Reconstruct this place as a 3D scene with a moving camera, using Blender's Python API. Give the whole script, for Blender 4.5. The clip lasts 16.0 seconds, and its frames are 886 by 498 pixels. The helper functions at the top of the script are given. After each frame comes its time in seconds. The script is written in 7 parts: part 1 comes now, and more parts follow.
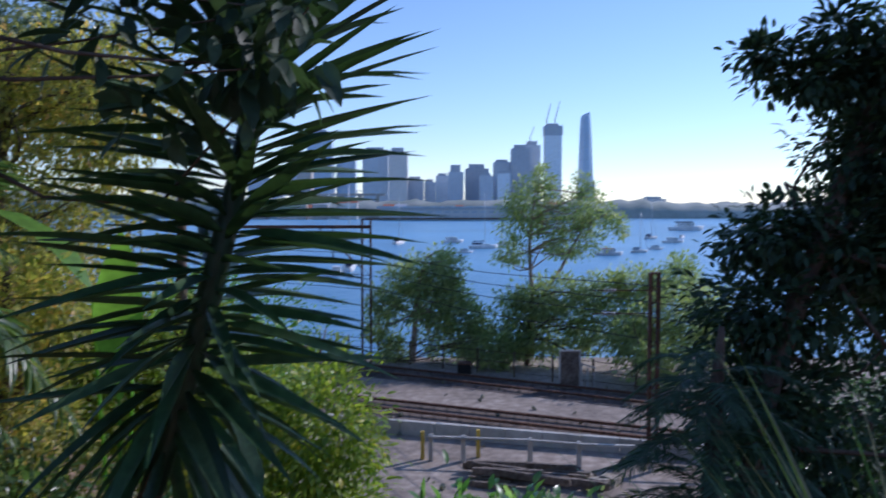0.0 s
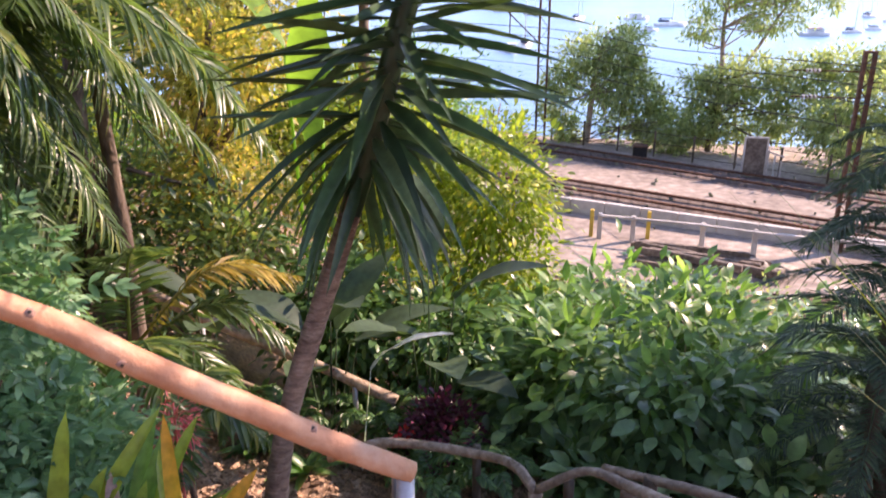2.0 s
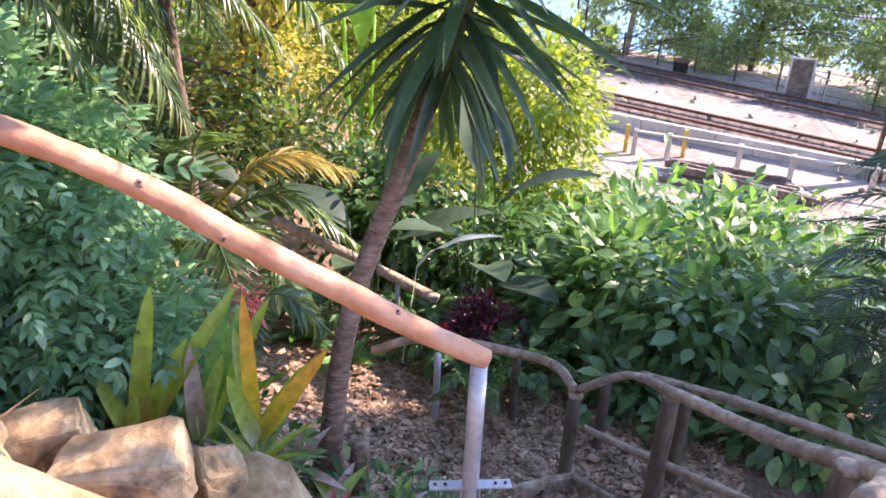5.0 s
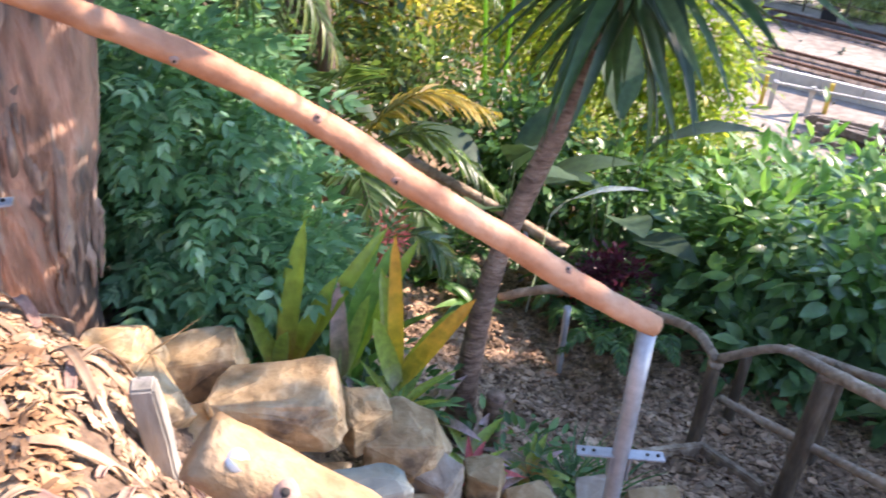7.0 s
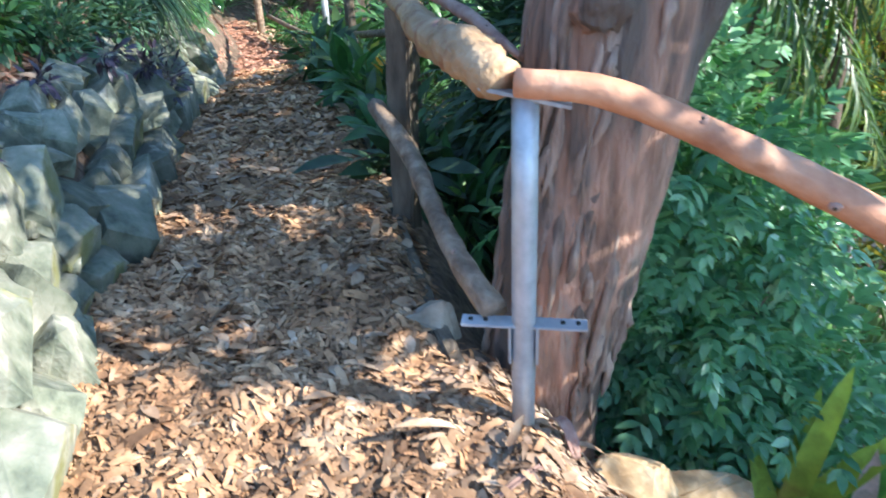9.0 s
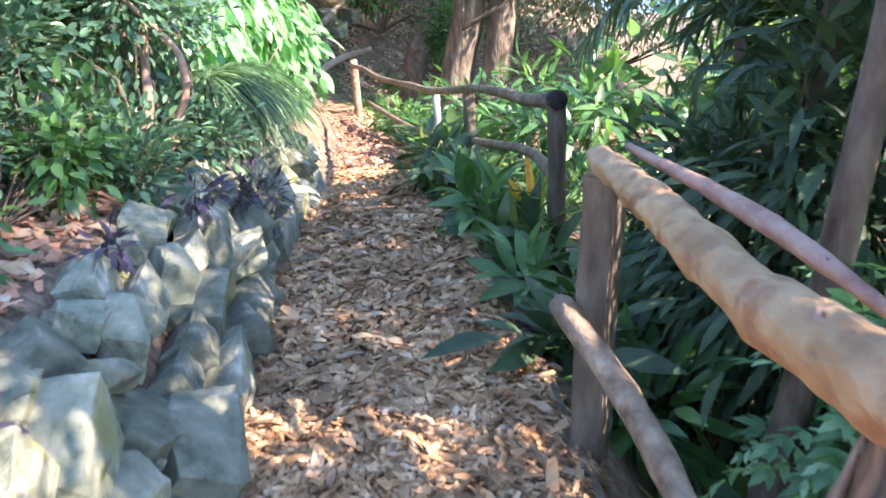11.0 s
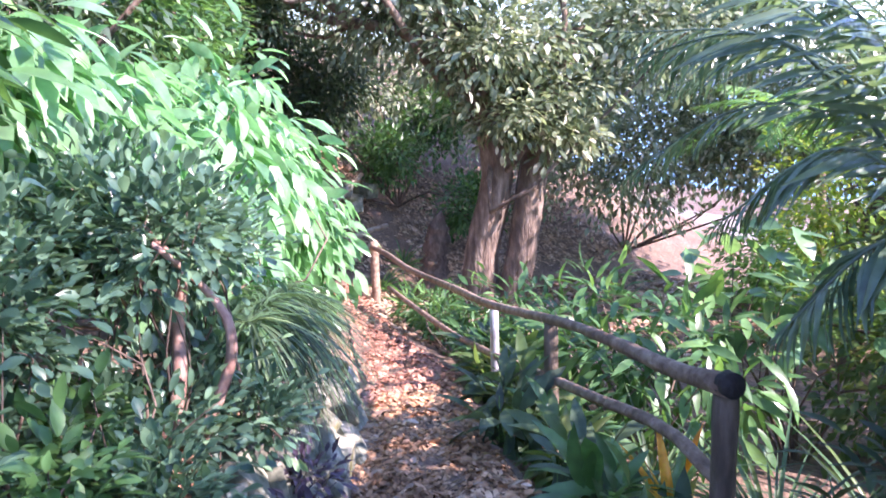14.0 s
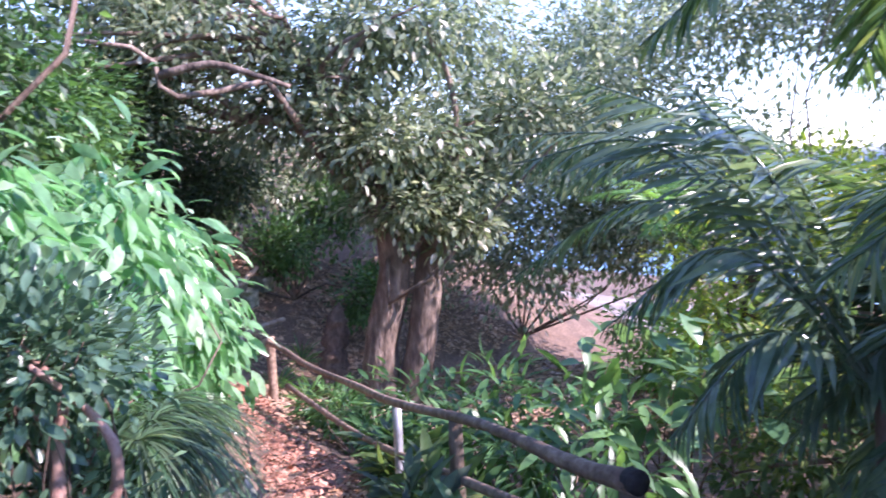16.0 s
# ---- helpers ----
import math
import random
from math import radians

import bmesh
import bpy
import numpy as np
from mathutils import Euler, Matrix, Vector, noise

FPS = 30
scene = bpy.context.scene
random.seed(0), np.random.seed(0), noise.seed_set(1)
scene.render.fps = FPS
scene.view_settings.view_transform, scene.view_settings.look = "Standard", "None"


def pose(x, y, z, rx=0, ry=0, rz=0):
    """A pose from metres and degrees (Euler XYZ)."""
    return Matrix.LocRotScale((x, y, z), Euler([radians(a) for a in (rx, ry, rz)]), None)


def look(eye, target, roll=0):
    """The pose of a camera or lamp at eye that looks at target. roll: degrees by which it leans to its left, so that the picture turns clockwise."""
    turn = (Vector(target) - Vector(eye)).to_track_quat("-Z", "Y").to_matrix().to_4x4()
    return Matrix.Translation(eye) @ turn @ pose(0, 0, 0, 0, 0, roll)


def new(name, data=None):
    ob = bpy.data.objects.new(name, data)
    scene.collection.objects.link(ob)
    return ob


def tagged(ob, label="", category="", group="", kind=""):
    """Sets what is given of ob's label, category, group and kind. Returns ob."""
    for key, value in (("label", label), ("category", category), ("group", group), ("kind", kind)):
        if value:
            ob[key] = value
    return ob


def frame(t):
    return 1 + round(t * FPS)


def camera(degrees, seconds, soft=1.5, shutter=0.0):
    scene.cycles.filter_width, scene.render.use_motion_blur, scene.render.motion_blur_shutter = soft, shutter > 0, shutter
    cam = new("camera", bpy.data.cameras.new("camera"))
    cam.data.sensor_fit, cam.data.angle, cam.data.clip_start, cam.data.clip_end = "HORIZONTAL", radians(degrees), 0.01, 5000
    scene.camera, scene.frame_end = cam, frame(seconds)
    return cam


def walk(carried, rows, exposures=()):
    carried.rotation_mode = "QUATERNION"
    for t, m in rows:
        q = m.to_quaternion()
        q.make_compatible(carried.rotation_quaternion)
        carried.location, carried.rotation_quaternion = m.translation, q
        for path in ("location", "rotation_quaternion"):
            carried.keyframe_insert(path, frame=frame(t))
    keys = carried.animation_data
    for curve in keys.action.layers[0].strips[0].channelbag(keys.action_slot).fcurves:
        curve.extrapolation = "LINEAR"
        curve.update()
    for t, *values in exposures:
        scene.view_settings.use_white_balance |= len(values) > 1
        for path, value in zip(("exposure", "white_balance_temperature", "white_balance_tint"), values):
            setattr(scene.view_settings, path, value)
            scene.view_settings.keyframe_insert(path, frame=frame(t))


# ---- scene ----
# camera and its walk
cam = camera(60.1, 16.0, soft=1.7, shutter=0.4)
METRES, EYE, TILT, LEAN, TURN = 4.0, 1.55, -3.1, 0.0, 0.0
ROWS = [
    (0.0, 0.0, 0.0, 0.0, 0.0, 0.0, -0.0),
    (0.5, -0.0068, 0.0015, -0.0101, 6.05, -3.09, 0.16),
    (1.0, -0.0119, 0.0078, -0.0241, 10.11, -7.39, -0.28),
    (1.5, -0.0125, 0.0053, -0.0336, 12.13, -12.05, -0.69),
    (2.0, -0.015, -0.0006, -0.0441, 12.87, -16.3, -0.68),
    (2.5, -0.0186, -0.0102, -0.0486, 12.87, -19.59, -0.88),
    (3.0, -0.0236, -0.0182, -0.0548, 12.62, -21.57, -1.45),
    (3.5, -0.0318, -0.0237, -0.0553, 12.9, -22.76, -2.02),
    (4.0, -0.0429, -0.0275, -0.0533, 13.91, -22.95, -2.47),
    (6.5, -0.0989, -0.0231, -0.0597, 20.16, -25.6, -3.79),
    (7.0, -0.1217, -0.0098, -0.0648, 24.29, -28.1, -3.43),
    (7.5, -0.1546, -0.0019, -0.0619, 32.38, -29.35, -3.04),
    (8.0, -0.195, -0.0078, -0.0579, 42.3, -28.8, -2.11),
    (8.5, -0.2486, -0.0116, -0.0544, 49.38, -27.26, -0.68),
    (9.0, -0.3, -0.0095, -0.0462, 52.59, -26.19, 0.07),
    (9.5, -0.3516, 0.0011, -0.0406, 55.03, -25.02, 0.2),
    (10.0, -0.4155, 0.0233, -0.0351, 58.29, -23.0, 0.68),
    (12.5, -0.7568, 0.1189, 0.0002, 57.83, -17.64, 0.11),
    (13.0, -0.8016, 0.123, 0.013, 58.4, -14.78, -0.37),
    (13.5, -0.8418, 0.1134, 0.0274, 58.18, -12.1, -0.71),
    (14.0, -0.8731, 0.1023, 0.0435, 58.08, -9.84, -0.67),
    (14.5, -0.8843, 0.0976, 0.0527, 57.89, -7.73, -0.87),
    (15.0, -0.8875, 0.0985, 0.0583, 56.9, -5.74, -1.0),
    (15.5, -0.8857, 0.0989, 0.0598, 54.75, -4.3, -0.64),
    (16.0, -0.88, 0.1027, 0.0602, 50.32, -3.33, 0.07),
]
EXPOSURES = [(0.0, 0.1, 5550, 23), (0.5, 0.14, 5700, 24), (1.0, 0.65, 6100, 24), (1.5, 1.38, 7700, 34), (2.0, 1.9, 8000, 39), (2.5, 2.27, 7600, 41), (3.5, 2.52, 7300, 40), (4.2, 2.52, 7200, 38),
             (6.5, 2.48, 7200, 29), (8.0, 2.22, 6600, 13), (9.0, 2.3, 5950, 6), (10.0, 2.8, 6550, 11), (12.5, 3.5, 7000, 34), (13.5, 3.2, 6600, 41), (14.5, 2.65, 6000, 44), (16.0, 2.35, 5950, 45)]
walk(cam, [(t, pose(0, 0, EYE, TILT, LEAN, TURN) @ pose(METRES * x, METRES * y, METRES * z, 90 + pitch, roll, yaw)) for t, x, y, z, yaw, pitch, roll in ROWS],
     EXPOSURES)

# daylight: a low sun ahead and to the right, clear sky
SUN_AZ, SUN_EL = radians(55), radians(33)
world = bpy.data.worlds.new("sky")
scene.world = world
world.use_nodes = True
wn, wl = world.node_tree.nodes, world.node_tree.links
sky = wn.new("ShaderNodeTexSky")
sky.sky_type, sky.sun_disc, sky.sun_elevation, sky.sun_rotation = 'NISHITA', False, SUN_EL, SUN_AZ
sky.air_density, sky.dust_density, sky.ozone_density = 1.0, 0.0, 3.5
wl.new(sky.outputs[0], wn["Background"].inputs[0])
wn["Background"].inputs[1].default_value = 0.13
sun = new("sun", bpy.data.lights.new("sun", 'SUN'))
sun.data.energy, sun.data.angle, sun.data.color = 2.85, radians(0.53), (1.0, 0.93, 0.83)
TOSUN = Vector((math.sin(SUN_AZ) * math.cos(SUN_EL), math.cos(SUN_AZ) * math.cos(SUN_EL), math.sin(SUN_EL)))
sun.matrix_world = look(TOSUN * 60, (0, 0, 0))

rng = np.random.default_rng(7)


# ---------------------------------------------------------------- materials
def surface(name, cols, scale=8.0, rough=0.8, bump=0.3, stretch=(1, 1, 1), metal=0.0, vary=0.0, spots=None, fine=6.0, dist=0.02):
    """A rough surface: colours mixed by noise at two scales, with relief; vary: change from piece to piece."""
    m = bpy.data.materials.new(name)
    m.use_nodes = True
    n, l = m.node_tree.nodes, m.node_tree.links
    b = n["Principled BSDF"]
    tc, mp = n.new("ShaderNodeTexCoord"), n.new("ShaderNodeMapping")
    mp.inputs["Scale"].default_value = stretch
    l.new(tc.outputs["Object"], mp.inputs[0])
    n1 = n.new("ShaderNodeTexNoise")
    n1.inputs["Scale"].default_value, n1.inputs["Detail"].default_value, n1.inputs["Roughness"].default_value = scale, 6, 0.6
    l.new(mp.outputs[0], n1.inputs[0])
    ramp = n.new("ShaderNodeValToRGB")
    e = ramp.color_ramp.elements
    lo, hi = 0.3, 0.7
    e[0].position, e[0].color = lo, (*cols[0], 1)
    e[1].position, e[1].color = hi, (*cols[-1], 1)
    for i, c in enumerate(cols[1:-1]):
        e.new(lo + (hi - lo) * (i + 1) / (len(cols) - 1)).color = (*c, 1)
    l.new(n1.outputs[0], ramp.inputs[0])
    col = ramp.outputs[0]
    n2 = n.new("ShaderNodeTexNoise")
    n2.inputs["Scale"].default_value, n2.inputs["Detail"].default_value = scale * 0.13, 4
    l.new(mp.outputs[0], n2.inputs[0])
    hsv = n.new("ShaderNodeHueSaturation")
    mr = n.new("ShaderNodeMapRange")
    mr.inputs["From Min"].default_value, mr.inputs["From Max"].default_value = 0.3, 0.7
    mr.inputs["To Min"].default_value, mr.inputs["To Max"].default_value = 0.72, 1.25
    l.new(n2.outputs[0], mr.inputs[0])
    val = mr.outputs[0]
    if vary:
        oi, geo = n.new("ShaderNodeObjectInfo"), n.new("ShaderNodeNewGeometry")
        add = n.new("ShaderNodeMath")
        add.operation = 'ADD'
        l.new(oi.outputs["Random"], add.inputs[0])
        l.new(geo.outputs["Random Per Island"], add.inputs[1])
        fr = n.new("ShaderNodeMath")
        fr.operation = 'FRACT'
        l.new(add.outputs[0], fr.inputs[0])
        v = n.new("ShaderNodeMapRange")
        v.inputs["To Min"].default_value, v.inputs["To Max"].default_value = 1 - vary, 1 + vary
        l.new(fr.outputs[0], v.inputs[0])
        mul = n.new("ShaderNodeMath")
        mul.operation = 'MULTIPLY'
        l.new(val, mul.inputs[0])
        l.new(v.outputs[0], mul.inputs[1])
        val = mul.outputs[0]
    l.new(val, hsv.inputs["Value"])
    l.new(col, hsv.inputs["Color"])
    col = hsv.outputs[0]
    if spots:
        sp_scale, sp_col, sp_at = spots
        n3 = n.new("ShaderNodeTexNoise")
        n3.inputs["Scale"].default_value, n3.inputs["Detail"].default_value = sp_scale, 5
        l.new(mp.outputs[0], n3.inputs[0])
        st = n.new("ShaderNodeMapRange")
        st.inputs["From Min"].default_value, st.inputs["From Max"].default_value = sp_at, sp_at + 0.08
        l.new(n3.outputs[0], st.inputs[0])
        mx = n.new("ShaderNodeMix")
        mx.data_type = 'RGBA'
        l.new(st.outputs[0], mx.inputs[0])
        l.new(col, mx.inputs[6])
        mx.inputs[7].default_value = (*sp_col, 1)
        col = mx.outputs[2]
    l.new(col, b.inputs["Base Color"])
    b.inputs["Roughness"].default_value, b.inputs["Metallic"].default_value = rough, metal
    if bump:
        nb = n.new("ShaderNodeTexNoise")
        nb.inputs["Scale"].default_value, nb.inputs["Detail"].default_value = scale * fine / 3, 7
        l.new(mp.outputs[0], nb.inputs[0])
        bp = n.new("ShaderNodeBump")
        bp.inputs["Strength"].default_value, bp.inputs["Distance"].default_value = bump, dist
        l.new(nb.outputs[0], bp.inputs["Height"])
        l.new(bp.outputs[0], b.inputs["Normal"])
    return m


def leafy(name, c1, c2, c3=None, trans=0.35, rough=0.42, glow=None):
    """Leaves: colour changes from leaf to leaf, light comes through, a waxy gloss."""
    c1, c2, c3 = ([min(0.8, 1.4 * k) for k in c] if c else None for c in (c1, c2, c3))
    m = bpy.data.materials.new(name)
    m.use_nodes = True
    n, l = m.node_tree.nodes, m.node_tree.links
    b = n["Principled BSDF"]
    oi, geo, tc = n.new("ShaderNodeObjectInfo"), n.new("ShaderNodeNewGeometry"), n.new("ShaderNodeTexCoord")
    add = n.new("ShaderNodeMath")
    add.operation = 'ADD'
    l.new(oi.outputs["Random"], add.inputs[0])
    l.new(geo.outputs["Random Per Island"], add.inputs[1])
    fr = n.new("ShaderNodeMath")
    fr.operation = 'FRACT'
    l.new(add.outputs[0], fr.inputs[0])
    ramp = n.new("ShaderNodeValToRGB")
    e = ramp.color_ramp.elements
    e[0].color, e[1].color = (*c1, 1), (*c2, 1)
    e[1].position = 0.85
    if c3:
        e.new(1.0).color = (*c3, 1)
    l.new(fr.outputs[0], ramp.inputs[0])
    ns = n.new("ShaderNodeTexNoise")
    ns.inputs["Scale"].default_value, ns.inputs["Detail"].default_value = 14, 4
    l.new(tc.outputs["Object"], ns.inputs[0])
    mr = n.new("ShaderNodeMapRange")
    mr.inputs["From Min"].default_value, mr.inputs["From Max"].default_value = 0.3, 0.7
    mr.inputs["To Min"].default_value, mr.inputs["To Max"].default_value = 0.75, 1.25
    l.new(ns.outputs[0], mr.inputs[0])
    hsv = n.new("ShaderNodeHueSaturation")
    l.new(mr.outputs[0], hsv.inputs["Value"])
    l.new(ramp.outputs[0], hsv.inputs["Color"])
    l.new(hsv.outputs[0], b.inputs["Base Color"])
    b.inputs["Roughness"].default_value = rough
    tr = n.new("ShaderNodeBsdfTranslucent")
    warm = n.new("ShaderNodeMix")
    warm.data_type, warm.blend_type = 'RGBA', 'MULTIPLY'
    warm.inputs[0].default_value = 1.0
    l.new(hsv.outputs[0], warm.inputs[6])
    warm.inputs[7].default_value = (*(glow or (1.8, 1.85, 1.0)), 1)
    l.new(warm.outputs[2], tr.inputs[0])
    mix = n.new("ShaderNodeMixShader")
    mix.inputs[0].default_value = trans
    l.new(b.outputs[0], mix.inputs[1])
    l.new(tr.outputs[0], mix.inputs[2])
    l.new(mix.outputs[0], n["Material Output"].inputs[0])
    return m


M_SOIL = surface("mulch_ground", [(0.06, 0.04, 0.028), (0.17, 0.11, 0.073), (0.27, 0.185, 0.125)], 22, 0.95, 0.9, fine=5)
M_CHIP = surface("bark_chips", [(0.165, 0.078, 0.035), (0.38, 0.21, 0.105), (0.54, 0.36, 0.215)], 9, 0.85, 0.3, vary=0.5)
M_CHIP_GREY = surface("grey_bark_chips", [(0.16, 0.095, 0.055), (0.36, 0.225, 0.14), (0.52, 0.365, 0.25)], 9, 0.88, 0.3, vary=0.5)
M_CHIP_RED = surface("red_bark_chips", [(0.26, 0.11, 0.065), (0.44, 0.21, 0.13), (0.58, 0.35, 0.25)], 9, 0.85, 0.3, vary=0.4)
M_LITTER = surface("dry_leaves", [(0.24, 0.13, 0.075), (0.4, 0.26, 0.16), (0.52, 0.4, 0.29)], 9, 0.7, 0.2, vary=0.4)
# palest stone tone is raised to stand for sunlit, near-white faces
M_STONE = surface("grey_sandstone", [(0.05, 0.058, 0.042), (0.14, 0.15, 0.105), (0.22, 0.215, 0.165), (0.42, 0.39, 0.31)], 7, 0.92, 1.0, vary=0.3, spots=(4.0, (0.19, 0.185, 0.075), 0.56), dist=0.02)
M_SAND = surface("honey_sandstone", [(0.34, 0.205, 0.095), (0.53, 0.36, 0.19), (0.68, 0.53, 0.34)], 9, 0.9, 0.9, vary=0.15, spots=(4.0, (0.17, 0.12, 0.075), 0.58))
M_PALE = surface("pale_stone", [(0.24, 0.19, 0.14), (0.38, 0.32, 0.25), (0.5, 0.45, 0.37)], 8, 0.9, 0.5, spots=(6.0, (0.3, 0.26, 0.2), 0.6))
M_SLATE = surface("green_grey_stone", [(0.2, 0.23, 0.2), (0.34, 0.36, 0.31)], 6, 0.85, 0.4)
M_PEELED = surface("peeled_pink_wood", [(0.42, 0.17, 0.085), (0.58, 0.275, 0.15), (0.66, 0.38, 0.24)], 8, 0.6, 0.5, stretch=(1, 1, 1), spots=(7.0, (0.36, 0.16, 0.08), 0.64))
M_TAN = surface("tan_wood", [(0.24, 0.13, 0.06), (0.38, 0.235, 0.12), (0.5, 0.35, 0.21)], 11, 0.7, 0.9, spots=(14.0, (0.25, 0.125, 0.065), 0.56))
M_GREYLOG = surface("weathered_log", [(0.17, 0.12, 0.08), (0.34, 0.25, 0.175), (0.5, 0.4, 0.3)], 14, 0.9, 0.7, vary=0.1)
M_BROWNLOG = surface("brown_weathered_log", [(0.11, 0.07, 0.045), (0.22, 0.15, 0.1), (0.36, 0.27, 0.19)], 14, 0.9, 0.7, vary=0.1)
M_DARKPOST = surface("dark_weathered_timber", [(0.058, 0.042, 0.029), (0.12, 0.09, 0.062), (0.2, 0.155, 0.11)], 16, 0.9, 0.7, stretch=(1, 1, 0.25))
M_GREYWOOD = surface("silvered_timber", [(0.16, 0.145, 0.12), (0.27, 0.245, 0.21), (0.36, 0.33, 0.285)], 12, 0.9, 0.6, stretch=(1, 1, 0.2))
M_STEEL = surface("galvanised_steel", [(0.34, 0.355, 0.37), (0.42, 0.435, 0.45), (0.48, 0.495, 0.51)], 24, 0.45, 0.05, metal=0.4)
M_BLACK = surface("charred_end", [(0.012, 0.01, 0.009), (0.035, 0.03, 0.026)], 30, 0.9, 0.5)
M_EUC = surface("eucalypt_bark", [(0.09, 0.055, 0.04), (0.27, 0.15, 0.1), (0.48, 0.27, 0.185), (0.6, 0.46, 0.35)], 9, 0.85, 1.0, stretch=(1, 1, 0.2), dist=0.08,
                spots=(4.5, (0.13, 0.095, 0.075), 0.46))
M_FLAKE = surface("flaking_bark", [(0.12, 0.08, 0.06), (0.27, 0.185, 0.14), (0.42, 0.31, 0.24)], 18, 0.9, 0.9, stretch=(1, 1, 0.3), vary=0.2)
M_PALETRUNK = surface("pale_bark", [(0.24, 0.16, 0.11), (0.4, 0.3, 0.22), (0.52, 0.42, 0.33)], 8, 0.9, 0.7, stretch=(1, 1, 0.3))
M_BARK = surface("brown_bark", [(0.05, 0.035, 0.025), (0.13, 0.09, 0.065), (0.2, 0.15, 0.11)], 14, 0.9, 0.8, stretch=(1, 1, 0.35))
M_REDTWIG = surface("reddish_branch", [(0.2, 0.1, 0.075), (0.34, 0.2, 0.15), (0.42, 0.28, 0.22)], 14, 0.8, 0.5)
M_YUCCA_BARK = surface("ringed_bark", [(0.11, 0.065, 0.042), (0.24, 0.145, 0.1), (0.36, 0.24, 0.17)], 26, 0.85, 0.8, stretch=(0.5, 0.5, 1.6))
L_YUCCA = leafy("yucca_leaf", (0.018, 0.04, 0.017), (0.04, 0.085, 0.03), (0.07, 0.11, 0.05), 0.14, 0.38)
L_DARK = leafy("dark_leaf", (0.016, 0.034, 0.018), (0.042, 0.076, 0.036), None, 0.25, 0.58)
L_MID = leafy("mid_green_leaf", (0.026, 0.07, 0.022), (0.06, 0.14, 0.045), (0.12, 0.22, 0.07), 0.32, 0.38)
L_FRESH = leafy("fresh_leaf", (0.05, 0.13, 0.03), (0.11, 0.21, 0.065), (0.2, 0.3, 0.12), 0.45, 0.34)
L_LIME = leafy("lime_leaf", (0.09, 0.15, 0.02), (0.21, 0.26, 0.045), (0.36, 0.32, 0.05), 0.45, 0.42)
# yellow sunlight on the foliage is put into these leaf colours
L_GOLD = leafy("gold_lit_leaf", (0.12, 0.14, 0.035), (0.33, 0.3, 0.08), (0.45, 0.27, 0.11), 0.5, 0.42)
L_PALM = leafy("palm_leaf", (0.03, 0.062, 0.024), (0.075, 0.125, 0.042), (0.17, 0.19, 0.06), 0.46, 0.3)
L_PALM_YEL = leafy("yellowed_palm_leaf", (0.16, 0.14, 0.03), (0.3, 0.21, 0.04), (0.2, 0.16, 0.09), 0.4, 0.5)
L_BLUE = leafy("blue_green_leaf", (0.026, 0.062, 0.04), (0.075, 0.14, 0.085), (0.15, 0.25, 0.13), 0.28, 0.3)
L_BANANA = leafy("banana_leaf", (0.1, 0.2, 0.035), (0.17, 0.3, 0.05), None, 0.5, 0.35)
L_BIG = leafy("broad_leaf", (0.048, 0.11, 0.048), (0.11, 0.2, 0.088), (0.2, 0.31, 0.14), 0.34, 0.28)
# tones spread wide: pale leaves stand for glints, dark ones for shaded gaps
L_GREYGREEN = leafy("olive_leaf", (0.06, 0.085, 0.05), (0.2, 0.24, 0.15), (0.5, 0.48, 0.38), 0.42, 0.26, (1.35, 1.45, 1.05))
L_TREE = leafy("waterside_leaf", (0.13, 0.18, 0.09), (0.24, 0.29, 0.14), (0.34, 0.35, 0.17), 0.5, 0.45)
# palest tone is raised to stand in for sky sheen on the leaves
L_COMPOUND = leafy("divided_leaf", (0.065, 0.15, 0.08), (0.14, 0.265, 0.145), (0.29, 0.42, 0.27), 0.4, 0.24)
L_GLOSSY = leafy("glossy_palm_leaf", (0.04, 0.075, 0.045), (0.08, 0.125, 0.08), (0.12, 0.17, 0.11), 0.3, 0.2)
# both lighter tones are pushed towards white for sun glare on this green shrub
L_SUNNY = leafy("sun_glare_leaf", (0.06, 0.14, 0.06), (0.15, 0.28, 0.14), (0.4, 0.5, 0.36), 0.42, 0.22, (1.35, 1.8, 1.15))
M_FIGBARK = surface("grey_brown_bark", [(0.06, 0.042, 0.03), (0.15, 0.11, 0.08), (0.32, 0.25, 0.19)], 8, 0.9, 0.9, stretch=(1, 1, 0.3), dist=0.05)
L_PURPLE = leafy("purple_leaf", (0.022, 0.016, 0.026), (0.045, 0.032, 0.052), None, 0.2, 0.4)
L_MAROON = leafy("maroon_leaf", (0.05, 0.012, 0.024), (0.12, 0.022, 0.05), None, 0.25, 0.4)
L_GRASS = leafy("grass_blade", (0.035, 0.08, 0.035), (0.075, 0.14, 0.06), (0.14, 0.2, 0.09), 0.3, 0.35)
L_DRYGRASS = leafy("dry_grass_blade", (0.1, 0.12, 0.05), (0.26, 0.23, 0.13), None, 0.3, 0.5)
L_FEATHER = leafy("feathery_leaf", (0.02, 0.045, 0.025), (0.045, 0.085, 0.045), None, 0.25, 0.45)
L_ORANGE = leafy("orange_leaf", (0.5, 0.17, 0.02), (0.6, 0.3, 0.04), None, 0.4, 0.4)
L_PINK = leafy("pink_flower", (0.35, 0.05, 0.06), (0.5, 0.12, 0.12), None, 0.3, 0.5)
L_RED = leafy("red_flower", (0.55, 0.02, 0.02), (0.7, 0.04, 0.04), None, 0.3, 0.4)


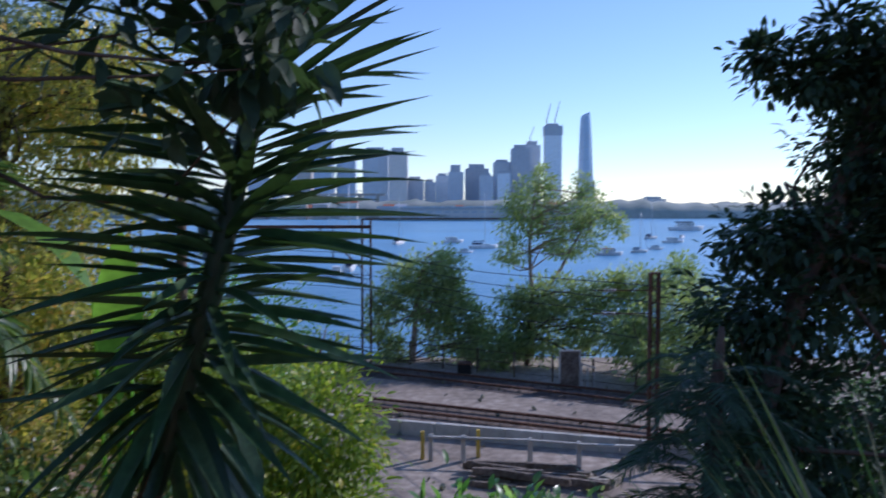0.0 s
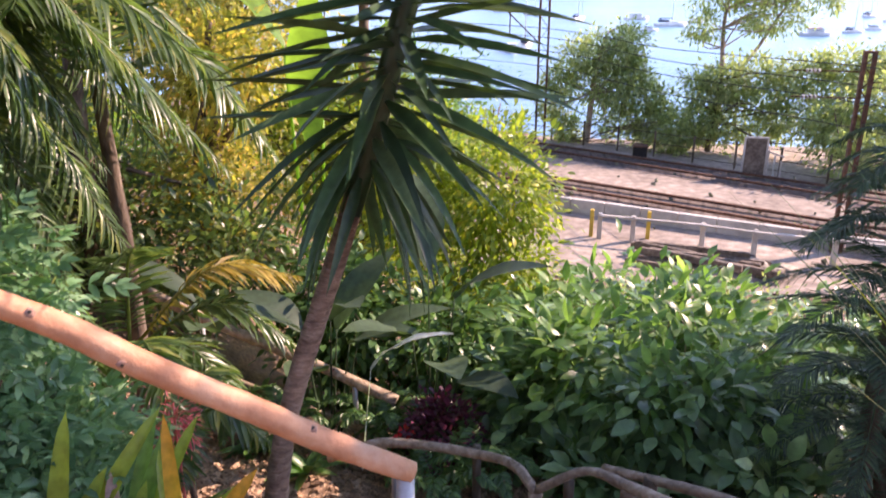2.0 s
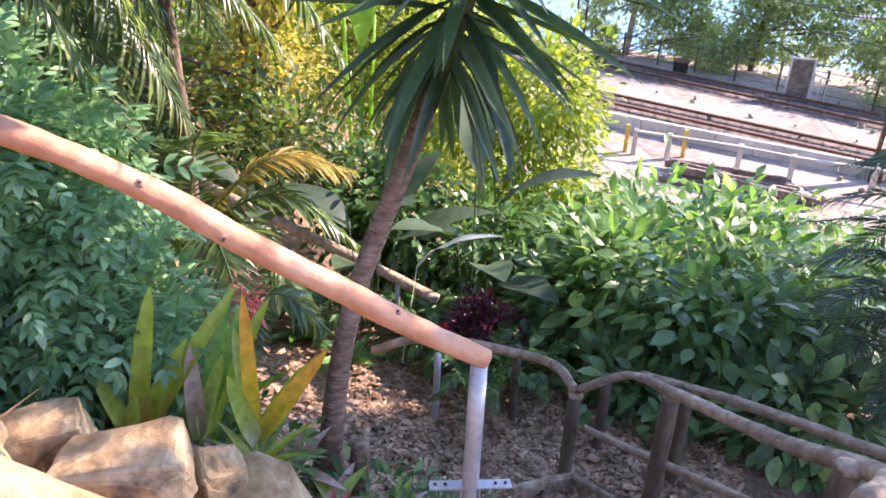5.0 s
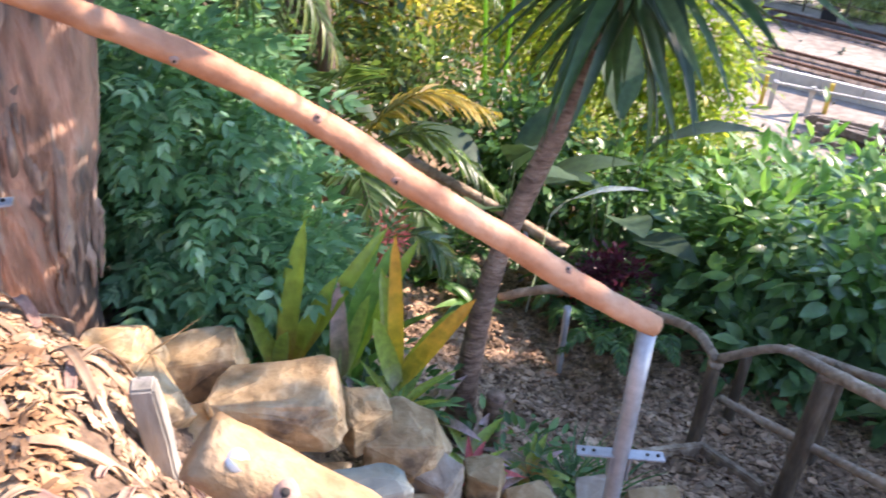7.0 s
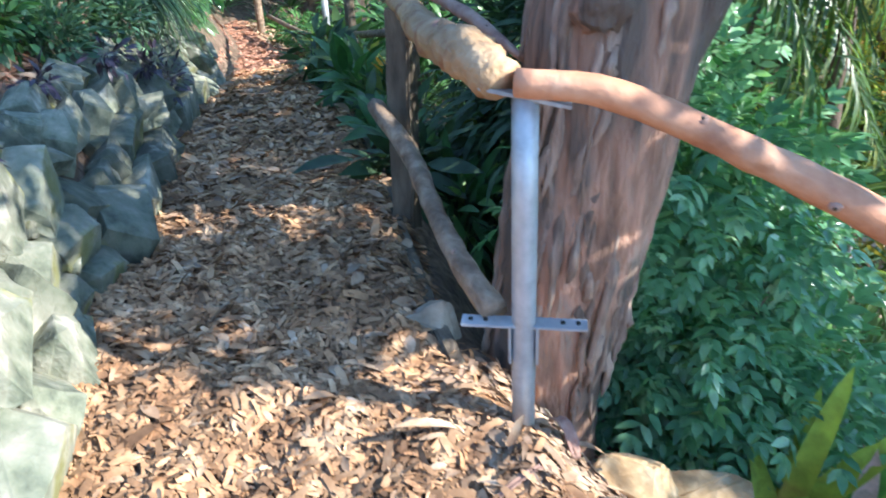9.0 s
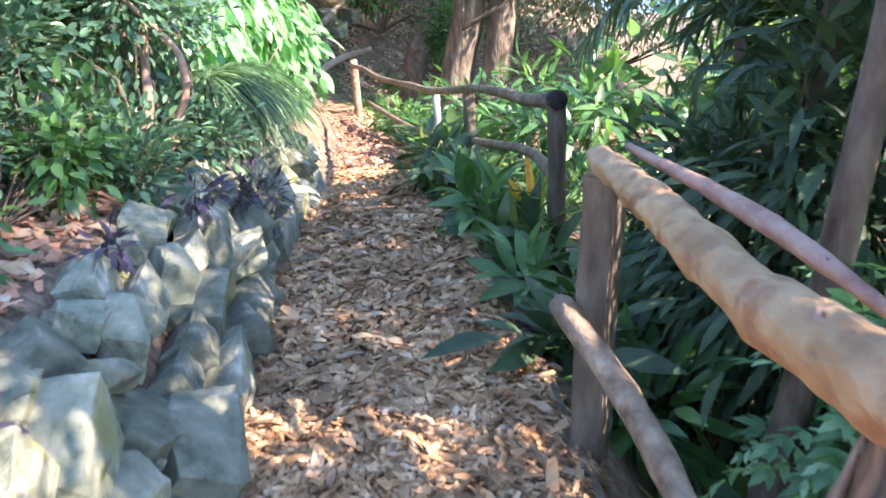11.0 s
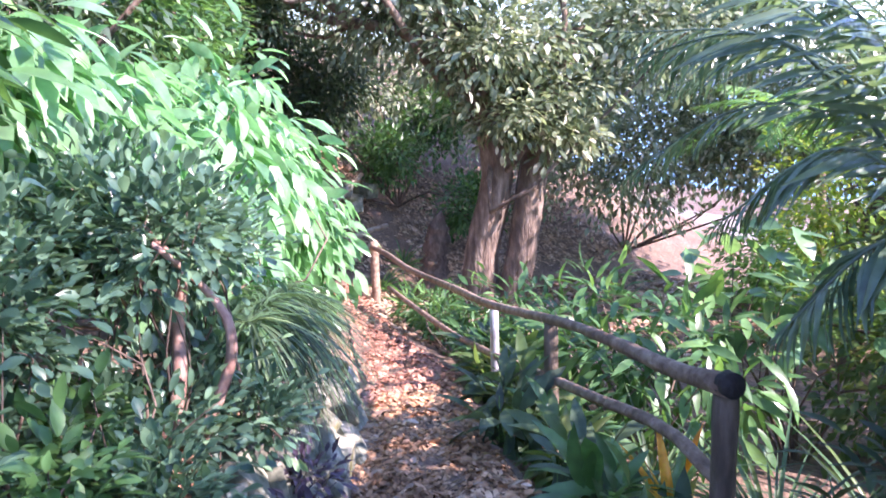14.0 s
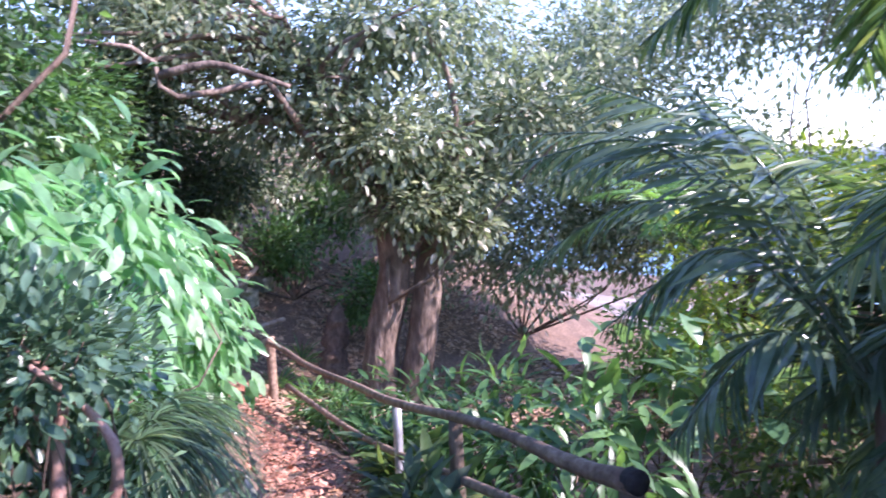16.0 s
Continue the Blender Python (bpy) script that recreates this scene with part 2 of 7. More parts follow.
def brom_leaf(name, base, mid, tip):
    """A strap leaf whose colour runs from base to tip along its length, with blotches."""
    m = leafy(name, tip, tip, None, 0.3, 0.3, (1.6, 1.5, 0.8))
    n, l = m.node_tree.nodes, m.node_tree.links
    hsv = next(k for k in n if k.bl_idname == "ShaderNodeHueSaturation")
    tc, sep, ramp = n.new("ShaderNodeTexCoord"), n.new("ShaderNodeSeparateXYZ"), n.new("ShaderNodeValToRGB")
    blot, jig = n.new("ShaderNodeTexNoise"), n.new("ShaderNodeMath")
    blot.inputs["Scale"].default_value, blot.inputs["Detail"].default_value = 7, 4
    jig.operation = 'MULTIPLY_ADD'
    jig.inputs[1].default_value = 0.45
    l.new(tc.outputs["Object"], blot.inputs[0])
    l.new(tc.outputs["Generated"], sep.inputs[0])
    l.new(blot.outputs[0], jig.inputs[0])
    l.new(sep.outputs[1], jig.inputs[2])
    l.new(jig.outputs[0], ramp.inputs[0])
    e = ramp.color_ramp.elements
    e[0].color, e[0].position, e[1].color, e[1].position = (*base, 1), 0.25, (*tip, 1), 1.0
    e.new(0.58).color = (*mid, 1)
    l.new(ramp.outputs[0], hsv.inputs["Color"])
    return m


L_BROM = brom_leaf("bromeliad_leaf", (0.62, 0.23, 0.1), (0.36, 0.38, 0.06), (0.26, 0.36, 0.06))
L_BROM_Y = brom_leaf("yellow_bromeliad_leaf", (0.3, 0.36, 0.06), (0.58, 0.4, 0.04), (0.62, 0.3, 0.05))
L_BROM_G = brom_leaf("pale_bromeliad_leaf", (0.66, 0.62, 0.42), (0.36, 0.46, 0.12), (0.3, 0.42, 0.08))
L_BROM_P = brom_leaf("pink_bromeliad_leaf", (0.3, 0.32, 0.1), (0.42, 0.3, 0.2), (0.62, 0.42, 0.42))


# ---------------------------------------------------------------- mesh helpers
def mesh_of(name, verts, faces, material, smooth=True):
    """A mesh from arrays: verts (n, 3), faces a list of index arrays, each (m, k)."""
    me = bpy.data.meshes.new(name)
    verts = np.asarray(verts, np.float32)
    faces = [np.asarray(f, np.int32) for f in faces if len(f)]
    me.vertices.add(len(verts))
    me.vertices.foreach_set("co", verts.ravel())
    idx = np.concatenate([f.ravel() for f in faces])
    size = np.concatenate([np.full(len(f), f.shape[1], np.int32) for f in faces])
    me.loops.add(len(idx))
    me.loops.foreach_set("vertex_index", idx)
    me.polygons.add(len(size))
    me.polygons.foreach_set("loop_start", np.concatenate([[0], np.cumsum(size)[:-1]]).astype(np.int32))
    if smooth:
        me.polygons.foreach_set("use_smooth", np.ones(len(size), bool))
    me.update(calc_edges=True)
    me.materials.append(material)
    return me


def thing(name, at, label, category, group="", kind=""):
    ob = new(name)
    ob.matrix_basis = pose(*at)
    ob.empty_display_size = 0.1
    return tagged(ob, label, category, group, kind)


def part(name, data, material, parent, label="", m=None):
    """Links a mesh or bmesh as one mesh object under a thing or a part; its points are in the world's metres."""
    if isinstance(data, bmesh.types.BMesh):
        me = bpy.data.meshes.new(name)
        data.to_mesh(me)
        data.free()
        me.materials.append(material)
        data = me
    ob = new(name, data)
    if parent is not None:
        ob.parent = parent
        up = parent
        inv = Matrix()
        while up is not None:
            inv = inv @ up.matrix_basis.inverted() if up.parent is None else inv
            up = up.parent
        ob.matrix_parent_inverse = inv if parent.parent is None else Matrix()
    if m is not None:
        ob.matrix_basis = m
    if label:
        tagged(ob, label)
    return ob


def single(name, data, material, label, category, group="", kind=""):
    return tagged(part(name, data, material, None), label, category, group, kind)


def join_np(*pieces):
    """Joins (verts, faces) pieces into one."""
    vs, fs, k = [], [], 0
    for v, f in pieces:
        vs.append(v)
        fs += [np.asarray(a) + k for a in f if len(a)]
        k += len(v)
    return np.concatenate(vs), fs


def smooth_line(pts, n):
    """A smooth line (Catmull-Rom) of n points through pts."""
    p = np.asarray(pts, float)
    if len(p) == 2:
        return p[0] + np.linspace(0, 1, n)[:, None] * (p[1] - p[0])
    q = np.concatenate([[2 * p[0] - p[1]], p, [2 * p[-1] - p[-2]]])
    s = np.linspace(0, len(p) - 1 - 1e-6, n)
    i, u = s.astype(int), (s % 1)[:, None]
    a, b, c, d = q[i], q[i + 1], q[i + 2], q[i + 3]
    return 0.5 * (2 * b + (c - a) * u + (2 * a - 5 * b + 4 * c - d) * u ** 2 + (3 * b - a - 3 * c + d) * u ** 3)


def tube(pts, radii, sides=10, n=0, rough=0.0, caps=True, seed=0):
    """A round bar along a line, with a radius that changes, uneven by rough; gives (verts, faces)."""
    n = n or max(2, len(pts))
    p = smooth_line(pts, n)
    r = np.interp(np.linspace(0, 1, n), np.linspace(0, 1, len(radii)), radii)
    t = np.gradient(p, axis=0)
    t /= np.linalg.norm(t, axis=1)[:, None] + 1e-9
    ref = np.array([0, 0, 1.0]) if abs(t[:, 2]).mean() < 0.8 else np.array([1.0, 0, 0])
    a = np.cross(t, ref)
    a /= np.linalg.norm(a, axis=1)[:, None]
    b = np.cross(t, a)
    ang = np.linspace(0, 2 * np.pi, sides, endpoint=False)
    g = np.random.default_rng(seed + 11)
    wob = 1 + rough * (g.normal(size=(n, 1)) * 0.35 + g.normal(size=(1, sides)) * 0.3 + g.normal(size=(n, sides)) * 0.5)
    rr = r[:, None] * wob
    v = p[:, None] + rr[..., None] * (np.cos(ang)[None, :, None] * a[:, None] + np.sin(ang)[None, :, None] * b[:, None])
    v = v.reshape(-1, 3)
    i, j = np.meshgrid(np.arange(n - 1), np.arange(sides), indexing="ij")
    k = (j + 1) % sides
    f = np.stack([i * sides + j, i * sides + k, (i + 1) * sides + k, (i + 1) * sides + j], -1).reshape(-1, 4)
    faces = [f]
    if caps:
        faces.append(np.arange(sides)[::-1][None])
        faces.append((np.arange(sides) + (n - 1) * sides)[None])
    return v, faces


def tube_part(name, pts, radii, material, parent, label="", sides=10, n=0, rough=0.0, seed=0):
    return part(name, mesh_of(name, *tube(pts, radii, sides, n, rough, True, seed), material), material, parent, label)


def box(lo, hi, bevel=0.0):
    bm = bmesh.new()
    bmesh.ops.create_cube(bm, size=1)
    c, s = (Vector(lo) + Vector(hi)) / 2, Vector(hi) - Vector(lo)
    for v in bm.verts:
        v.co = Vector((v.co.x * s.x, v.co.y * s.y, v.co.z * s.z)) + c
    if bevel:
        bmesh.ops.bevel(bm, geom=bm.edges[:], offset=bevel, segments=2, affect='EDGES')
    return bm


def beam(a, b, w, h, bevel=0.01):
    """A squared bar from a to b."""
    a, b = Vector(a), Vector(b)
    d = b - a
    bm = box((-w / 2, -h / 2, 0), (w / 2, h / 2, d.length), bevel)
    bm.transform(Matrix.Translation(a) @ d.to_track_quat('Z', 'Y').to_matrix().to_4x4())
    return bm


# leaf shapes: along +y from 0 to 1, the face towards +z
def blade(w, bend=0.25, fold=0.1, steps=4, tipw=0.0, belly=0.45, full=1.0):
    """A leaf of width w, folded on its midrib and bent down; gives (verts, faces)."""
    ys = np.linspace(0, 1, steps + 1)
    prof = np.where(ys < belly, np.sin(ys / belly * np.pi / 2) ** 0.8, np.cos((ys - belly) / (1 - belly) * np.pi / 2) ** 0.9)
    prof = np.maximum(prof, tipw) ** full
    prof[0] = 0.15 if full == 1 else 0.6
    v, f = [], []
    for y, p in zip(ys, prof):
        z = -bend * y * y
        v += [(-w / 2 * p, y, z + fold * w * p), (0, y, z), (w / 2 * p, y, z + fold * w * p)]
    for i in range(steps):
        a = 3 * i
        f += [(a, a + 1, a + 4, a + 3), (a + 1, a + 2, a + 5, a + 4)]
    return np.array(v), np.array(f)


DIAMOND = (np.array([(0, 0, 0), (0, 0.5, -0.03), (0, 1, -0.16), (-0.24, 0.45, 0.06), (0.24, 0.45, 0.06)]), np.array([(0, 1, 2, 3), (0, 4, 2, 1)]))
NARROW = (np.array([(0, 0, 0), (0, 0.5, -0.05), (0, 1, -0.3), (-0.11, 0.4, 0.03), (0.11, 0.4, 0.03)]), np.array([(0, 1, 2, 3), (0, 4, 2, 1)]))
OVAL = blade(0.46, 0.22, 0.12, 4)
LANCE = blade(0.2, 0.35, 0.15, 4)
ROUND = blade(0.62, 0.1, 0.15, 4, belly=0.6)
def divided_leaf():
    """A leaf of seven leaflets on one stalk."""
    v, f, n = [], [], 0
    for y, turn, s in ((0.25, 55, 0.36), (0.25, -55, 0.36), (0.48, 48, 0.36), (0.48, -48, 0.36), (0.68, 38, 0.33), (0.68, -38, 0.33), (0.7, 0, 0.4)):
        bv, bf = blade(0.42, 0.25, 0.15, 3)
        a = radians(turn)
        r = np.stack([bv[:, 0] * math.cos(a) + bv[:, 1] * math.sin(a), bv[:, 1] * math.cos(a) - bv[:, 0] * math.sin(a), bv[:, 2]], -1) * s
        v.append(r + np.array([0, y, -0.3 * y * y]))
        f.append(bf + n)
        n += len(bv)
    return np.concatenate(v), np.concatenate(f)


DIVIDED = divided_leaf()
STRAP = blade(0.085, 0.7, 0.2, 6, belly=0.3)


def scatter(shape, pos, way, size, normal=None, width=1.0, seed=0):
    """Leaves of one shape at many places; way: where each tip points. Gives (verts, faces)."""
    g = np.random.default_rng(seed + 3)
    sv, sf = shape
    n = len(pos)
    y = way / (np.linalg.norm(way, axis=1)[:, None] + 1e-9)
    up = (np.array([0, 0, 1.0]) if normal is None else normal) + g.normal(size=(n, 3)) * 0.35
    x = np.cross(y, up)
    x /= np.linalg.norm(x, axis=1)[:, None] + 1e-9
    z = np.cross(x, y)
    s = np.broadcast_to(np.asarray(size, float), (n,))[:, None, None]
    v = pos[:, None] + s * (sv[None, :, :1] * width * x[:, None] + sv[None, :, 1:2] * y[:, None] + sv[None, :, 2:] * z[:, None])
    f = (np.arange(n)[:, None, None] * len(sv) + sf[None]).reshape(-1, sf.shape[1])
    return v.reshape(-1, 3), [f]


def cloud(blobs, n, clump, seed, shell=0.55, droop=0.0, out=0.8):
    """Places and ways for n leaves, in clumps spread over ellipsoids (centre, radii); dense towards the outside."""
    g = np.random.default_rng(seed)
    vol = np.array([np.prod(r) ** (2 / 3) for _, r in blobs])
    m = max(1, n // clump)
    which = g.choice(len(blobs), m, p=vol / vol.sum())
    c = np.array([b[0] for b in blobs], float)[which]
    r = np.array([b[1] for b in blobs], float)[which]
    d = g.normal(size=(m, 3))
    d /= np.linalg.norm(d, axis=1)[:, None]
    k = g.uniform(shell, 1.0, (m, 1)) * (1 + 0.07 * g.normal(size=(m, 1)))
    centre = c + d * r * k
    spread = r.mean(axis=1, keepdims=True) * 0.12 + 0.025
    i = np.repeat(np.arange(m), clump)
    off = g.normal(size=(len(i), 3))
    pos = centre[i] + off * spread[i]
    way = out * d[i] + off * 0.7 + g.normal(size=(len(i), 3)) * 0.35
    way[:, 2] -= droop
    return pos, way, centre


def crown_mesh(name, blobs, n, shape, size, mat, seed, clump=14, shell=0.5, droop=0.2, width=1.0):
    pos, way, centre = cloud(blobs, n, clump, seed, shell, droop)
    g = np.random.default_rng(seed + 5)
    return mesh_of(name, *scatter(shape, pos, way, size * g.uniform(0.6, 1.25, len(pos)), None, width, seed), mat), centre


def twigs(centre, origin, count, r0, seed, kink=0.15):
    """Thin limbs from about an origin (or line) to clump centres; gives (verts, faces)."""
    g = np.random.default_rng(seed)
    pick = g.permutation(len(centre))[:count]
    out = []
    for k in pick:
        o = np.asarray(origin, float)
        if o.ndim == 2:
            o = o[np.argmin(np.linalg.norm(o - centre[k] + np.array([0, 0, 0.6]), axis=1))]
        mid = (o + centre[k]) / 2 + g.normal(size=3) * kink * np.linalg.norm(centre[k] - o)
        out.append(tube([o, mid, centre[k]], [r0, r0 * 0.65, r0 * 0.25], 5, 6, 0.05, False, int(k)))
    return join_np(*out)


def shrub(name, base, blobs, n, shape, size, mat, label, seed, stem=0.012, stems=14, stem_mat=None, category="shrub", clump=12, shell=0.45, droop=0.2, width=1.0, group=""):
    t = thing(name, base, label, category, group)
    me, centre = crown_mesh("foliage", blobs, n, shape, size, mat, seed, clump, shell, droop, width)
    part("foliage", me, mat, t)
    if stems:
        sm = stem_mat or M_BARK
        part("branchwork", mesh_of("branchwork", *twigs(centre, base, stems, stem, seed), sm), sm, t)["kind"] = "stuff"
    return t


def tree(name, line, radii, blobs, n, shape, size, leaf, bark, label, seed, limbs=14, limb_r=0.04, clump=16, shell=0.4, droop=0.2, sides=10, more=()):
    """A tapered trunk along a line, limbs to its clumps, a crown of many leaves."""
    t = thing(name, line[0], label, "tree")
    part("trunk", mesh_of("trunk", *join_np(tube(line, radii, sides, 16, 0.06, True, seed), *[tube(a, b, 8, 10, 0.06, True, seed) for a, b in more]), bark), bark, t)
    me, centre = crown_mesh("crown", blobs, n, shape, size, leaf, seed, clump, shell, droop)
    part("crown", me, leaf, t)
    top = smooth_line(line, 12)[5:]
    part("limbwork", mesh_of("limbwork", *twigs(centre, top, limbs, limb_r, seed), bark), bark, t)["kind"] = "stuff"
    return t


def frond_np(root, tip, sag, n=34, leaf=0.4, width=0.07, seed=0, vee=0.5, droop=0.35, r=0.012):
    """A feather frond: a bowed rib from root to tip with leaflets on both sides."""
    g = np.random.default_rng(seed)
    a, b = np.asarray(root, float), np.asarray(tip, float)
    mid = (a + b) / 2 + np.array([0, 0, sag])
    p = smooth_line([a, mid, b], n + 6)
    rib = tube(p, [r, r * 0.7, r * 0.25], 5, 14, 0, False)
    t = np.gradient(p, axis=0)
    t /= np.linalg.norm(t, axis=1)[:, None]
    side = np.cross(t, np.array([0, 0, 1.0]))
    side /= np.linalg.norm(side, axis=1)[:, None]
    up = np.cross(side, t)
    s = np.linspace(0, 1, n)
    ln = leaf * np.clip(np.sin(np.pi * (0.12 + 0.85 * s)) ** 0.6, 0.2, 1)
    out = [rib]
    for sg in (-1, 1):
        k = np.arange(n) + 5
        way = side[k] * sg * (1.0 - 0.35 * s)[:, None] + t[k] * (0.45 + 0.5 * s)[:, None] + up[k] * vee * 0.5 + g.normal(size=(n, 3)) * 0.07
        way[:, 2] -= droop * (0.5 + s * 0.5)
        out.append(scatter(blade(width / leaf, 0.3, 0.25, 3, belly=0.3), p[k], way, ln * g.uniform(0.85, 1.1, n), up[k] + 0 * side[k], 1.0, seed))
    return join_np(*out)


def palm(name, base, crown, fronds, label, seed, trunk_r=0.06, leaf=0.42, mat=None, yellow=(), width=0.036, n=40, droop=0.45):
    """A palm: ringed stem and separate fronds, each given by tip offset and sag."""
    t = thing(name, base, label, "palm")
    if trunk_r:
        c = np.asarray(crown, float)
        tube_part("stem", [base, (np.asarray(base, float) + c) / 2 + 0.03, c], [trunk_r * 1.2, trunk_r, trunk_r * 0.7], M_BARK, t, "", 10, 14, 0.05, seed)
    for i, (dx, dy, dz, sag) in enumerate(fronds):
        m = L_PALM_YEL if i in yellow else (mat or L_PALM)
        c = np.asarray(crown, float)
        part("frond", mesh_of("frond", *frond_np(c, c + (dx, dy, dz), sag, n, leaf, width, seed + i, droop=droop), m), m, t, "yellowing frond" if i in yellow else "")
    return t


def rosette(name, at, n, length, w, mats, label, seed, rise=(0.3, 1.2), bend=0.35, category="bromeliad", group="", steps=6, spin=0.0):
    """A rosette of strap leaves, each a part on a shared mesh."""
    t = thing(name, at, label, category, group)
    g = np.random.default_rng(seed)
    shared = [mesh_of("leaf", *[q if i == 0 else [q] for i, q in enumerate(blade(w / length, bend, 0.35, steps, belly=0.35))], m) for m in mats]
    for i in range(n):
        az = i * 2.4 + g.uniform(-0.3, 0.3) + spin
        el = g.uniform(*rise)
        L = length * g.uniform(0.7, 1.1)
        m = pose(at[0], at[1], at[2], 0, 0, math.degrees(az)) @ pose(0, 0.01, 0, math.degrees(el), 0, 0) @ Matrix.Scale(L, 4)
        part("leaf", shared[i % len(shared)], None, t, "", m)
    return t


def stone_mesh(name, size, mat, seed, points=16, bevel=0.06):
    """An angular stone: the hull of scattered points with worn edges."""
    g = np.random.default_rng(seed)
    bm = bmesh.new()
    p = g.uniform(-1, 1, (points, 3))
    p /= np.maximum(1, np.linalg.norm(p, axis=1)[:, None] * 0.8)
    p = np.concatenate([p, [[sx * 0.75, sy * 0.7, sz * 0.7] for sx in (-1, 1) for sy in (-1, 1) for sz in (-1, 1)] * g.uniform(0.75, 1.1, (8, 1))])
    for q in p:
        bm.verts.new(Vector(q) * 0.5)
    bmesh.ops.convex_hull(bm, input=bm.verts[:])
    bmesh.ops.delete(bm, geom=[v for v in bm.verts if not v.link_faces], context='VERTS')
    bmesh.ops.bevel(bm, geom=bm.edges[:], offset=bevel * 0.5, segments=1, affect='EDGES')
    bmesh.ops.triangulate(bm, faces=bm.faces[:])
    bmesh.ops.subdivide_edges(bm, edges=bm.edges[:], cuts=2, use_grid_fill=True)
    for v in bm.verts:
        o = Vector((seed * 1.7, 0, 0))
        k = 0.03 * noise.noise(v.co * 3 + o) + 0.03 * noise.noise(v.co * 9 + o) + 0.02 * noise.noise(v.co * 22 + o)
        v.co += v.co.normalized() * k
        v.co = Vector((v.co.x * size[0], v.co.y * size[1], v.co.z * size[2]))
    me = bpy.data.meshes.new(name)
    bm.to_mesh(me)
    bm.free()
    me.materials.append(mat)
    return me


# ---------------------------------------------------------------- ground
PATH_X = [-30, -14.1, -11.5, -9, -7, -5.5, -4.4, -3.5, -2.9, -2.4, -2.0, -1.7, -1.2, -0.6, 3]
PATH_R = [11, 5.4, 4.5, 3.75, 2.8, 2.3, 1.82, 1.4, 1.08, 0.97, 0.9, 0.62, 0.45, 0.4, 0.4]
PATH_L = [10, 5.0, 4.1, 2.95, 1.85, 1.1, 0.62, 0.15, -0.1, -0.3, -0.45, -0.5, -0.55, -0.6, -0.6]


def path_z(x):
    return np.interp(-np.asarray(x, float), [3.3, 5.5, 7.5, 10.5, 14, 30], [0, -0.19, -0.46, -0.95, -1.4, -1.6])


def ground_z(x, y):
    """Height of the ground: the path, the bank below it down to the railway, the bed above it."""
    x, y = np.asarray(x, float), np.asarray(y, float)
    d = y - np.interp(x, PATH_X, PATH_R)
    e = np.interp(x, PATH_X, PATH_L) - y
    near = np.interp(d, [0, 0.2, 0.45, 0.7, 1.1, 1.6, 2.1, 3.0, 3.6, 4.8, 6.2, 10.3, 17.3, 18.6, 37, 39, 44, 60], [0, -0.12, -0.5, -0.8, -0.97, -1.25, -1.52, -2.12, -2.3, -2.42, -3.1, -4.6, -5.95, -6.1, -6.1, -6.4, -9.5, -14])
    far = np.interp(d, [0, 0.3, 1, 3, 6, 12, 18.3, 37, 39, 44, 60], [0, -0.12, -0.4, -0.75, -1.1, -2.6, -6.1, -6.1, -6.4, -9.5, -14])
    w = np.clip((-x - 3.6) / 2.2, 0, 1)
    down = near * (1 - w) + far * w
    wall = np.clip((-x - 2.3) / 0.5, 0, 1)
    up = np.interp(e, [0, 0.42, 3, 12, 60], [0, 0.64, 1.2, 4, 16]) * wall + np.interp(e, [0, 1, 4, 12, 60], [0, 0.1, 0.7, 3, 14]) * (1 - wall)
    hill = np.clip(-15.2 - x, 0, 14) * 0.42 * np.clip((22 - y) / 8, 0, 1)
    z = path_z(x) * np.clip(1 - (d - 3) / 12, 0, 1) + np.where(d > 0, down, 0) + np.where(e > 0, up, 0) + hill
    return z + 0.018 * np.sin(x * 7.1 + 1.3 * np.sin(y * 5.3)) * np.cos(y * 6.3) + 0.012 * np.sin(x * 19 + y * 13)


gx = np.unique(np.concatenate([np.linspace(-4000, -60, 8), np.arange(-60, -15, 2.0), np.arange(-15, -6, 0.3), np.arange(-6, 1.5, 0.07), np.arange(1.5, 10, 0.4), np.arange(10, 60, 4), np.linspace(60, 4000, 8)]))
gy = np.unique(np.concatenate([np.linspace(-4000, -30, 6), np.arange(-30, -2, 2.0), np.arange(-2, 6, 0.07), np.arange(6, 20, 0.4), np.arange(20, 62, 1.5)]))
GX, GY = np.meshgrid(gx, gy, indexing="ij")
gv = np.stack([GX, GY, ground_z(GX, GY)], -1).reshape(-1, 3)
gi, gj = np.meshgrid(np.arange(len(gx) - 1), np.arange(len(gy) - 1), indexing="ij")
gk = gi * len(gy) + gj
gf = np.stack([gk, gk + len(gy), gk + len(gy) + 1, gk + 1], -1).reshape(-1, 4)
single("ground", mesh_of("ground", gv, [gf], M_SOIL), M_SOIL, "brown bark-mulched garden ground falling away in a bank", "ground", kind="structure")


def water_material():
    m = surface("harbour_water", [(0.08, 0.25, 0.42), (0.12, 0.32, 0.5)], 0.05, 0.3, 0)
    n, l = m.node_tree.nodes, m.node_tree.links
    tc, mp, ns, bp = n.new("ShaderNodeTexCoord"), n.new("ShaderNodeMapping"), n.new("ShaderNodeTexNoise"), n.new("ShaderNodeBump")
    mp.inputs["Scale"].default_value = (0.5, 0.9, 1)
    ns.inputs["Scale"].default_value, ns.inputs["Detail"].default_value = 0.9, 5
    bp.inputs["Strength"].default_value, bp.inputs["Distance"].default_value = 0.5, 0.6
    l.new(tc.outputs["Object"], mp.inputs[0])
    l.new(mp.outputs[0], ns.inputs[0])
    l.new(ns.outputs[0], bp.inputs["Height"])
    l.new(bp.outputs[0], n["Principled BSDF"].inputs["Normal"])
    return m


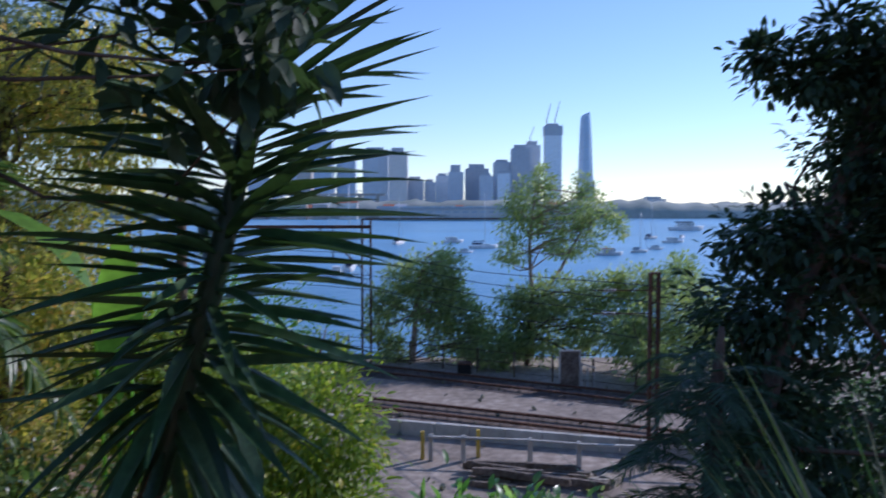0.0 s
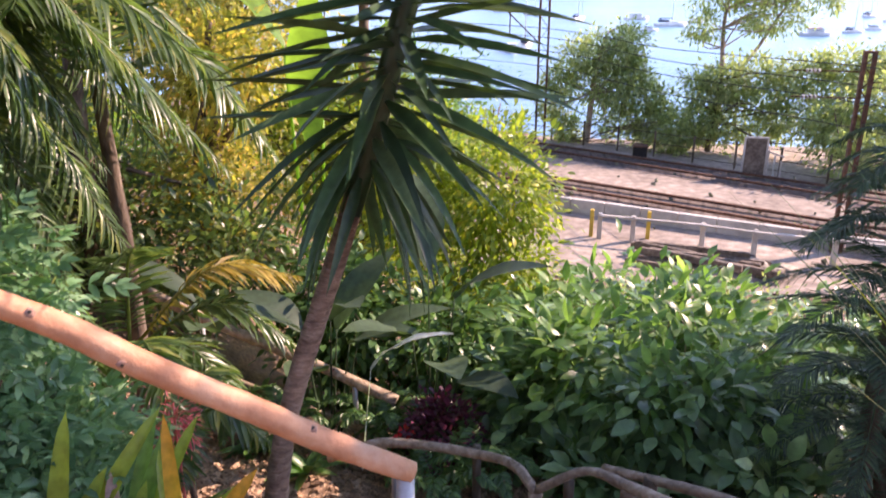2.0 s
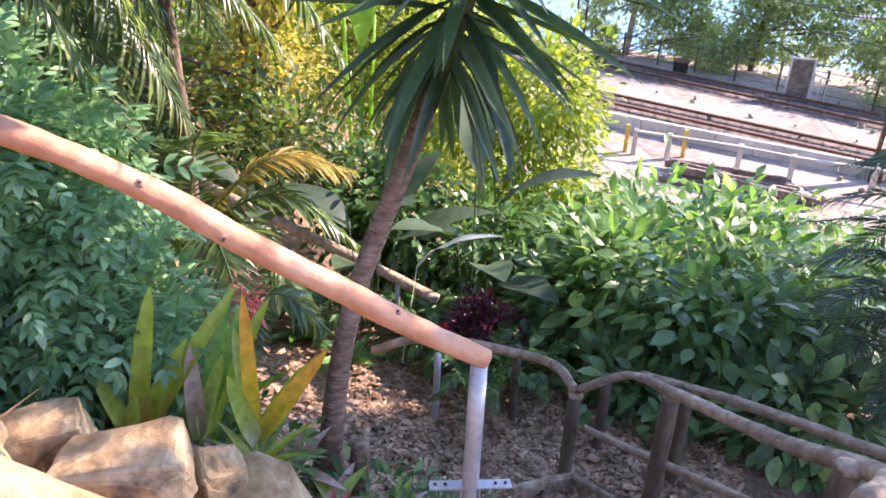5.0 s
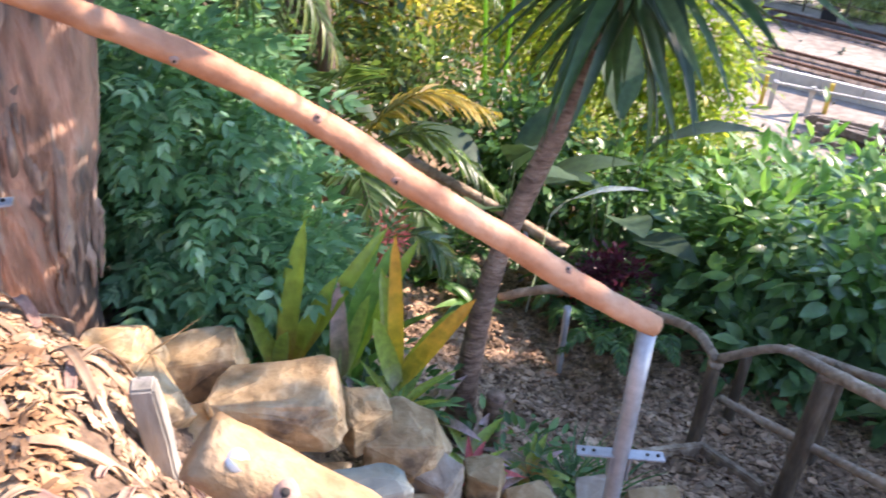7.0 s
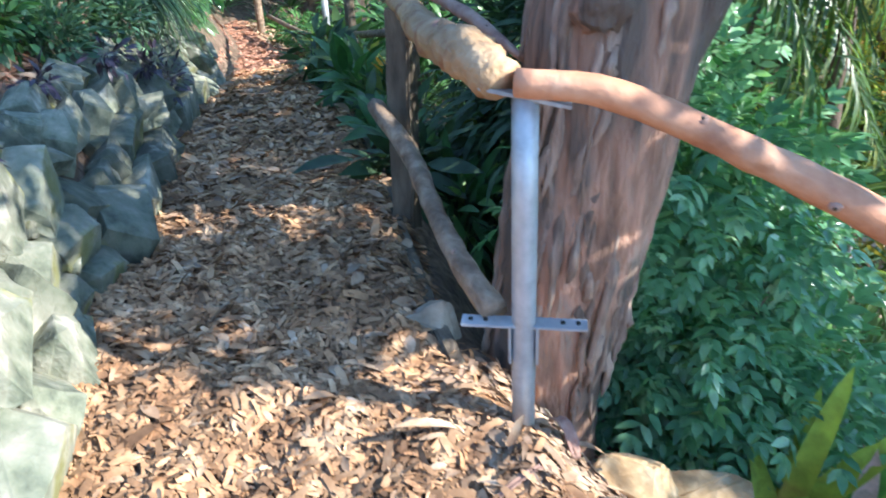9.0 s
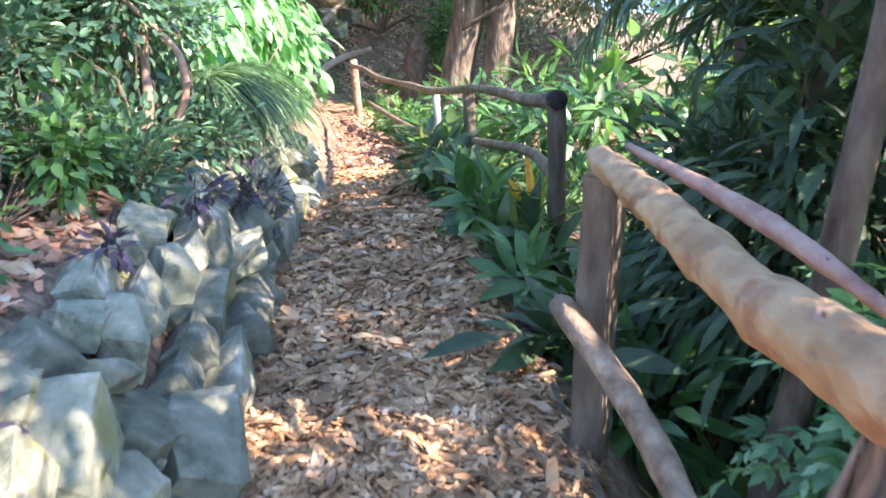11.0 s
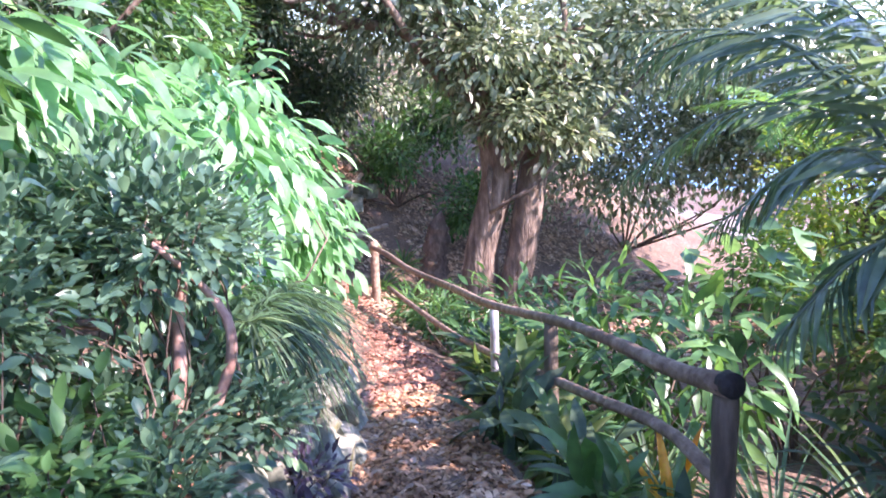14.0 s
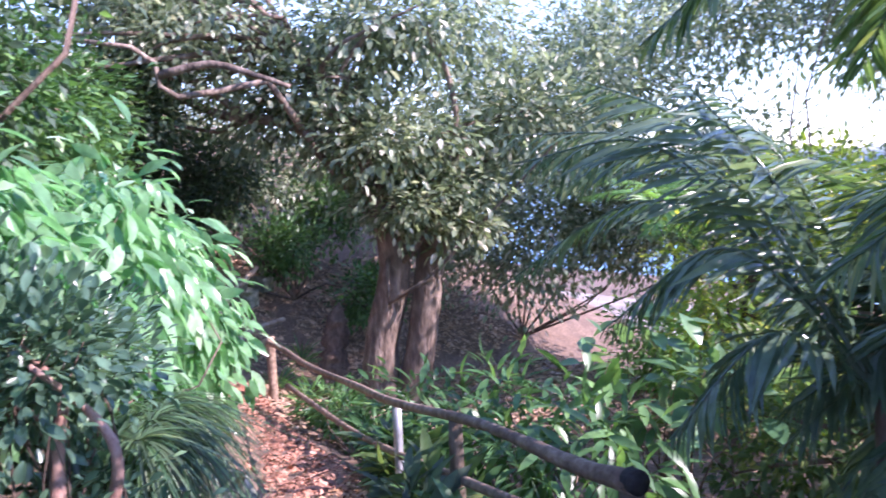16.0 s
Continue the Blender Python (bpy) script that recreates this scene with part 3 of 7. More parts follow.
M_WATER = water_material()
WATER = -8.5
wb = bmesh.new()
for q in ((-4500, 38, WATER), (4500, 38, WATER), (4500, 4500, WATER), (-4500, 4500, WATER)):
    wb.verts.new(q)
wb.faces.new(wb.verts[:])
single("water", wb, M_WATER, "calm blue harbour water with fine ripples", "water", kind="structure")

M_GRAVEL = surface("railway_gravel", [(0.2, 0.16, 0.13), (0.3, 0.245, 0.2), (0.43, 0.36, 0.3)], 3, 0.95, 0.8, fine=9)
yb = bmesh.new()
for q in ((-40, 19.5, -6.06), (40, 19.0, -6.06), (40, 38.6, -6.06), (-40, 38.6, -6.06)):
    yb.verts.new(q)
yb.faces.new(yb.verts[:])
single("pavement", yb, M_GRAVEL, "grey and brown gravel of a railway yard", "gravel yard", kind="structure")


# ---------------------------------------------------------------- stone wall beside the path
wall = thing("wall_path", (-4.5, 0.6, 0), "dry-laid wall of mossy grey angular stones beside the path", "stone wall", kind="structure")
WG = np.random.default_rng(21)


stones = [stone_mesh("stone", [(0.4, 0.3, 0.26), (0.34, 0.28, 0.34), (0.3, 0.3, 0.2), (0.46, 0.3, 0.3)][i % 4], M_STONE, 40 + i, 6, 0.02) for i in range(12)]
for course, (rise, back, big) in enumerate(((0.08, 0.02, 1.15), (0.27, 0.09, 1.05), (0.44, 0.18, 0.95), (0.58, 0.3, 0.85))):
    lx = -2.72 - 0.1 * (course % 2)
    while lx > -8.2:
        s = big * WG.uniform(0.62, 1.12)
        x = lx - 0.15 * s
        lx -= s * WG.uniform(0.26, 0.32)
        y = float(np.interp(x, PATH_X, PATH_L)) - back + WG.uniform(-0.04, 0.02)
        run = math.degrees(math.atan2(float(np.interp(x + 0.2, PATH_X, PATH_L) - np.interp(x - 0.2, PATH_X, PATH_L)), 0.4))
        m = pose(x, y, float(path_z(x)) + rise + WG.uniform(-0.03, 0.03), 22 + WG.normal() * 9, WG.normal() * 14, run + WG.normal() * 14 + (180 if WG.random() < 0.5 else 0)) @ Matrix.Diagonal((s, s, s * WG.uniform(0.8, 1.15), 1))
        part("stone", stones[int(WG.integers(12))], None, wall, "", m)
for i in range(70):
    x = WG.uniform(-8.0, -2.8)
    h = WG.uniform(0.0, 1.0)
    y = float(np.interp(x, PATH_X, PATH_L)) + 0.02 - 0.34 * h + WG.uniform(-0.03, 0.02)
    part("stone", stones[int(WG.integers(12))], None, wall, "", pose(x, y, float(path_z(x)) + 0.05 + 0.58 * h, *WG.uniform(-40, 40, 2), WG.uniform(0, 360)) @ Matrix.Scale(WG.uniform(0.22, 0.42), 4))
for (x, y, z, sx, sy, sz, rz) in ((-3.62, 0.02, 0.15, 0.5, 0.36, 0.36, 28), (-3.3, -0.2, 0.08, 0.52, 0.42, 0.36, 10)):
    part("stone", stone_mesh("stone", (sx, sy, sz), M_STONE, int(100 * sx + 10 * rz), 7, 0.03), None, wall, "", pose(x, y, z, 36, -6, rz))

# timber edging along the downhill side of the path
edging = thing("edging_path", (-3, 1.1, 0), "dark timber edging boards along the mulched path", "path edging", kind="structure")
ez = [(-2.45, 0.97), (-3.0, 1.2), (-3.66, 1.52), (-4.5, 1.95), (-5.3, 2.32), (-6.9, 2.85)]
for (ax, ay), (bx, by) in zip(ez, ez[1:]):
    part("board", beam((ax, ay, float(path_z(ax)) - 0.075), (bx, by, float(path_z(bx)) - 0.075), 0.05, 0.14, 0.008), M_DARKPOST, edging)


# ---------------------------------------------------------------- hand rails
def log(name, pts, radii, mat, label, seed, n=30, rough=0.06, group="hand rails", knots=((0.3, 0.8), (0.68, 0.3)), end=None, kn_mat=None):
    """A pole with uneven thickness, knots and cut ends."""
    t = thing(name, pts[0], label, "hand rail", group)
    part("pole", mesh_of("pole", *tube(pts, radii, 14, n, rough, True, seed), mat), mat, t)
    line = smooth_line(pts, 60)
    for k, (f, ang) in enumerate(knots):
        p = line[int(f * 59)]
        r = np.interp(f, np.linspace(0, 1, len(radii)), radii)
        o = np.array([math.cos(ang) * 0.62, -0.78 * math.cos(ang), math.sin(ang)])
        o /= np.linalg.norm(o)
        c = p + o * r * 0.82
        part("knot", mesh_of("knot", *tube([c, c + o * r * 0.3], [r * 0.42, r * 0.3], 9, 4, 0.12, True, k), kn_mat or M_REDTWIG), kn_mat or M_REDTWIG, t)
        part("knot_hole", mesh_of("knot_hole", *tube([c + o * r * 0.26, c + o * r * 0.33], [r * 0.16, r * 0.12], 7, 2, 0.1, True, k), M_BLACK), M_BLACK, t)
    return t


log("hand_rail", [(-2.362, 1.008, 0.918), (-2.2, 1.125, 0.903), (-2.0, 1.28, 0.8), (-1.86, 1.387, 0.72), (-1.7, 1.51, 0.61), (-1.535, 1.636, 0.47), (-1.32, 1.735, 0.305), (-1.09, 1.84, 0.15), (-0.87, 1.93, 0.0), (-0.632, 2.035, -0.145)],
    [0.031, 0.033, 0.033, 0.036, 0.038, 0.037, 0.042, 0.041, 0.042, 0.04, 0.035], M_PEELED, "smooth peeled pinkish log hand rail sloping down beside the steps", 3, 44, 0.05, knots=((0.53, 0.6), (0.2, 1.0), (0.64, -0.3), (0.88, 1.1), (0.34, -0.4)))
log("hand_rail", [(-2.388, 0.992, 0.92), (-2.55, 1.03, 0.945), (-2.9, 1.175, 0.912), (-3.3, 1.4, 0.885), (-3.68, 1.59, 0.865)],
    [0.05, 0.054, 0.046, 0.042, 0.037], M_TAN, "knobbly tan log hand rail with peeling bark", 4, 40, 0.15, knots=((0.4, 1.1), (0.75, 0.2)))
log("hand_rail", [(-2.72, 1.36, 0.84), (-3.1, 1.46, 0.9), (-3.62, 1.63, 0.9)], [0.01, 0.022, 0.01], M_REDTWIG, "thin reddish branch beside the hand rail", 5, 14, 0.1)
log("lower_rail", [(-2.43, 1.0, 0.325), (-2.62, 1.05, 0.36), (-2.95, 1.2, 0.365), (-3.35, 1.39, 0.39), (-3.73, 1.5, 0.45)], [0.036, 0.034, 0.033, 0.036, 0.034], M_BROWNLOG,
    "reddish-brown lower rail of a crooked branch", 6, 22, 0.12)
LOG_A, LOG_B = (-0.904, 0.348, 0.741), (-0.763, 0.41, 0.624)
LOG_C = tuple(p + 3.0 * (q - p) for p, q in zip(LOG_A, LOG_B))
log("stair_rail", [LOG_A, LOG_B, LOG_C], [0.037, 0.039, 0.04, 0.04], M_TAN, "sawn-ended tan log rail with bolt heads", 7, 20, 0.04)
LOGWAY = (Vector(LOG_B) - Vector(LOG_A)).normalized()
OUT = (Vector((0.35, -0.45, 0.82)) - LOGWAY * Vector((0.35, -0.45, 0.82)).dot(LOGWAY)).normalized()
for k, (s, mt, lab) in enumerate(((0.03, M_STEEL, "round steel bolt head on the log rail"), (0.095, M_BLACK, "dark bored hole in the log rail"), (0.135, M_BLACK, "dark bored hole in the log rail"))):
    c = Vector(LOG_A) + LOGWAY * s + OUT * 0.034
    single("bolt_head", mesh_of("bolt_head", *tube([c[:], (c + OUT * 0.003)[:]], [0.012, 0.011] if k == 0 else [0.008, 0.007], 12, 2), mt), mt, lab, "bolt")
timber_post_low = thing("timber_post", (-0.6, 0.49, -0.1), "short weathered post under the log rail", "post", "timber posts")
part("shaft", box((-0.65, 0.45, -0.2), (-0.56, 0.54, 0.45), 0.01), M_GREYWOOD, timber_post_low)
log("hand_rail", [(0.66, 2.12, -0.49), (0.81, 2.42, -0.59), (0.6, 2.85, -0.85), (0.38, 3.25, -1.05), (0.13, 3.6, -1.2), (-0.1, 3.78, -1.27), (-0.39, 3.91, -1.55)],
    [0.045, 0.046, 0.036, 0.034, 0.032, 0.024, 0.027], M_GREYLOG, "weathered crooked branch hand rail along the steps", 8, 36, 0.1)
log("hand_rail", [(-0.38, 3.89, -1.54), (-0.54, 4.1, -1.52), (-0.8, 4.34, -1.64), (-1.28, 4.45, -1.7), (-1.6, 4.47, -1.76), (-1.94, 4.46, -1.93)], [0.03, 0.032, 0.033, 0.035, 0.036, 0.03], M_GREYLOG,
    "curved brown branch hand rail at the lower path", 9, 24, 0.1)
log("hand_rail", [(-1.71, 5.44, -1.98), (-2.4, 5.46, -1.74), (-3.59, 5.5, -1.38), (-4.7, 5.9, -1.2)], [0.05, 0.045, 0.045, 0.04], M_GREYLOG, "mossy grey log hand rail behind the lower path", 10, 22, 0.08)
log("lower_rail", [(-1.8, 5.35, -2.3), (-2.6, 5.45, -2.15), (-3.6, 5.5, -1.9)], [0.032, 0.03, 0.03], M_GREYLOG, "thin grey lower rail behind the lower path", 11, 16, 0.1)
log("lower_rail", [(0.02, 4.4, -1.66), (0.6, 3.9, -1.4), (1.3, 3.15, -1.06)], [0.03, 0.032, 0.03], M_GREYLOG, "grey log rail among the broad-leaved shrubs", 12, 16, 0.08)
log("lower_rail", [(-0.3, 3.95, -1.85), (0.2, 3.6, -1.72), (0.75, 2.75, -1.2)], [0.024, 0.026, 0.026], M_GREYLOG, "thin dark lower rail along the steps", 13, 16, 0.1)
log("hand_rail", [(-5.24, 2.715, 0.597), (-5.64, 2.85, 0.52), (-6.13, 3.02, 0.465), (-6.82, 3.26, 0.36), (-8.2, 3.73, 0.08), (-9.35, 4.11, -0.08), (-11.34, 4.74, -0.34), (-12.82, 5.21, -0.46), (-14.0, 5.58, -0.6)], [0.044, 0.034, 0.028, 0.031, 0.032, 0.034, 0.036], M_BROWNLOG,
    "rough grey-brown log hand rail with a black cut end", 14, 40, 0.1)
single("charred_end", mesh_of("charred_end", *tube([(-5.255, 2.727, 0.6), (-5.205, 2.705, 0.608)], [0.05, 0.049], 14, 3, 0.03, True, 2), M_BLACK), M_BLACK, "black painted cut end of the log rail", "rail end")
log("lower_rail", [(-5.26, 2.77, 0.14), (-5.7, 2.9, 0.2), (-6.6, 3.2, 0.02), (-9.4, 4.15, -0.56), (-12.8, 5.22, -0.95)], [0.03, 0.028, 0.028, 0.03], M_BROWNLOG, "rough lower rail half hidden by leaves", 15, 24, 0.12)


def pipe_post(x, y, top, foot, label, plate=True, clamp=None, r=0.03, yaw=31):
    t = thing("pipe_post", (x, y, foot), label, "post", "steel pipe posts")
    tube_part("pipe", [(x, y, foot), (x, y, (top + foot) / 2), (x, y, top)], [r, r, r], M_STEEL, t, "", 20, 5)
    if plate:
        bm = box((-0.1, -0.03, -0.004), (0.1, 0.03, 0.004), 0.002)
        bm.transform(pose(x, y, top + 0.002, 0, 12, yaw))
        part("top_plate", bm, M_STEEL, t)
    if clamp:
        for sx in (-1, 1):
            bm = box((0.02, -0.024, -0.004), (0.155, 0.024, 0.004), 0.002)
            bm.transform(pose(x, y, clamp, 0, 0, yaw + (180 if sx < 0 else 0)))
            c = part("bracket", bm, M_STEEL, t)
            part("bracket_flange", (lambda b: (b.transform(pose(x, y, clamp, 0, 0, yaw + (180 if sx < 0 else 0))), b)[1])(box((0.03, -0.025, -0.11), (0.037, 0.025, 0.0), 0.002)), M_STEEL, c)
            for k in (0.095, 0.132):
                px = x + math.cos(radians(yaw)) * k * sx
                py = y + math.sin(radians(yaw)) * k * sx
                part("bolt", mesh_of("bolt", *tube([(px, py, clamp), (px, py, clamp + 0.009)], [0.006, 0.006], 8, 2), M_BLACK), M_BLACK, c)
    return t


def timber_post(x, y, top, foot, w, label, mat=None, lean=(0, 0), cap=None, square=True, yaw=30):
    t = thing("timber_post", (x, y, foot), label, "post", "timber posts")
    m = mat or M_DARKPOST
    if square:
        bm = box((-w / 2, -w / 2, 0), (w / 2, w / 2, top - foot), 0.008)
        bmesh.ops.subdivide_edges(bm, edges=[e for e in bm.edges if abs(e.verts[0].co.z - e.verts[1].co.z) > 0.3], cuts=6)
        for v in bm.verts:
            v.co += Vector((1, 1, 0)) * 0.007 * noise.noise(v.co * 9 + Vector((x, y, 0)))
        bm.transform(pose(x, y, foot, lean[0], lean[1], yaw))
        part("shaft", bm, m, t)
    else:
        part("shaft", mesh_of("shaft", *tube([(x, y, foot), (x + lean[0], y + lean[1], top)], [w / 2 * 1.05, w / 2], 14, 10, 0.05, True, int(x * 10) % 50), m), m, t)
    if cap:
        part("cap", mesh_of("cap", *tube([(x + lean[0], y + lean[1], top - 0.004), (x + lean[0], y + lean[1], top + 0.018)], [w / 2 * 1.12, w / 2 * 0.9], 12, 3, 0.12, True, 3), cap), cap, t)
    return t


gz = lambda x, y: float(ground_z(x, y)) - 0.08
pipe_post(-2.362, 1.035, 0.885, gz(-2.37, 1.03), "galvanised steel pipe post with plate and brackets at the path edge", True, 0.31, yaw=44)
pipe_post(-0.655, 2.03, -0.16, gz(-0.655, 2.03), "galvanised steel pipe post under the end of the pink log", False, -0.71, 0.031, 20)
pipe_post(-1.39, 4.3, -1.74, gz(-1.39, 4.3), "thin grey steel pipe post under the curved rail", False, None, 0.025)
pipe_post(-2.07, 5.42, -1.88, gz(-2.07, 5.42), "thin grey steel pipe post under the mossy log", False, None, 0.024)
pipe_post(-3.5, 5.5, -1.42, gz(-3.5, 5.5), "thin grey steel pipe post behind the lower path", False, None, 0.024)
pipe_post(-8.18, 3.74, 0.05, gz(-8.18, 3.74), "grey steel pipe post beside the path", False, None, 0.035)
timber_post(-3.72, 1.605, 0.822, gz(-3.7, 1.62), 0.1, "dark square timber post at the path edge", lean=(0, 2))
timber_post(-5.27, 2.75, 0.56, gz(-5.27, 2.75), 0.095, "dark round timber post holding the log rail", square=False)
timber_post(-0.385, 3.9, -1.57, gz(-0.385, 3.9), 0.085, "dark weathered post with pale top at the steps", cap=M_GREYLOG, square=False)
timber_post(0.15, 3.6, -1.235, gz(0.15, 3.6), 0.1, "dark weathered post with pale top at the steps", cap=M_GREYLOG, square=False)
timber_post(0.72, 2.5, -0.64, gz(0.72, 2.5), 0.1, "dark weathered post with pale top at the steps", cap=M_GREYLOG, square=False)
timber_post(-0.2, 4.35, -1.75, gz(-0.2, 4.35), 0.07, "dark thin post among the shrubs", square=False)
timber_post(0.3, 4.15, -1.52, gz(0.3, 4.15), 0.09, "dark thin post among the shrubs", square=False)
timber_post(-0.85, 4.5, -1.68, gz(-0.85, 4.5), 0.06, "dark thin post under the curved rail", square=False)
# the reddish post takes a darker brown log colour to stand for shade
timber_post(-13.98, 5.6, -0.5, -1.75, 0.13, "reddish timber post beside the far path", M_BROWNLOG, square=False)
timber_post(-7.0, 3.33, 0.3, -0.85, 0.09, "dark timber post hidden among leaves", square=False)
timber_post(-1.76, 1.06, -0.06, -0.75, 0.07, "silvered grey timber stake by the rocks", M_GREYWOOD, lean=(0, -3), yaw=35)

# step timbers of the lower landing
steps = thing("step_edging", (-0.33, 3.9, -2.3), "weathered timber step edging on the lower landing", "step edging")
for a, b in (((-0.33, 3.88), (-0.68, 3.5)), ((-0.33, 3.88), (0.05, 3.62)), ):
    part("board", beam((*a, float(ground_z(*a)) + 0.03), (*b, float(ground_z(*b)) + 0.03), 0.05, 0.13, 0.008), M_GREYLOG, steps)


# ---------------------------------------------------------------- rocks along the steps and litter
def rock(x, y, z, sx, sy, sz, rz, mat, label, seed, tilt=8):
    ob = new("rock", stone_mesh("rock", (sx, sy, sz), mat, seed, 12, 0.05))
    ob.matrix_basis = pose(x, y, z, tilt, -5, rz)
    return tagged(ob, label, "rock", "rocks beside the steps")


rock(-2.24, 1.36, -0.4, 0.3, 0.28, 0.34, 20, M_SAND, "pale tan sandstone block with mulch on top", 1)
rock(-2.12, 1.58, -0.52, 0.4, 0.26, 0.28, 35, M_SAND, "flat tan sandstone block in the bed", 2)
rock(-1.76, 1.53, -0.52, 0.52, 0.34, 0.32, 24, M_SAND, "large honey-coloured sandstone block with dark underside", 3, 3)
rock(-1.56, 1.77, -0.72, 0.22, 0.22, 0.26, 60, M_SAND, "small golden sandstone block in the bed", 4)
rock(-1.43, 1.84, -0.84, 0.38, 0.3, 0.3, 20, M_SAND, "honey-coloured sandstone block in the bed", 5, 4)
rock(-1.27, 1.8, -0.94, 0.18, 0.2, 0.3, 80, M_PALE, "pale upright stone beside the steps", 6)
rock(-1.16, 2.05, -1.14, 0.2, 0.2, 0.28, 10, M_SAND, "rounded tan stone beside the steps", 7)
rock(-0.98, 2.1, -1.22, 0.28, 0.22, 0.24, 40, M_SAND, "flat tan stone beside the steps", 8)
rock(-0.72, 2.22, -1.22, 0.22, 0.2, 0.3, 15, M_PALE, "white stone behind the steel post", 9)
rock(-1.36, 1.42, -0.66, 0.34, 0.24, 0.2, 40, M_SLATE, "flat green-grey stone beside the steps", 10, 2)
rock(-1.62, 1.42, -0.82, 0.42, 0.3, 0.26, 30, M_SAND, "shadowed sandstone block under the honey block", 15, 2)
rock(-1.3, 1.62, -1.0, 0.36, 0.26, 0.24, 20, M_SAND, "shadowed tan block beside the steps", 16, 2)
rock(-1.95, 1.3, -0.62, 0.4, 0.28, 0.3, 35, M_SAND, "tan block below the silvered stake", 17, 2)
rock(-2.93, 1.18, -0.12, 0.18, 0.17, 0.42, 30, M_PALE, "pale upright stone at the path edge", 11, 14)
rock(-2.05, 1.22, -0.42, 0.34, 0.3, 0.3, 70, M_SAND, "tan stone under bark litter", 12)
rock(-0.5, 2.55, -1.5, 0.3, 0.24, 0.24, 30, M_SAND, "tan stone beside the steps", 14)

CHIP = (np.array([(-0.25, 0, 0.02), (0.25, 0, 0.03), (0.3, 0.55, 0.1), (-0.22, 0.5, 0.06), (0.16, 1, 0.02), (-0.18, 0.95, 0.0)]), np.array([(0, 1, 2, 3), (3, 2, 4, 5)]))


def litter(name, n, span, size, mat, label, seed, lift=0.006, keep=None, flat=0.25, shape=CHIP, width=1.0):
    """Loose chips or leaves lying on the ground within x0, x1, y0, y1."""
    g = np.random.default_rng(seed)
    x, y = g.uniform(span[0], span[1], n), g.uniform(span[2], span[3], n)
    if keep is not None:
        ok = keep(x, y)
        x, y = x[ok], y[ok]
    k = len(x)
    h = 0.04
    nx = -(ground_z(x + h, y) - ground_z(x - h, y)) / (2 * h)
    ny = -(ground_z(x, y + h) - ground_z(x, y - h)) / (2 * h)
    normal = np.stack([nx, ny, np.ones(k)], -1)
    a = g.uniform(0, 2 * np.pi, k)
    way = np.stack([np.cos(a), np.sin(a), -(np.cos(a) * -nx + np.sin(a) * -ny) * -1], -1)
    way[:, 2] = -(nx * np.cos(a) + ny * np.sin(a)) + g.normal(size=k) * flat
    pos = np.stack([x, y, ground_z(x, y) + lift + g.uniform(0, 0.012, k)], -1)
    me = mesh_of(name, *scatter(shape, pos, way, size * g.lognormal(0, 0.35, k), normal, width, seed), mat)
    return single(name, me, mat, label, "mulch", kind="stuff")


def on_path(x, y):
    return (y < np.interp(x, PATH_X, PATH_R) + 0.1) & (y > np.interp(x, PATH_X, PATH_L) - 0.1)


def on_bed(x, y):
    return y < np.interp(x, PATH_X, PATH_L) - 0.45


litter("bark_chips", 90000, (-4.6, -0.6, -0.6, 2.1), 0.034, M_CHIP, "brown and tan bark chips on the path", 31, keep=on_path, width=0.62)
litter("bark_chips", 56000, (-8.6, -4.4, 0.4, 3.8), 0.036, M_CHIP, "brown and tan bark chips on the sloping path", 32, keep=on_path, width=0.8)
litter("bark_chips", 70000, (-15, -8.4, 2.5, 6), 0.03, M_CHIP_RED, "reddish bark chips on the far path", 33, keep=on_path)
litter("bark_chips", 60000, (-5, 0.8, 3.0, 5.6), 0.032, M_CHIP_GREY, "grey-brown bark chips on the lower path", 34)
litter("bark_chips", 36000, (-2.7, -0.4, 0.9, 3.1), 0.03, M_CHIP_GREY, "bark chips in the garden bed", 35)
litter("dry_leaves", 1500, (-4.6, -0.6, -0.4, 2.0), 0.05, M_LITTER, "dry tan leaves scattered on the path", 36, 0.014, on_path, shape=OVAL)
litter("dry_leaves", 240, (-2.6, -1.0, 0.75, 1.7), 0.1, M_LITTER, "curled strips of dry bark and leaves by the rocks", 37, 0.02, flat=0.4, shape=LANCE)
litter("dry_leaves", 1200, (-8, -4.4, 0.8, 3.4), 0.06, M_LITTER, "dry tan leaves on the sloping path", 38, 0.014, on_path, shape=OVAL)
litter("dry_leaves", 900, (-7, -3.2, -1.2, 1.6), 0.09, M_LITTER, "fallen dry leaves on the bed above the wall", 45, 0.02, on_bed, flat=0.35, shape=OVAL)
litter("bark_chips", 9000, (-7.5, -3.0, -1.5, 1.6), 0.05, M_CHIP_RED, "reddish bark litter on the bed above the wall", 46, 0.006, on_bed)
# pale litter is laid extra thick to stand for sun on the slope
litter("dry_leaves", 32000, (-20, -9, 4.6, 13), 0.09, M_LITTER, "dry leaves on the sunlit slope", 39, 0.02, lambda x, y: ~on_path(x, y), shape=OVAL)
bstrip = np.random.default_rng(5)


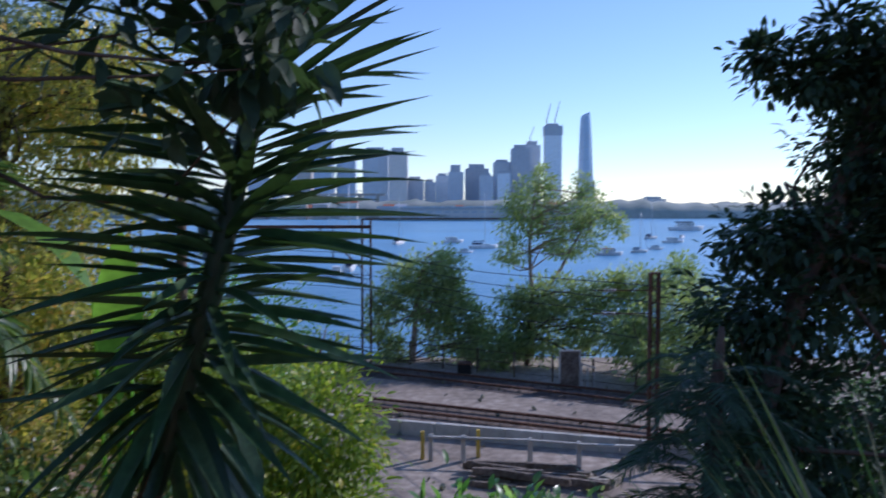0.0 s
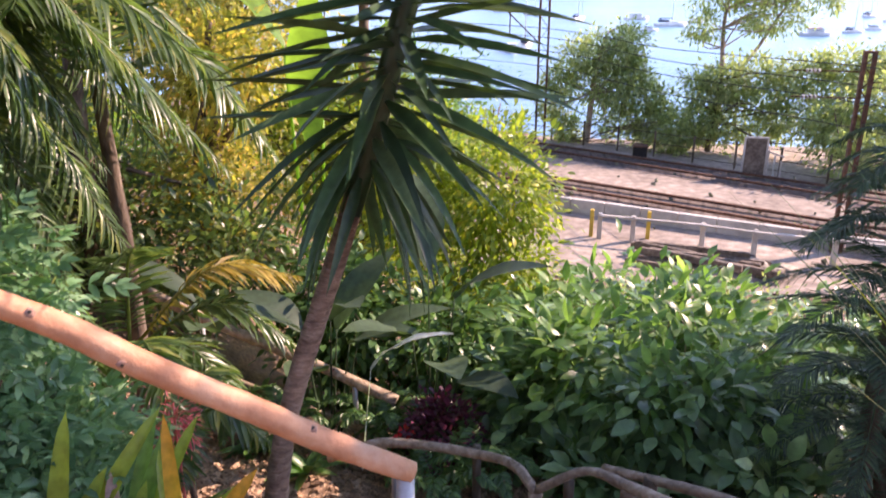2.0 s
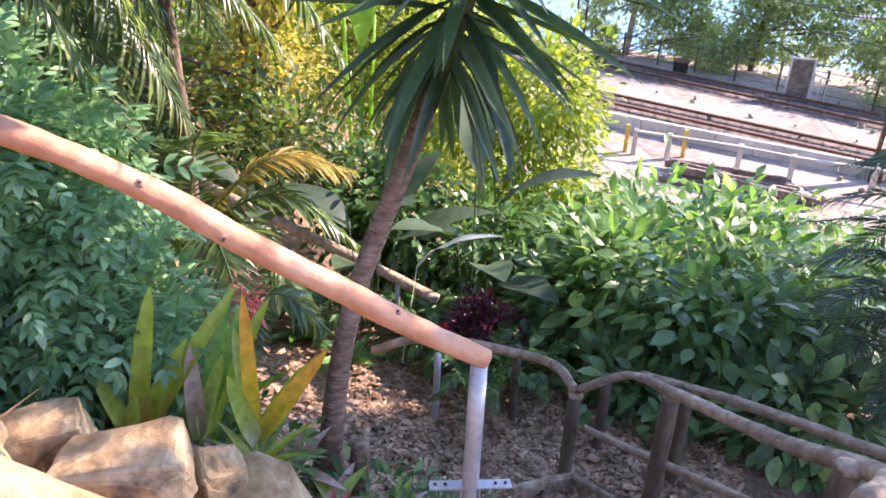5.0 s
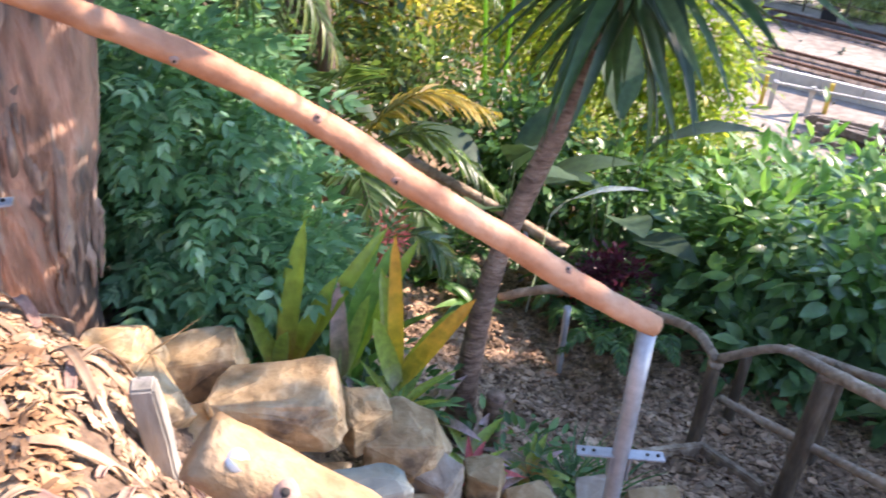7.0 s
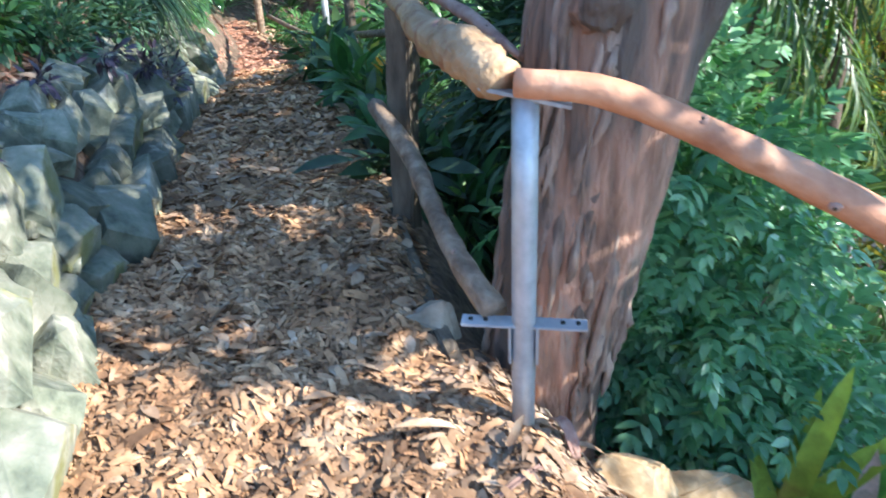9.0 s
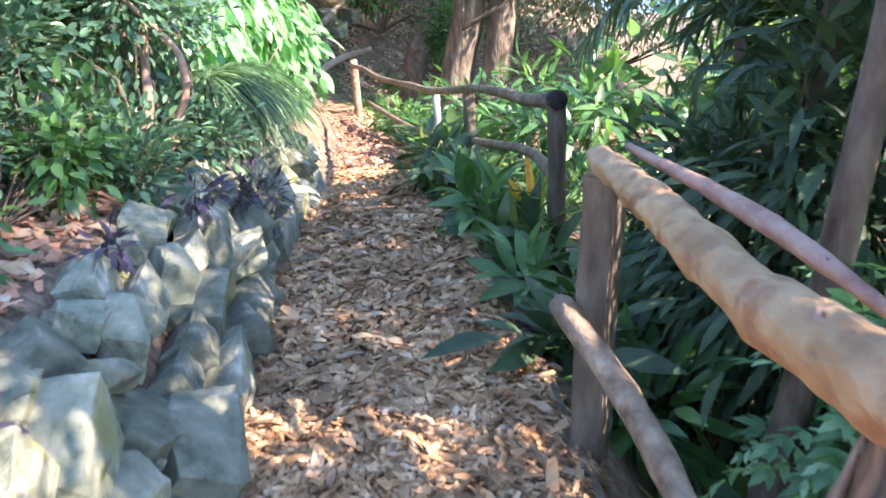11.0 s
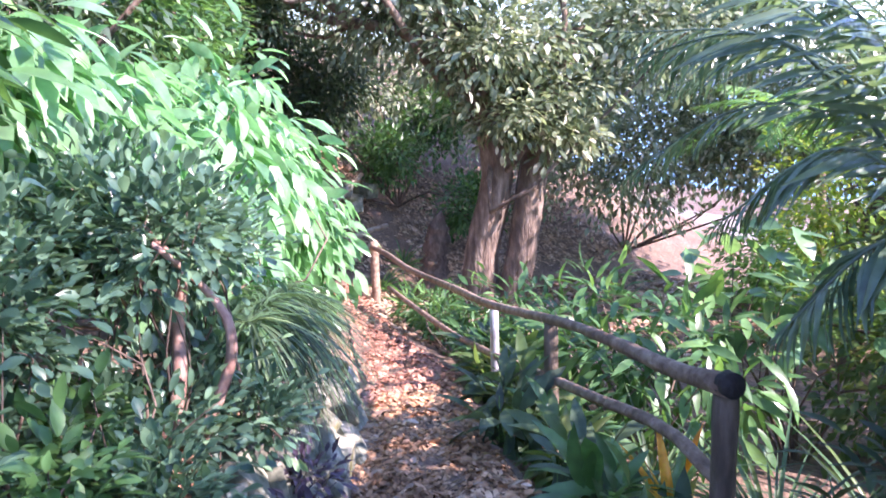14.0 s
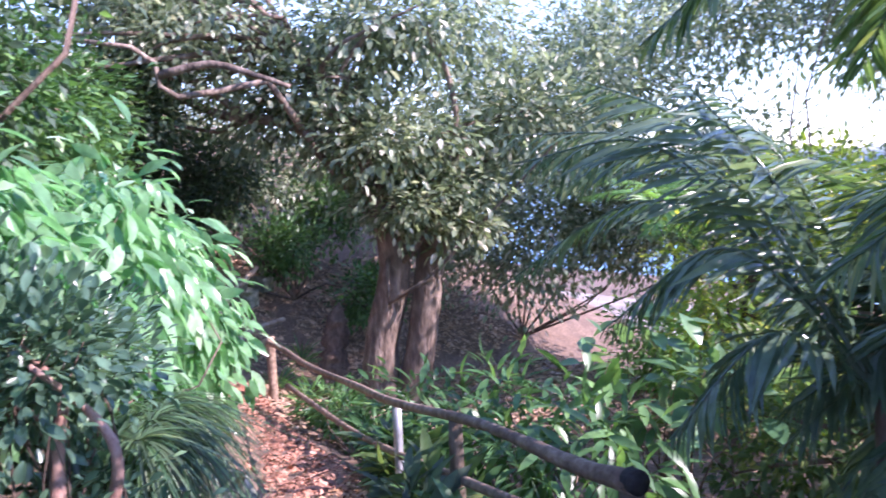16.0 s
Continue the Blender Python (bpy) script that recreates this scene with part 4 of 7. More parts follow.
def bark_strip(x, y, turn, length, width, mat, label, seed, lift=0.02):
    """A long flake of shed bark, curled across and bowed along."""
    g = np.random.default_rng(seed)
    n, k = 12, 7
    curl, bow = g.uniform(0.9, 2.2), g.uniform(0.0, 0.06)
    v = []
    for i in range(n):
        u = i / (n - 1)
        cx, cy = x + math.cos(turn) * length * (u - 0.5), y + math.sin(turn) * length * (u - 0.5) + 0.02 * math.sin(3 * u + seed)
        w = width * (0.35 + 0.65 * math.sin(math.pi * min(1, 0.15 + u * 0.8)) ** 0.7) * g.uniform(0.85, 1.1)
        z = float(ground_z(cx, cy)) + lift + bow * math.sin(math.pi * u)
        for j in range(k):
            a = (j / (k - 1) - 0.5) * curl
            r = w / curl
            sx = r * math.sin(a)
            v.append((cx - math.sin(turn) * sx, cy + math.cos(turn) * sx, z + r * (1 - math.cos(a))))
    f = [(i * k + j, (i + 1) * k + j, (i + 1) * k + j + 1, i * k + j + 1) for i in range(n - 1) for j in range(k - 1)]
    ob = single("bark_strip", mesh_of("bark_strip", np.array(v), [np.array(f)], mat), mat, label, "bark strip", "fallen bark strips")
    so = ob.modifiers.new("thickness", 'SOLIDIFY')
    so.thickness = 0.004
    return ob


for i in range(26):
    x, y = bstrip.uniform(-2.3, -1.4), bstrip.uniform(0.55, 1.15)
    red = bstrip.random() < 0.45
    bark_strip(x, y, bstrip.uniform(0, 3.1), bstrip.uniform(0.1, 0.27), bstrip.uniform(0.014, 0.036), M_REDTWIG if red else M_LITTER, "curled strip of reddish fallen bark" if red else "broad flake of tan shed bark", i)


# ---------------------------------------------------------------- gum tree beside the path
gum = thing("gum_tree", (-2.58, 1.5, -0.6), "large gum tree with peeling pink and brown bark", "tree")
gv1 = tube([(-2.78, 1.46, -0.8), (-2.75, 1.47, -0.35), (-2.68, 1.5, 0.1), (-2.62, 1.53, 0.5), (-2.56, 1.56, 1.1), (-2.55, 1.58, 1.7), (-2.7, 1.55, 2.8), (-3.0, 1.4, 4.6)], [0.23, 0.205, 0.21, 0.225, 0.23, 0.22, 0.17, 0.14], 40, 60, 0.03, True, 2)
gv2 = tube([(-2.5, 1.6, 0.8), (-2.33, 1.78, 1.45), (-2.1, 2.1, 2.5), (-1.7, 2.6, 4.2)], [0.12, 0.13, 0.11, 0.08], 24, 24, 0.03, True, 3)
part("trunk", mesh_of("trunk", *join_np(gv1, gv2), M_EUC), M_EUC, gum)
tube_part("burl", [(-2.5, 1.42, 1.02), (-2.44, 1.36, 1.03), (-2.42, 1.34, 1.035), (-2.405, 1.325, 1.035)], [0.11, 0.075, 0.05, 0.015], M_EUC, gum, "knobbly round burl", 16, 12, 0.2)
g5 = np.random.default_rng(8)
for i in range(95):
    a, z0, L = g5.choice([g5.uniform(-1.3, 0.9), g5.uniform(-3.0, 0.6)]), g5.uniform(-0.4, 1.4), g5.uniform(0.2, 0.8)
    pts = [(-2.7 + 0.12 * (z0 + k * L) + math.cos(a) * 0.217, 1.49 + 0.06 * (z0 + k * L) + math.sin(a) * 0.217, z0 + k * L) for k in (0, 0.33, 0.66, 1)]
    pts = [(x + g5.normal() * 0.01, y + g5.normal() * 0.01, z) for x, y, z in pts]
    part("bark_ridge", mesh_of("bark_ridge", *tube(pts, [0.003, 0.016, 0.012, 0.003], 6, 14, 0.5, True, i), M_FLAKE), M_FLAKE, gum)
# unseen crown; the low bough at z 3.9 is added to shade wall and path
me, cen = crown_mesh("crown", [((-2.6, 2.2, 6.3), (2.2, 1.9, 1.3)), ((-0.8, 3.4, 5.6), (1.5, 1.3, 0.9)), ((-1.2, 3.4, 3.9), (1.4, 0.9, 0.5)), ((0.6, 4.6, 5.0), (1.2, 1.0, 0.6))], 8200, NARROW, 0.15, L_GREYGREEN, 71, 14, 0.2, 0.6)
part("crown", me, L_GREYGREEN, gum)
part("limbwork", mesh_of("limbwork", *twigs(cen, np.array([(-3.0, 1.4, 4.5), (-1.7, 2.6, 4.1)]), 16, 0.04, 72), M_PALETRUNK), M_PALETRUNK, gum)

# ---------------------------------------------------------------- yucca
yucca = thing("yucca", (-1.45, 2.6, -1.6), "tall leaning yucca with dark sword-shaped leaves and ringed trunk", "yucca")
YL = [(-1.48, 2.6, -1.6), (-1.48, 2.62, -1.2), (-1.42, 2.78, -0.5), (-1.15, 2.93, 0.4), (-0.9, 2.98, 1.25), (-0.68, 3.0, 2.15), (-0.5, 3.0, 2.7)]
# upper stem takes the dark leaf colour in place of shade among the leaves
tube_part("crown_stem", smooth_line(YL, 60)[30:].tolist(), [0.048, 0.05, 0.045, 0.04, 0.02], L_YUCCA, yucca, "upper stem darkened to stand for shade inside the crown", 10, 20, 0.1)
tube_part("trunk", smooth_line(YL, 60)[:32].tolist(), [0.15, 0.125, 0.08, 0.06, 0.054, 0.05, 0.048, 0.047, 0.046, 0.045], M_YUCCA_BARK, yucca, "", 16, 70, 0.05)
tube_part("trunk_sucker", [(-1.33, 2.58, -1.6), (-1.31, 2.56, -1.3), (-1.3, 2.56, -1.12)], [0.06, 0.05, 0.045], M_YUCCA_BARK, yucca, "cut dark stump", 12, 8, 0.06)
yline = smooth_line(YL, 200)
yz = yline[:, 2]
ymesh = [mesh_of("leaf", *[q if i == 0 else [q] for i, q in enumerate(blade(w, b, 0.3, 5, belly=0.3))], L_YUCCA) for w, b in ((0.1, 0.06), (0.09, 0.16), (0.105, 0.02), (0.095, 0.3))]
gy_ = np.random.default_rng(17)
for i in range(285):
    u = i / 285
    z = 0.6 + 2.06 * u
    c = yline[np.argmin(abs(yz - z))]
    az = i * 2.39996 + gy_.uniform(-0.25, 0.25)
    el = np.interp(u, [0, 0.1, 0.3, 0.7, 0.9, 1], [-48, -20, 4, 27, 50, 74]) + gy_.normal() * 9
    L = np.interp(u, [0, 0.15, 0.6, 1], [0.58, 0.74, 0.78, 0.6]) * gy_.uniform(0.8, 1.1)
    m = pose(*c, 0, 0, math.degrees(az)) @ pose(0, 0.03, 0, el, gy_.uniform(-25, 25), 0) @ Matrix.Scale(L, 4)
    part("leaf", ymesh[3 if u < 0.12 else i % 3], None, yucca, "", m)

# ---------------------------------------------------------------- bed below the hand rail: bromeliads and small plants


def tall_bromeliad(at, leaves, label, seed):
    """A few broad upright strap leaves; each: tip offset, width, colour."""
    t = thing("bromeliad", at, label, "bromeliad", "bromeliads")
    for i, (dx, dy, dz, w, m) in enumerate(leaves):
        v = Vector((dx, dy, dz))
        L = v.length
        y = v.normalized()
        z = Vector((0.25, -0.5, 0.8)) - y * y.dot(Vector((0.25, -0.5, 0.8)))
        z.normalize()
        x = y.cross(z)
        rot = Matrix((x, y, z)).transposed().to_4x4()
        vv, ff = blade(w / L, 0.08, 0.3, 9, belly=0.35, full=0.5)
        part("leaf", mesh_of("leaf", vv, [ff], m), None, t, "", Matrix.Translation(at) @ rot @ Matrix.Scale(L, 4))
    return t


tall_bromeliad((-2.08, 2.0, -0.88), [(0.09, 0.07, 0.73, 0.085, L_BROM), (0.33, 0.28, 0.68, 0.08, L_BROM), (-0.1, -0.06, 0.36, 0.075, L_BROM), (-0.02, 0.15, 0.56, 0.075, L_BROM), (0.12, -0.14, 0.35, 0.09, L_BROM_G), (0.2, 0.1, 0.5, 0.08, L_BROM)], "large upright bromeliad with lime leaves and orange base", 61)
tall_bromeliad((-1.63, 2.18, -0.9), [(-0.01, 0.0, 0.72, 0.065, L_BROM_Y), (0.27, 0.12, 0.46, 0.08, L_BROM_Y), (-0.05, -0.08, 0.38, 0.08, L_BROM_G), (0.18, 0.15, 0.36, 0.08, L_BROM), (-0.12, 0.1, 0.5, 0.07, L_BROM)], "upright bromeliad with yellow-orange leaves", 62)
tall_bromeliad((-1.88, 2.14, -0.92), [(0.0, 0.0, 0.48, 0.08, L_BROM_P), (0.1, 0.06, 0.42, 0.07, L_BROM_G), (-0.1, 0.05, 0.4, 0.08, L_FRESH), (0.14, 0.2, 0.62, 0.07, L_FRESH), (0.05, 0.25, 0.66, 0.07, L_FRESH), (0.2, 0.3, 0.6, 0.07, L_LIME)], "pale and green bromeliad with broad leaves", 60)
rosette("bromeliad", (-1.9, 2.18, -1.05), 9, 0.42, 0.085, [L_BROM_G, L_FRESH], "pale green bromeliad with whitish leaf bases", 63, (0.6, 1.3), 0.25, "bromeliad", "bromeliads")
rosette("bromeliad", (-1.58, 2.08, -0.96), 20, 0.3, 0.05, [L_BROM_G, L_FRESH, L_BROM], "small light green striped bromeliad", 64, (0.3, 1.1), 0.4, "bromeliad", "bromeliads")
rosette("bromeliad", (-1.55, 2.35, -1.2), 9, 0.3, 0.07, [L_BROM_P], "small pink-tinged bromeliad in the bed", 65, (0.3, 1.0), 0.3, "bromeliad", "bromeliads")
rosette("bromeliad", (-1.75, 2.12, -1.05), 12, 0.26, 0.045, [L_DARK, L_BROM_P], "dark banded bromeliad with narrow leaves", 66, (0.3, 1.1), 0.4, "bromeliad", "bromeliads")
rosette("bromeliad", (-2.4, 2.25, -1.05), 12, 0.5, 0.06, [L_FRESH, L_MID], "green strap-leaved bromeliad in the bed", 67, (0.5, 1.3), 0.35, "bromeliad", "bromeliads")
rosette("bromeliad", (-2.05, 2.5, -1.2), 14, 0.5, 0.055, [L_FRESH, L_LIME], "bright green strap-leaved plant in the bed", 68, (0.6, 1.35), 0.35, "bromeliad", "bromeliads")
rosette("bromeliad", (-1.3, 2.25, -1.25), 10, 0.24, 0.06, [L_BROM_P, L_BROM_G], "pale pink and green bromeliad by the yucca", 69, (0.2, 0.9), 0.4, "bromeliad", "bromeliads")
rosette("bromeliad", (-1.05, 2.35, -1.32), 12, 0.24, 0.06, [L_BROM, L_BROM_P], "reddish bromeliad among stones", 70, (0.2, 1.0), 0.4, "bromeliad", "bromeliads")
rosette("bromeliad", (-1.25, 2.12, -1.2), 10, 0.22, 0.05, [L_PINK, L_BROM_G], "small red-leaved bromeliad by the stones", 73, (0.3, 1.0), 0.3, "bromeliad", "bromeliads")
rosette("grass_tuft", (-0.88, 2.45, -1.42), 60, 0.3, 0.012, [L_GRASS, L_MID], "dense tuft of fine dark green leaves", 74, (0.5, 1.4), 0.5, "grass tuft", steps=4)
rosette("grass_tuft", (-0.72, 2.62, -1.6), 50, 0.28, 0.012, [L_GRASS, L_MID], "dense tuft of fine dark green leaves", 75, (0.5, 1.4), 0.5, "grass tuft", steps=4)
fl = thing("flower_spike", (-1.98, 2.75, -1.35), "pink branching bromeliad flower spike", "flower")
tube_part("stalk", [(-1.98, 2.75, -1.35), (-1.99, 2.76, -0.9), (-2.0, 2.78, -0.5)], [0.008, 0.007, 0.004], L_PINK, fl, "", 6, 8)
pp, ww, _ = cloud([((-2.0, 2.78, -0.62), (0.07, 0.07, 0.2))], 240, 6, 76, 0.1)
part("floret_mass", mesh_of("floret_mass", *scatter(NARROW, pp, ww, 0.05, None, 1.0, 3), L_PINK), L_PINK, fl)["kind"] = "stuff"
shrub("ground_cover", (-1.6, 2.5, -1.3), [((-1.9, 2.3, -1.12), (0.45, 0.35, 0.12)), ((-1.2, 2.4, -1.35), (0.4, 0.3, 0.1)), ((-2.4, 2.5, -1.15), (0.4, 0.4, 0.15))], 1600, OVAL, 0.07, L_MID, "low mixed green ground cover in the bed", 77, stems=0, category="ground cover")

# drooping leafy shrub behind the gum tree
shrub("shrub", (-3.0, 2.4, -1.2), [((-2.85, 2.35, 0.0), (0.52, 0.44, 0.64)), ((-2.6, 2.2, -0.5), (0.45, 0.35, 0.45)), ((-2.35, 2.45, -0.65), (0.3, 0.3, 0.35))], 3600, DIVIDED, 0.21,
      L_COMPOUND, "dense drooping shrub with divided green leaves", 81, droop=0.7, width=1.0, clump=5, shell=0.3)
shrub("shrub", (-3.4, 2.7, -1.0), [((-3.7, 2.9, 0.2), (0.6, 0.6, 1.0)), ((-4.2, 2.9, 0.0), (0.6, 0.5, 0.8))], 5500, LANCE, 0.16, L_DARK, "dark green leafy shrub behind the rail", 82, droop=0.5, width=1.2)

# ---------------------------------------------------------------- palms above the lower path
palm("palm", (-3.85, 3.5, -1.9), (-3.75, 3.35, 1.0), [(1.2, 0.0, -0.98, 0.5), (1.5, 0.64, -0.7, 0.55), (1.1, -0.3, -1.1, 0.45), (1.25, 0.5, -0.4, 0.5), (1.1, 0.3, 0.5, 0.4), (0.6, -1.1, 0.1, 0.5), (-0.6, -1.0, 0.5, 0.5), (-0.8, 0.9, 0.4, 0.5), (0.9, 1.2, 0.3, 0.5), (0.8, 0.1, 1.2, 0.2), (1.0, 0.2, -0.6, 0.55), (1.7, 0.3, -0.1, 0.5), (1.0, -0.6, 0.3, 0.4)],
     "feather palm with arching drooping green fronds", 91, 0.07, 0.42, n=58)
palm("palm", (-4.6, 4.6, -2.2), (-4.5, 4.5, 1.0), [(1.9, 0.2, -0.2, 0.6), (1.5, 0.9, 0.2, 0.5), (0.5, -1.5, 0.3, 0.5), (-1.2, -0.8, 0.5, 0.5), (1.7, -0.3, -0.7, 0.6), (1.3, -0.9, -0.6, 0.5)],
     "feather palm with arching drooping green fronds", 96, 0.07, 0.45, n=58)
palm("palm", (-3.35, 4.35, -2.3), (-3.3, 4.3, 0.75), [(0.6, -1.3, 0.5, 0.5), (-0.8, -1.0, 0.4, 0.5), (1.0, -0.3, 1.05, 0.3), (1.2, 0.2, -0.6, 0.5), (-1.0, 0.5, 0.5, 0.5)],
     "feather palm with arching drooping green fronds", 97, 0.06, 0.4, width=0.045, n=44)
palm("palm", (-4.1, 3.0, -1.9), (-4.0, 3.0, 1.9), [(1.4, 0.3, -0.5, 0.5), (1.6, 0.7, 0.0, 0.55), (1.2, 1.0, -0.3, 0.5), (0.9, 0.2, -1.0, 0.4), (1.3, -0.3, 0.3, 0.4), (-0.9, 0.8, 0.2, 0.5), (-0.8, -0.8, 0.2, 0.5), (0.4, 1.4, 0.1, 0.5)],
     "feather palm with arching drooping green fronds", 98, 0.06, 0.4, width=0.045, n=42)
palm("palm", (-2.85, 3.7, -2.2), (-2.85, 3.65, -0.75), [(0.8, -0.75, -0.1, 0.3), (0.95, -0.2, -0.35, 0.3), (0.3, -0.95, -0.2, 0.3), (0.9, 0.55, 0.35, 0.3), (-0.6, -0.6, 0.3, 0.3), (0.35, -0.3, 0.8, 0.2), (1.0, 0.5, -0.2, 0.35)],
     "young feather palm with one yellowing frond", 93, 0.04, 0.28, yellow=(3,), n=36)
palm("palm", (-2.2, 3.1, -1.9), (-2.3, 3.2, -0.95), [(0.35, -0.5, 0.05, 0.15), (0.55, 0.05, -0.05, 0.18), (-0.3, -0.55, 0.1, 0.15), (0.1, 0.5, 0.15, 0.15)], "small drooping palm seedling", 94, 0.02, 0.2, n=26)
palm("palm", (-3.4, 1.9, -0.9), (-3.3, 2.2, 1.7), [(0.9, 0.5, -0.6, 0.4), (0.9, 0.9, -0.3, 0.4), (-0.9, 0.9, -0.2, 0.4), (0.3, 1.2, -0.4, 0.4), (1.25, 0.35, -0.95, 0.45), (1.1, 0.6, -1.25, 0.4), (1.2, 0.75, -0.7, 0.45), (0.95, 0.45, -1.6, 0.35)], "feather palm behind the gum tree", 95, 0.05, 0.34, n=38)


def broad_plant(name, at, leaves, w, mat, label, seed, category="banana plant", stem=0.03):
    """Upright stalks with single broad blades; each leaf: tip offset and length."""
    t = thing(name, at, label, category)
    for i, (dx, dy, dz, L) in enumerate(leaves):
        a = np.asarray(at, float)
        foot = a + np.array([dx, dy, 0]) * 0.05
        hub = a + np.array([dx * 0.35, dy * 0.35, dz - L * 0.55])
        tip = a + np.array([dx, dy, dz])
        tube_part("stalk", [foot, (foot + hub) / 2, hub], [stem, stem * 0.7, stem * 0.4], mat, t, "", 7, 8)
        m = look(hub, tip).to_quaternion().to_matrix().to_4x4() @ pose(0, 0, 0, -90, 0, 0)
        v, f = blade(w / L, 0.4, 0.12, 9, belly=0.5)
        g = np.random.default_rng(seed + i)
        v = v + np.array([0, 0, 1]) * g.normal(size=(len(v), 1)) * 0.008
        me_ = mesh_of("leaf", v, [f], mat)
        part("leaf", me_, None, t, "", Matrix.Translation(hub) @ m @ Matrix.Scale(L, 4))
    return t


broad_plant("banana_plant", (-3.0, 7.0, -2.9), [(0.05, -0.1, 3.6, 1.65), (0.35, 0.1, 3.7, 1.3), (-0.7, 0.1, 4.4, 1.3)], 0.42, L_BANANA, "banana plant with tall bright sunlit leaves", 101)
broad_plant("banana_plant", (-2.35, 5.5, -2.7), [(0.35, -0.45, 1.9, 0.8), (-0.4, -0.4, 1.7, 0.7), (0.7, -0.2, 1.6, 0.7), (-0.6, 0.1, 1.6, 0.7), (0.2, 0.3, 1.7, 0.8), (0.0, -0.5, 1.3, 0.6), (0.75, 0.25, 1.6, 0.8)], 0.36, L_DARK, "broad-leaved strelitzia clump with dark glossy leaves", 103, stem=0.012)
broad_plant("banana_plant", (-1.45, 5.6, -2.7), [(-0.3, -0.5, 1.7, 0.75), (0.3, -0.6, 1.5, 0.7), (0.6, -0.1, 2.1, 0.8), (-0.1, 0.2, 2.3, 0.8), (0.75, -0.45, 1.3, 0.6)], 0.34, L_DARK, "broad-leaved strelitzia clump with dark glossy leaves", 105, stem=0.012)
broad_plant("banana_plant", (-1.9, 4.95, -2.5), [(0.45, -0.15, 1.55, 0.8)], 0.14, leafy("pale_torn_leaf", (0.35, 0.4, 0.42), (0.5, 0.55, 0.55), None, 0.3, 0.3), "pale shiny torn leaf", 107, stem=0.008)
broad_plant("banana_plant", (-3.2, 5.3, -2.6), [(0.2, -0.6, 1.7, 0.8), (-0.5, -0.2, 1.9, 0.8)], 0.36, L_DARK, "broad-leaved strelitzia clump with dark glossy leaves", 109, stem=0.012)

# understory along the lower path
shrub("shrub", (-1.3, 5.3, -2.6), [((-1.25, 5.25, -2.15), (0.33, 0.28, 0.3))], 1600, OVAL, 0.07, L_MAROON, "small shrub with dark maroon leaves", 111)
rf = thing("red_flower", (-1.55, 5.05, -2.45), "single red flower on a thin stalk", "flower")
tube_part("stalk", [(-1.55, 5.05, -2.45), (-1.55, 5.04, -2.1)], [0.006, 0.004], L_MID, rf, "", 5, 4)
pp, ww, _ = cloud([((-1.55, 5.04, -2.08), (0.03, 0.03, 0.03))], 40, 4, 78, 0.1)
part("petals", mesh_of("petals", *scatter(ROUND, pp, ww, 0.05, None, 1.0, 4), L_RED), L_RED, rf)
for i, (x, y, s) in enumerate(((-1.15, 4.7, 0.55), (-0.85, 4.95, 0.5), (-1.6, 5.2, 0.5), (-2.6, 5.15, 0.4), (-3.1, 5.2, 0.4), (-1.9, 5.45, 0.5))):
    z = float(ground_z(x, y))
    t = thing("fern", (x, y, z), "low green fern beside the lower path", "fern", "ferns along the lower path")
    for k in range(12):
        a = k * 2.4 + i
        part("frond", mesh_of("frond", *frond_np((x, y, z + 0.02), (x + math.cos(a) * s, y + math.sin(a) * s, z + 0.1 + 0.15 * (k % 3)), 0.2, 24, 0.1, 0.03, k, r=0.005), L_MID), L_MID, t)
for i, (x, y) in enumerate(((-2.25, 4.75), (-2.8, 4.95), (-3.5, 5.0))):
    rosette("leafy_clump", (x, y, float(ground_z(x, y))), 14, 0.32, 0.1, [L_FRESH, L_MID], "low clump of broad fresh green leaves", 113 + i, (0.3, 1.1), 0.4, "ground plant", "green clumps along the lower path")

# broad-leaved shrubs on the bank
bank = [("shrub", (0.3, 5.6, -3.0), [((-0.4, 5.9, -2.0), (0.75, 0.6, 0.6)), ((0.6, 5.6, -1.95), (0.8, 0.65, 0.6)), ((1.2, 4.9, -2.1), (0.5, 0.5, 0.5)), ((0.1, 5.1, -2.35), (0.6, 0.4, 0.4))], 4600, OVAL, 0.185, L_BIG),
        ("shrub", (0.6, 7.2, -3.6), [((-0.6, 7.2, -2.3), (0.85, 0.75, 0.7)), ((0.7, 7.0, -2.1), (0.9, 0.75, 0.7)), ((1.5, 6.7, -2.3), (0.7, 0.8, 0.6))], 5000, OVAL, 0.17, L_BIG),
        ("shrub", (0.5, 9.0, -4.2), [((-0.4, 9.0, -2.95), (1.0, 0.9, 0.7)), ((1.1, 8.9, -2.75), (1.1, 0.9, 0.65)), ((2.6, 8.4, -2.7), (1.0, 0.9, 0.7))], 6000, OVAL, 0.15, L_BIG),
        ("shrub", (-1.6, 6.6, -3.3), [((-1.6, 6.6, -2.2), (0.8, 0.7, 0.8)), ((-2.6, 6.6, -1.9), (0.8, 0.7, 0.9))], 5600, OVAL, 0.12, L_MID)]
for i, (nm, base, blobs, n, shp, size, mt) in enumerate(bank):
    shrub(nm, base, blobs, n, shp, size, mt, "lush shrub with whorls of broad glossy green leaves", 121 + i, stems=30, stem=0.014, clump=7, shell=0.3, droop=0.55, width=1.15, group="broad-leaved shrubs on the bank", stem_mat=M_PALETRUNK)
pp, ww, cc = cloud([((0.5, 5.9, -1.65), (1.4, 0.9, 0.5)), ((0.4, 7.3, -1.85), (1.6, 0.9, 0.45))], 1500, 9, 129, 0.55)
tp = thing("shrub_tips", (0.5, 6.2, -2.6), "bright fresh leaf whorls on top of the shrubs", "shrub")
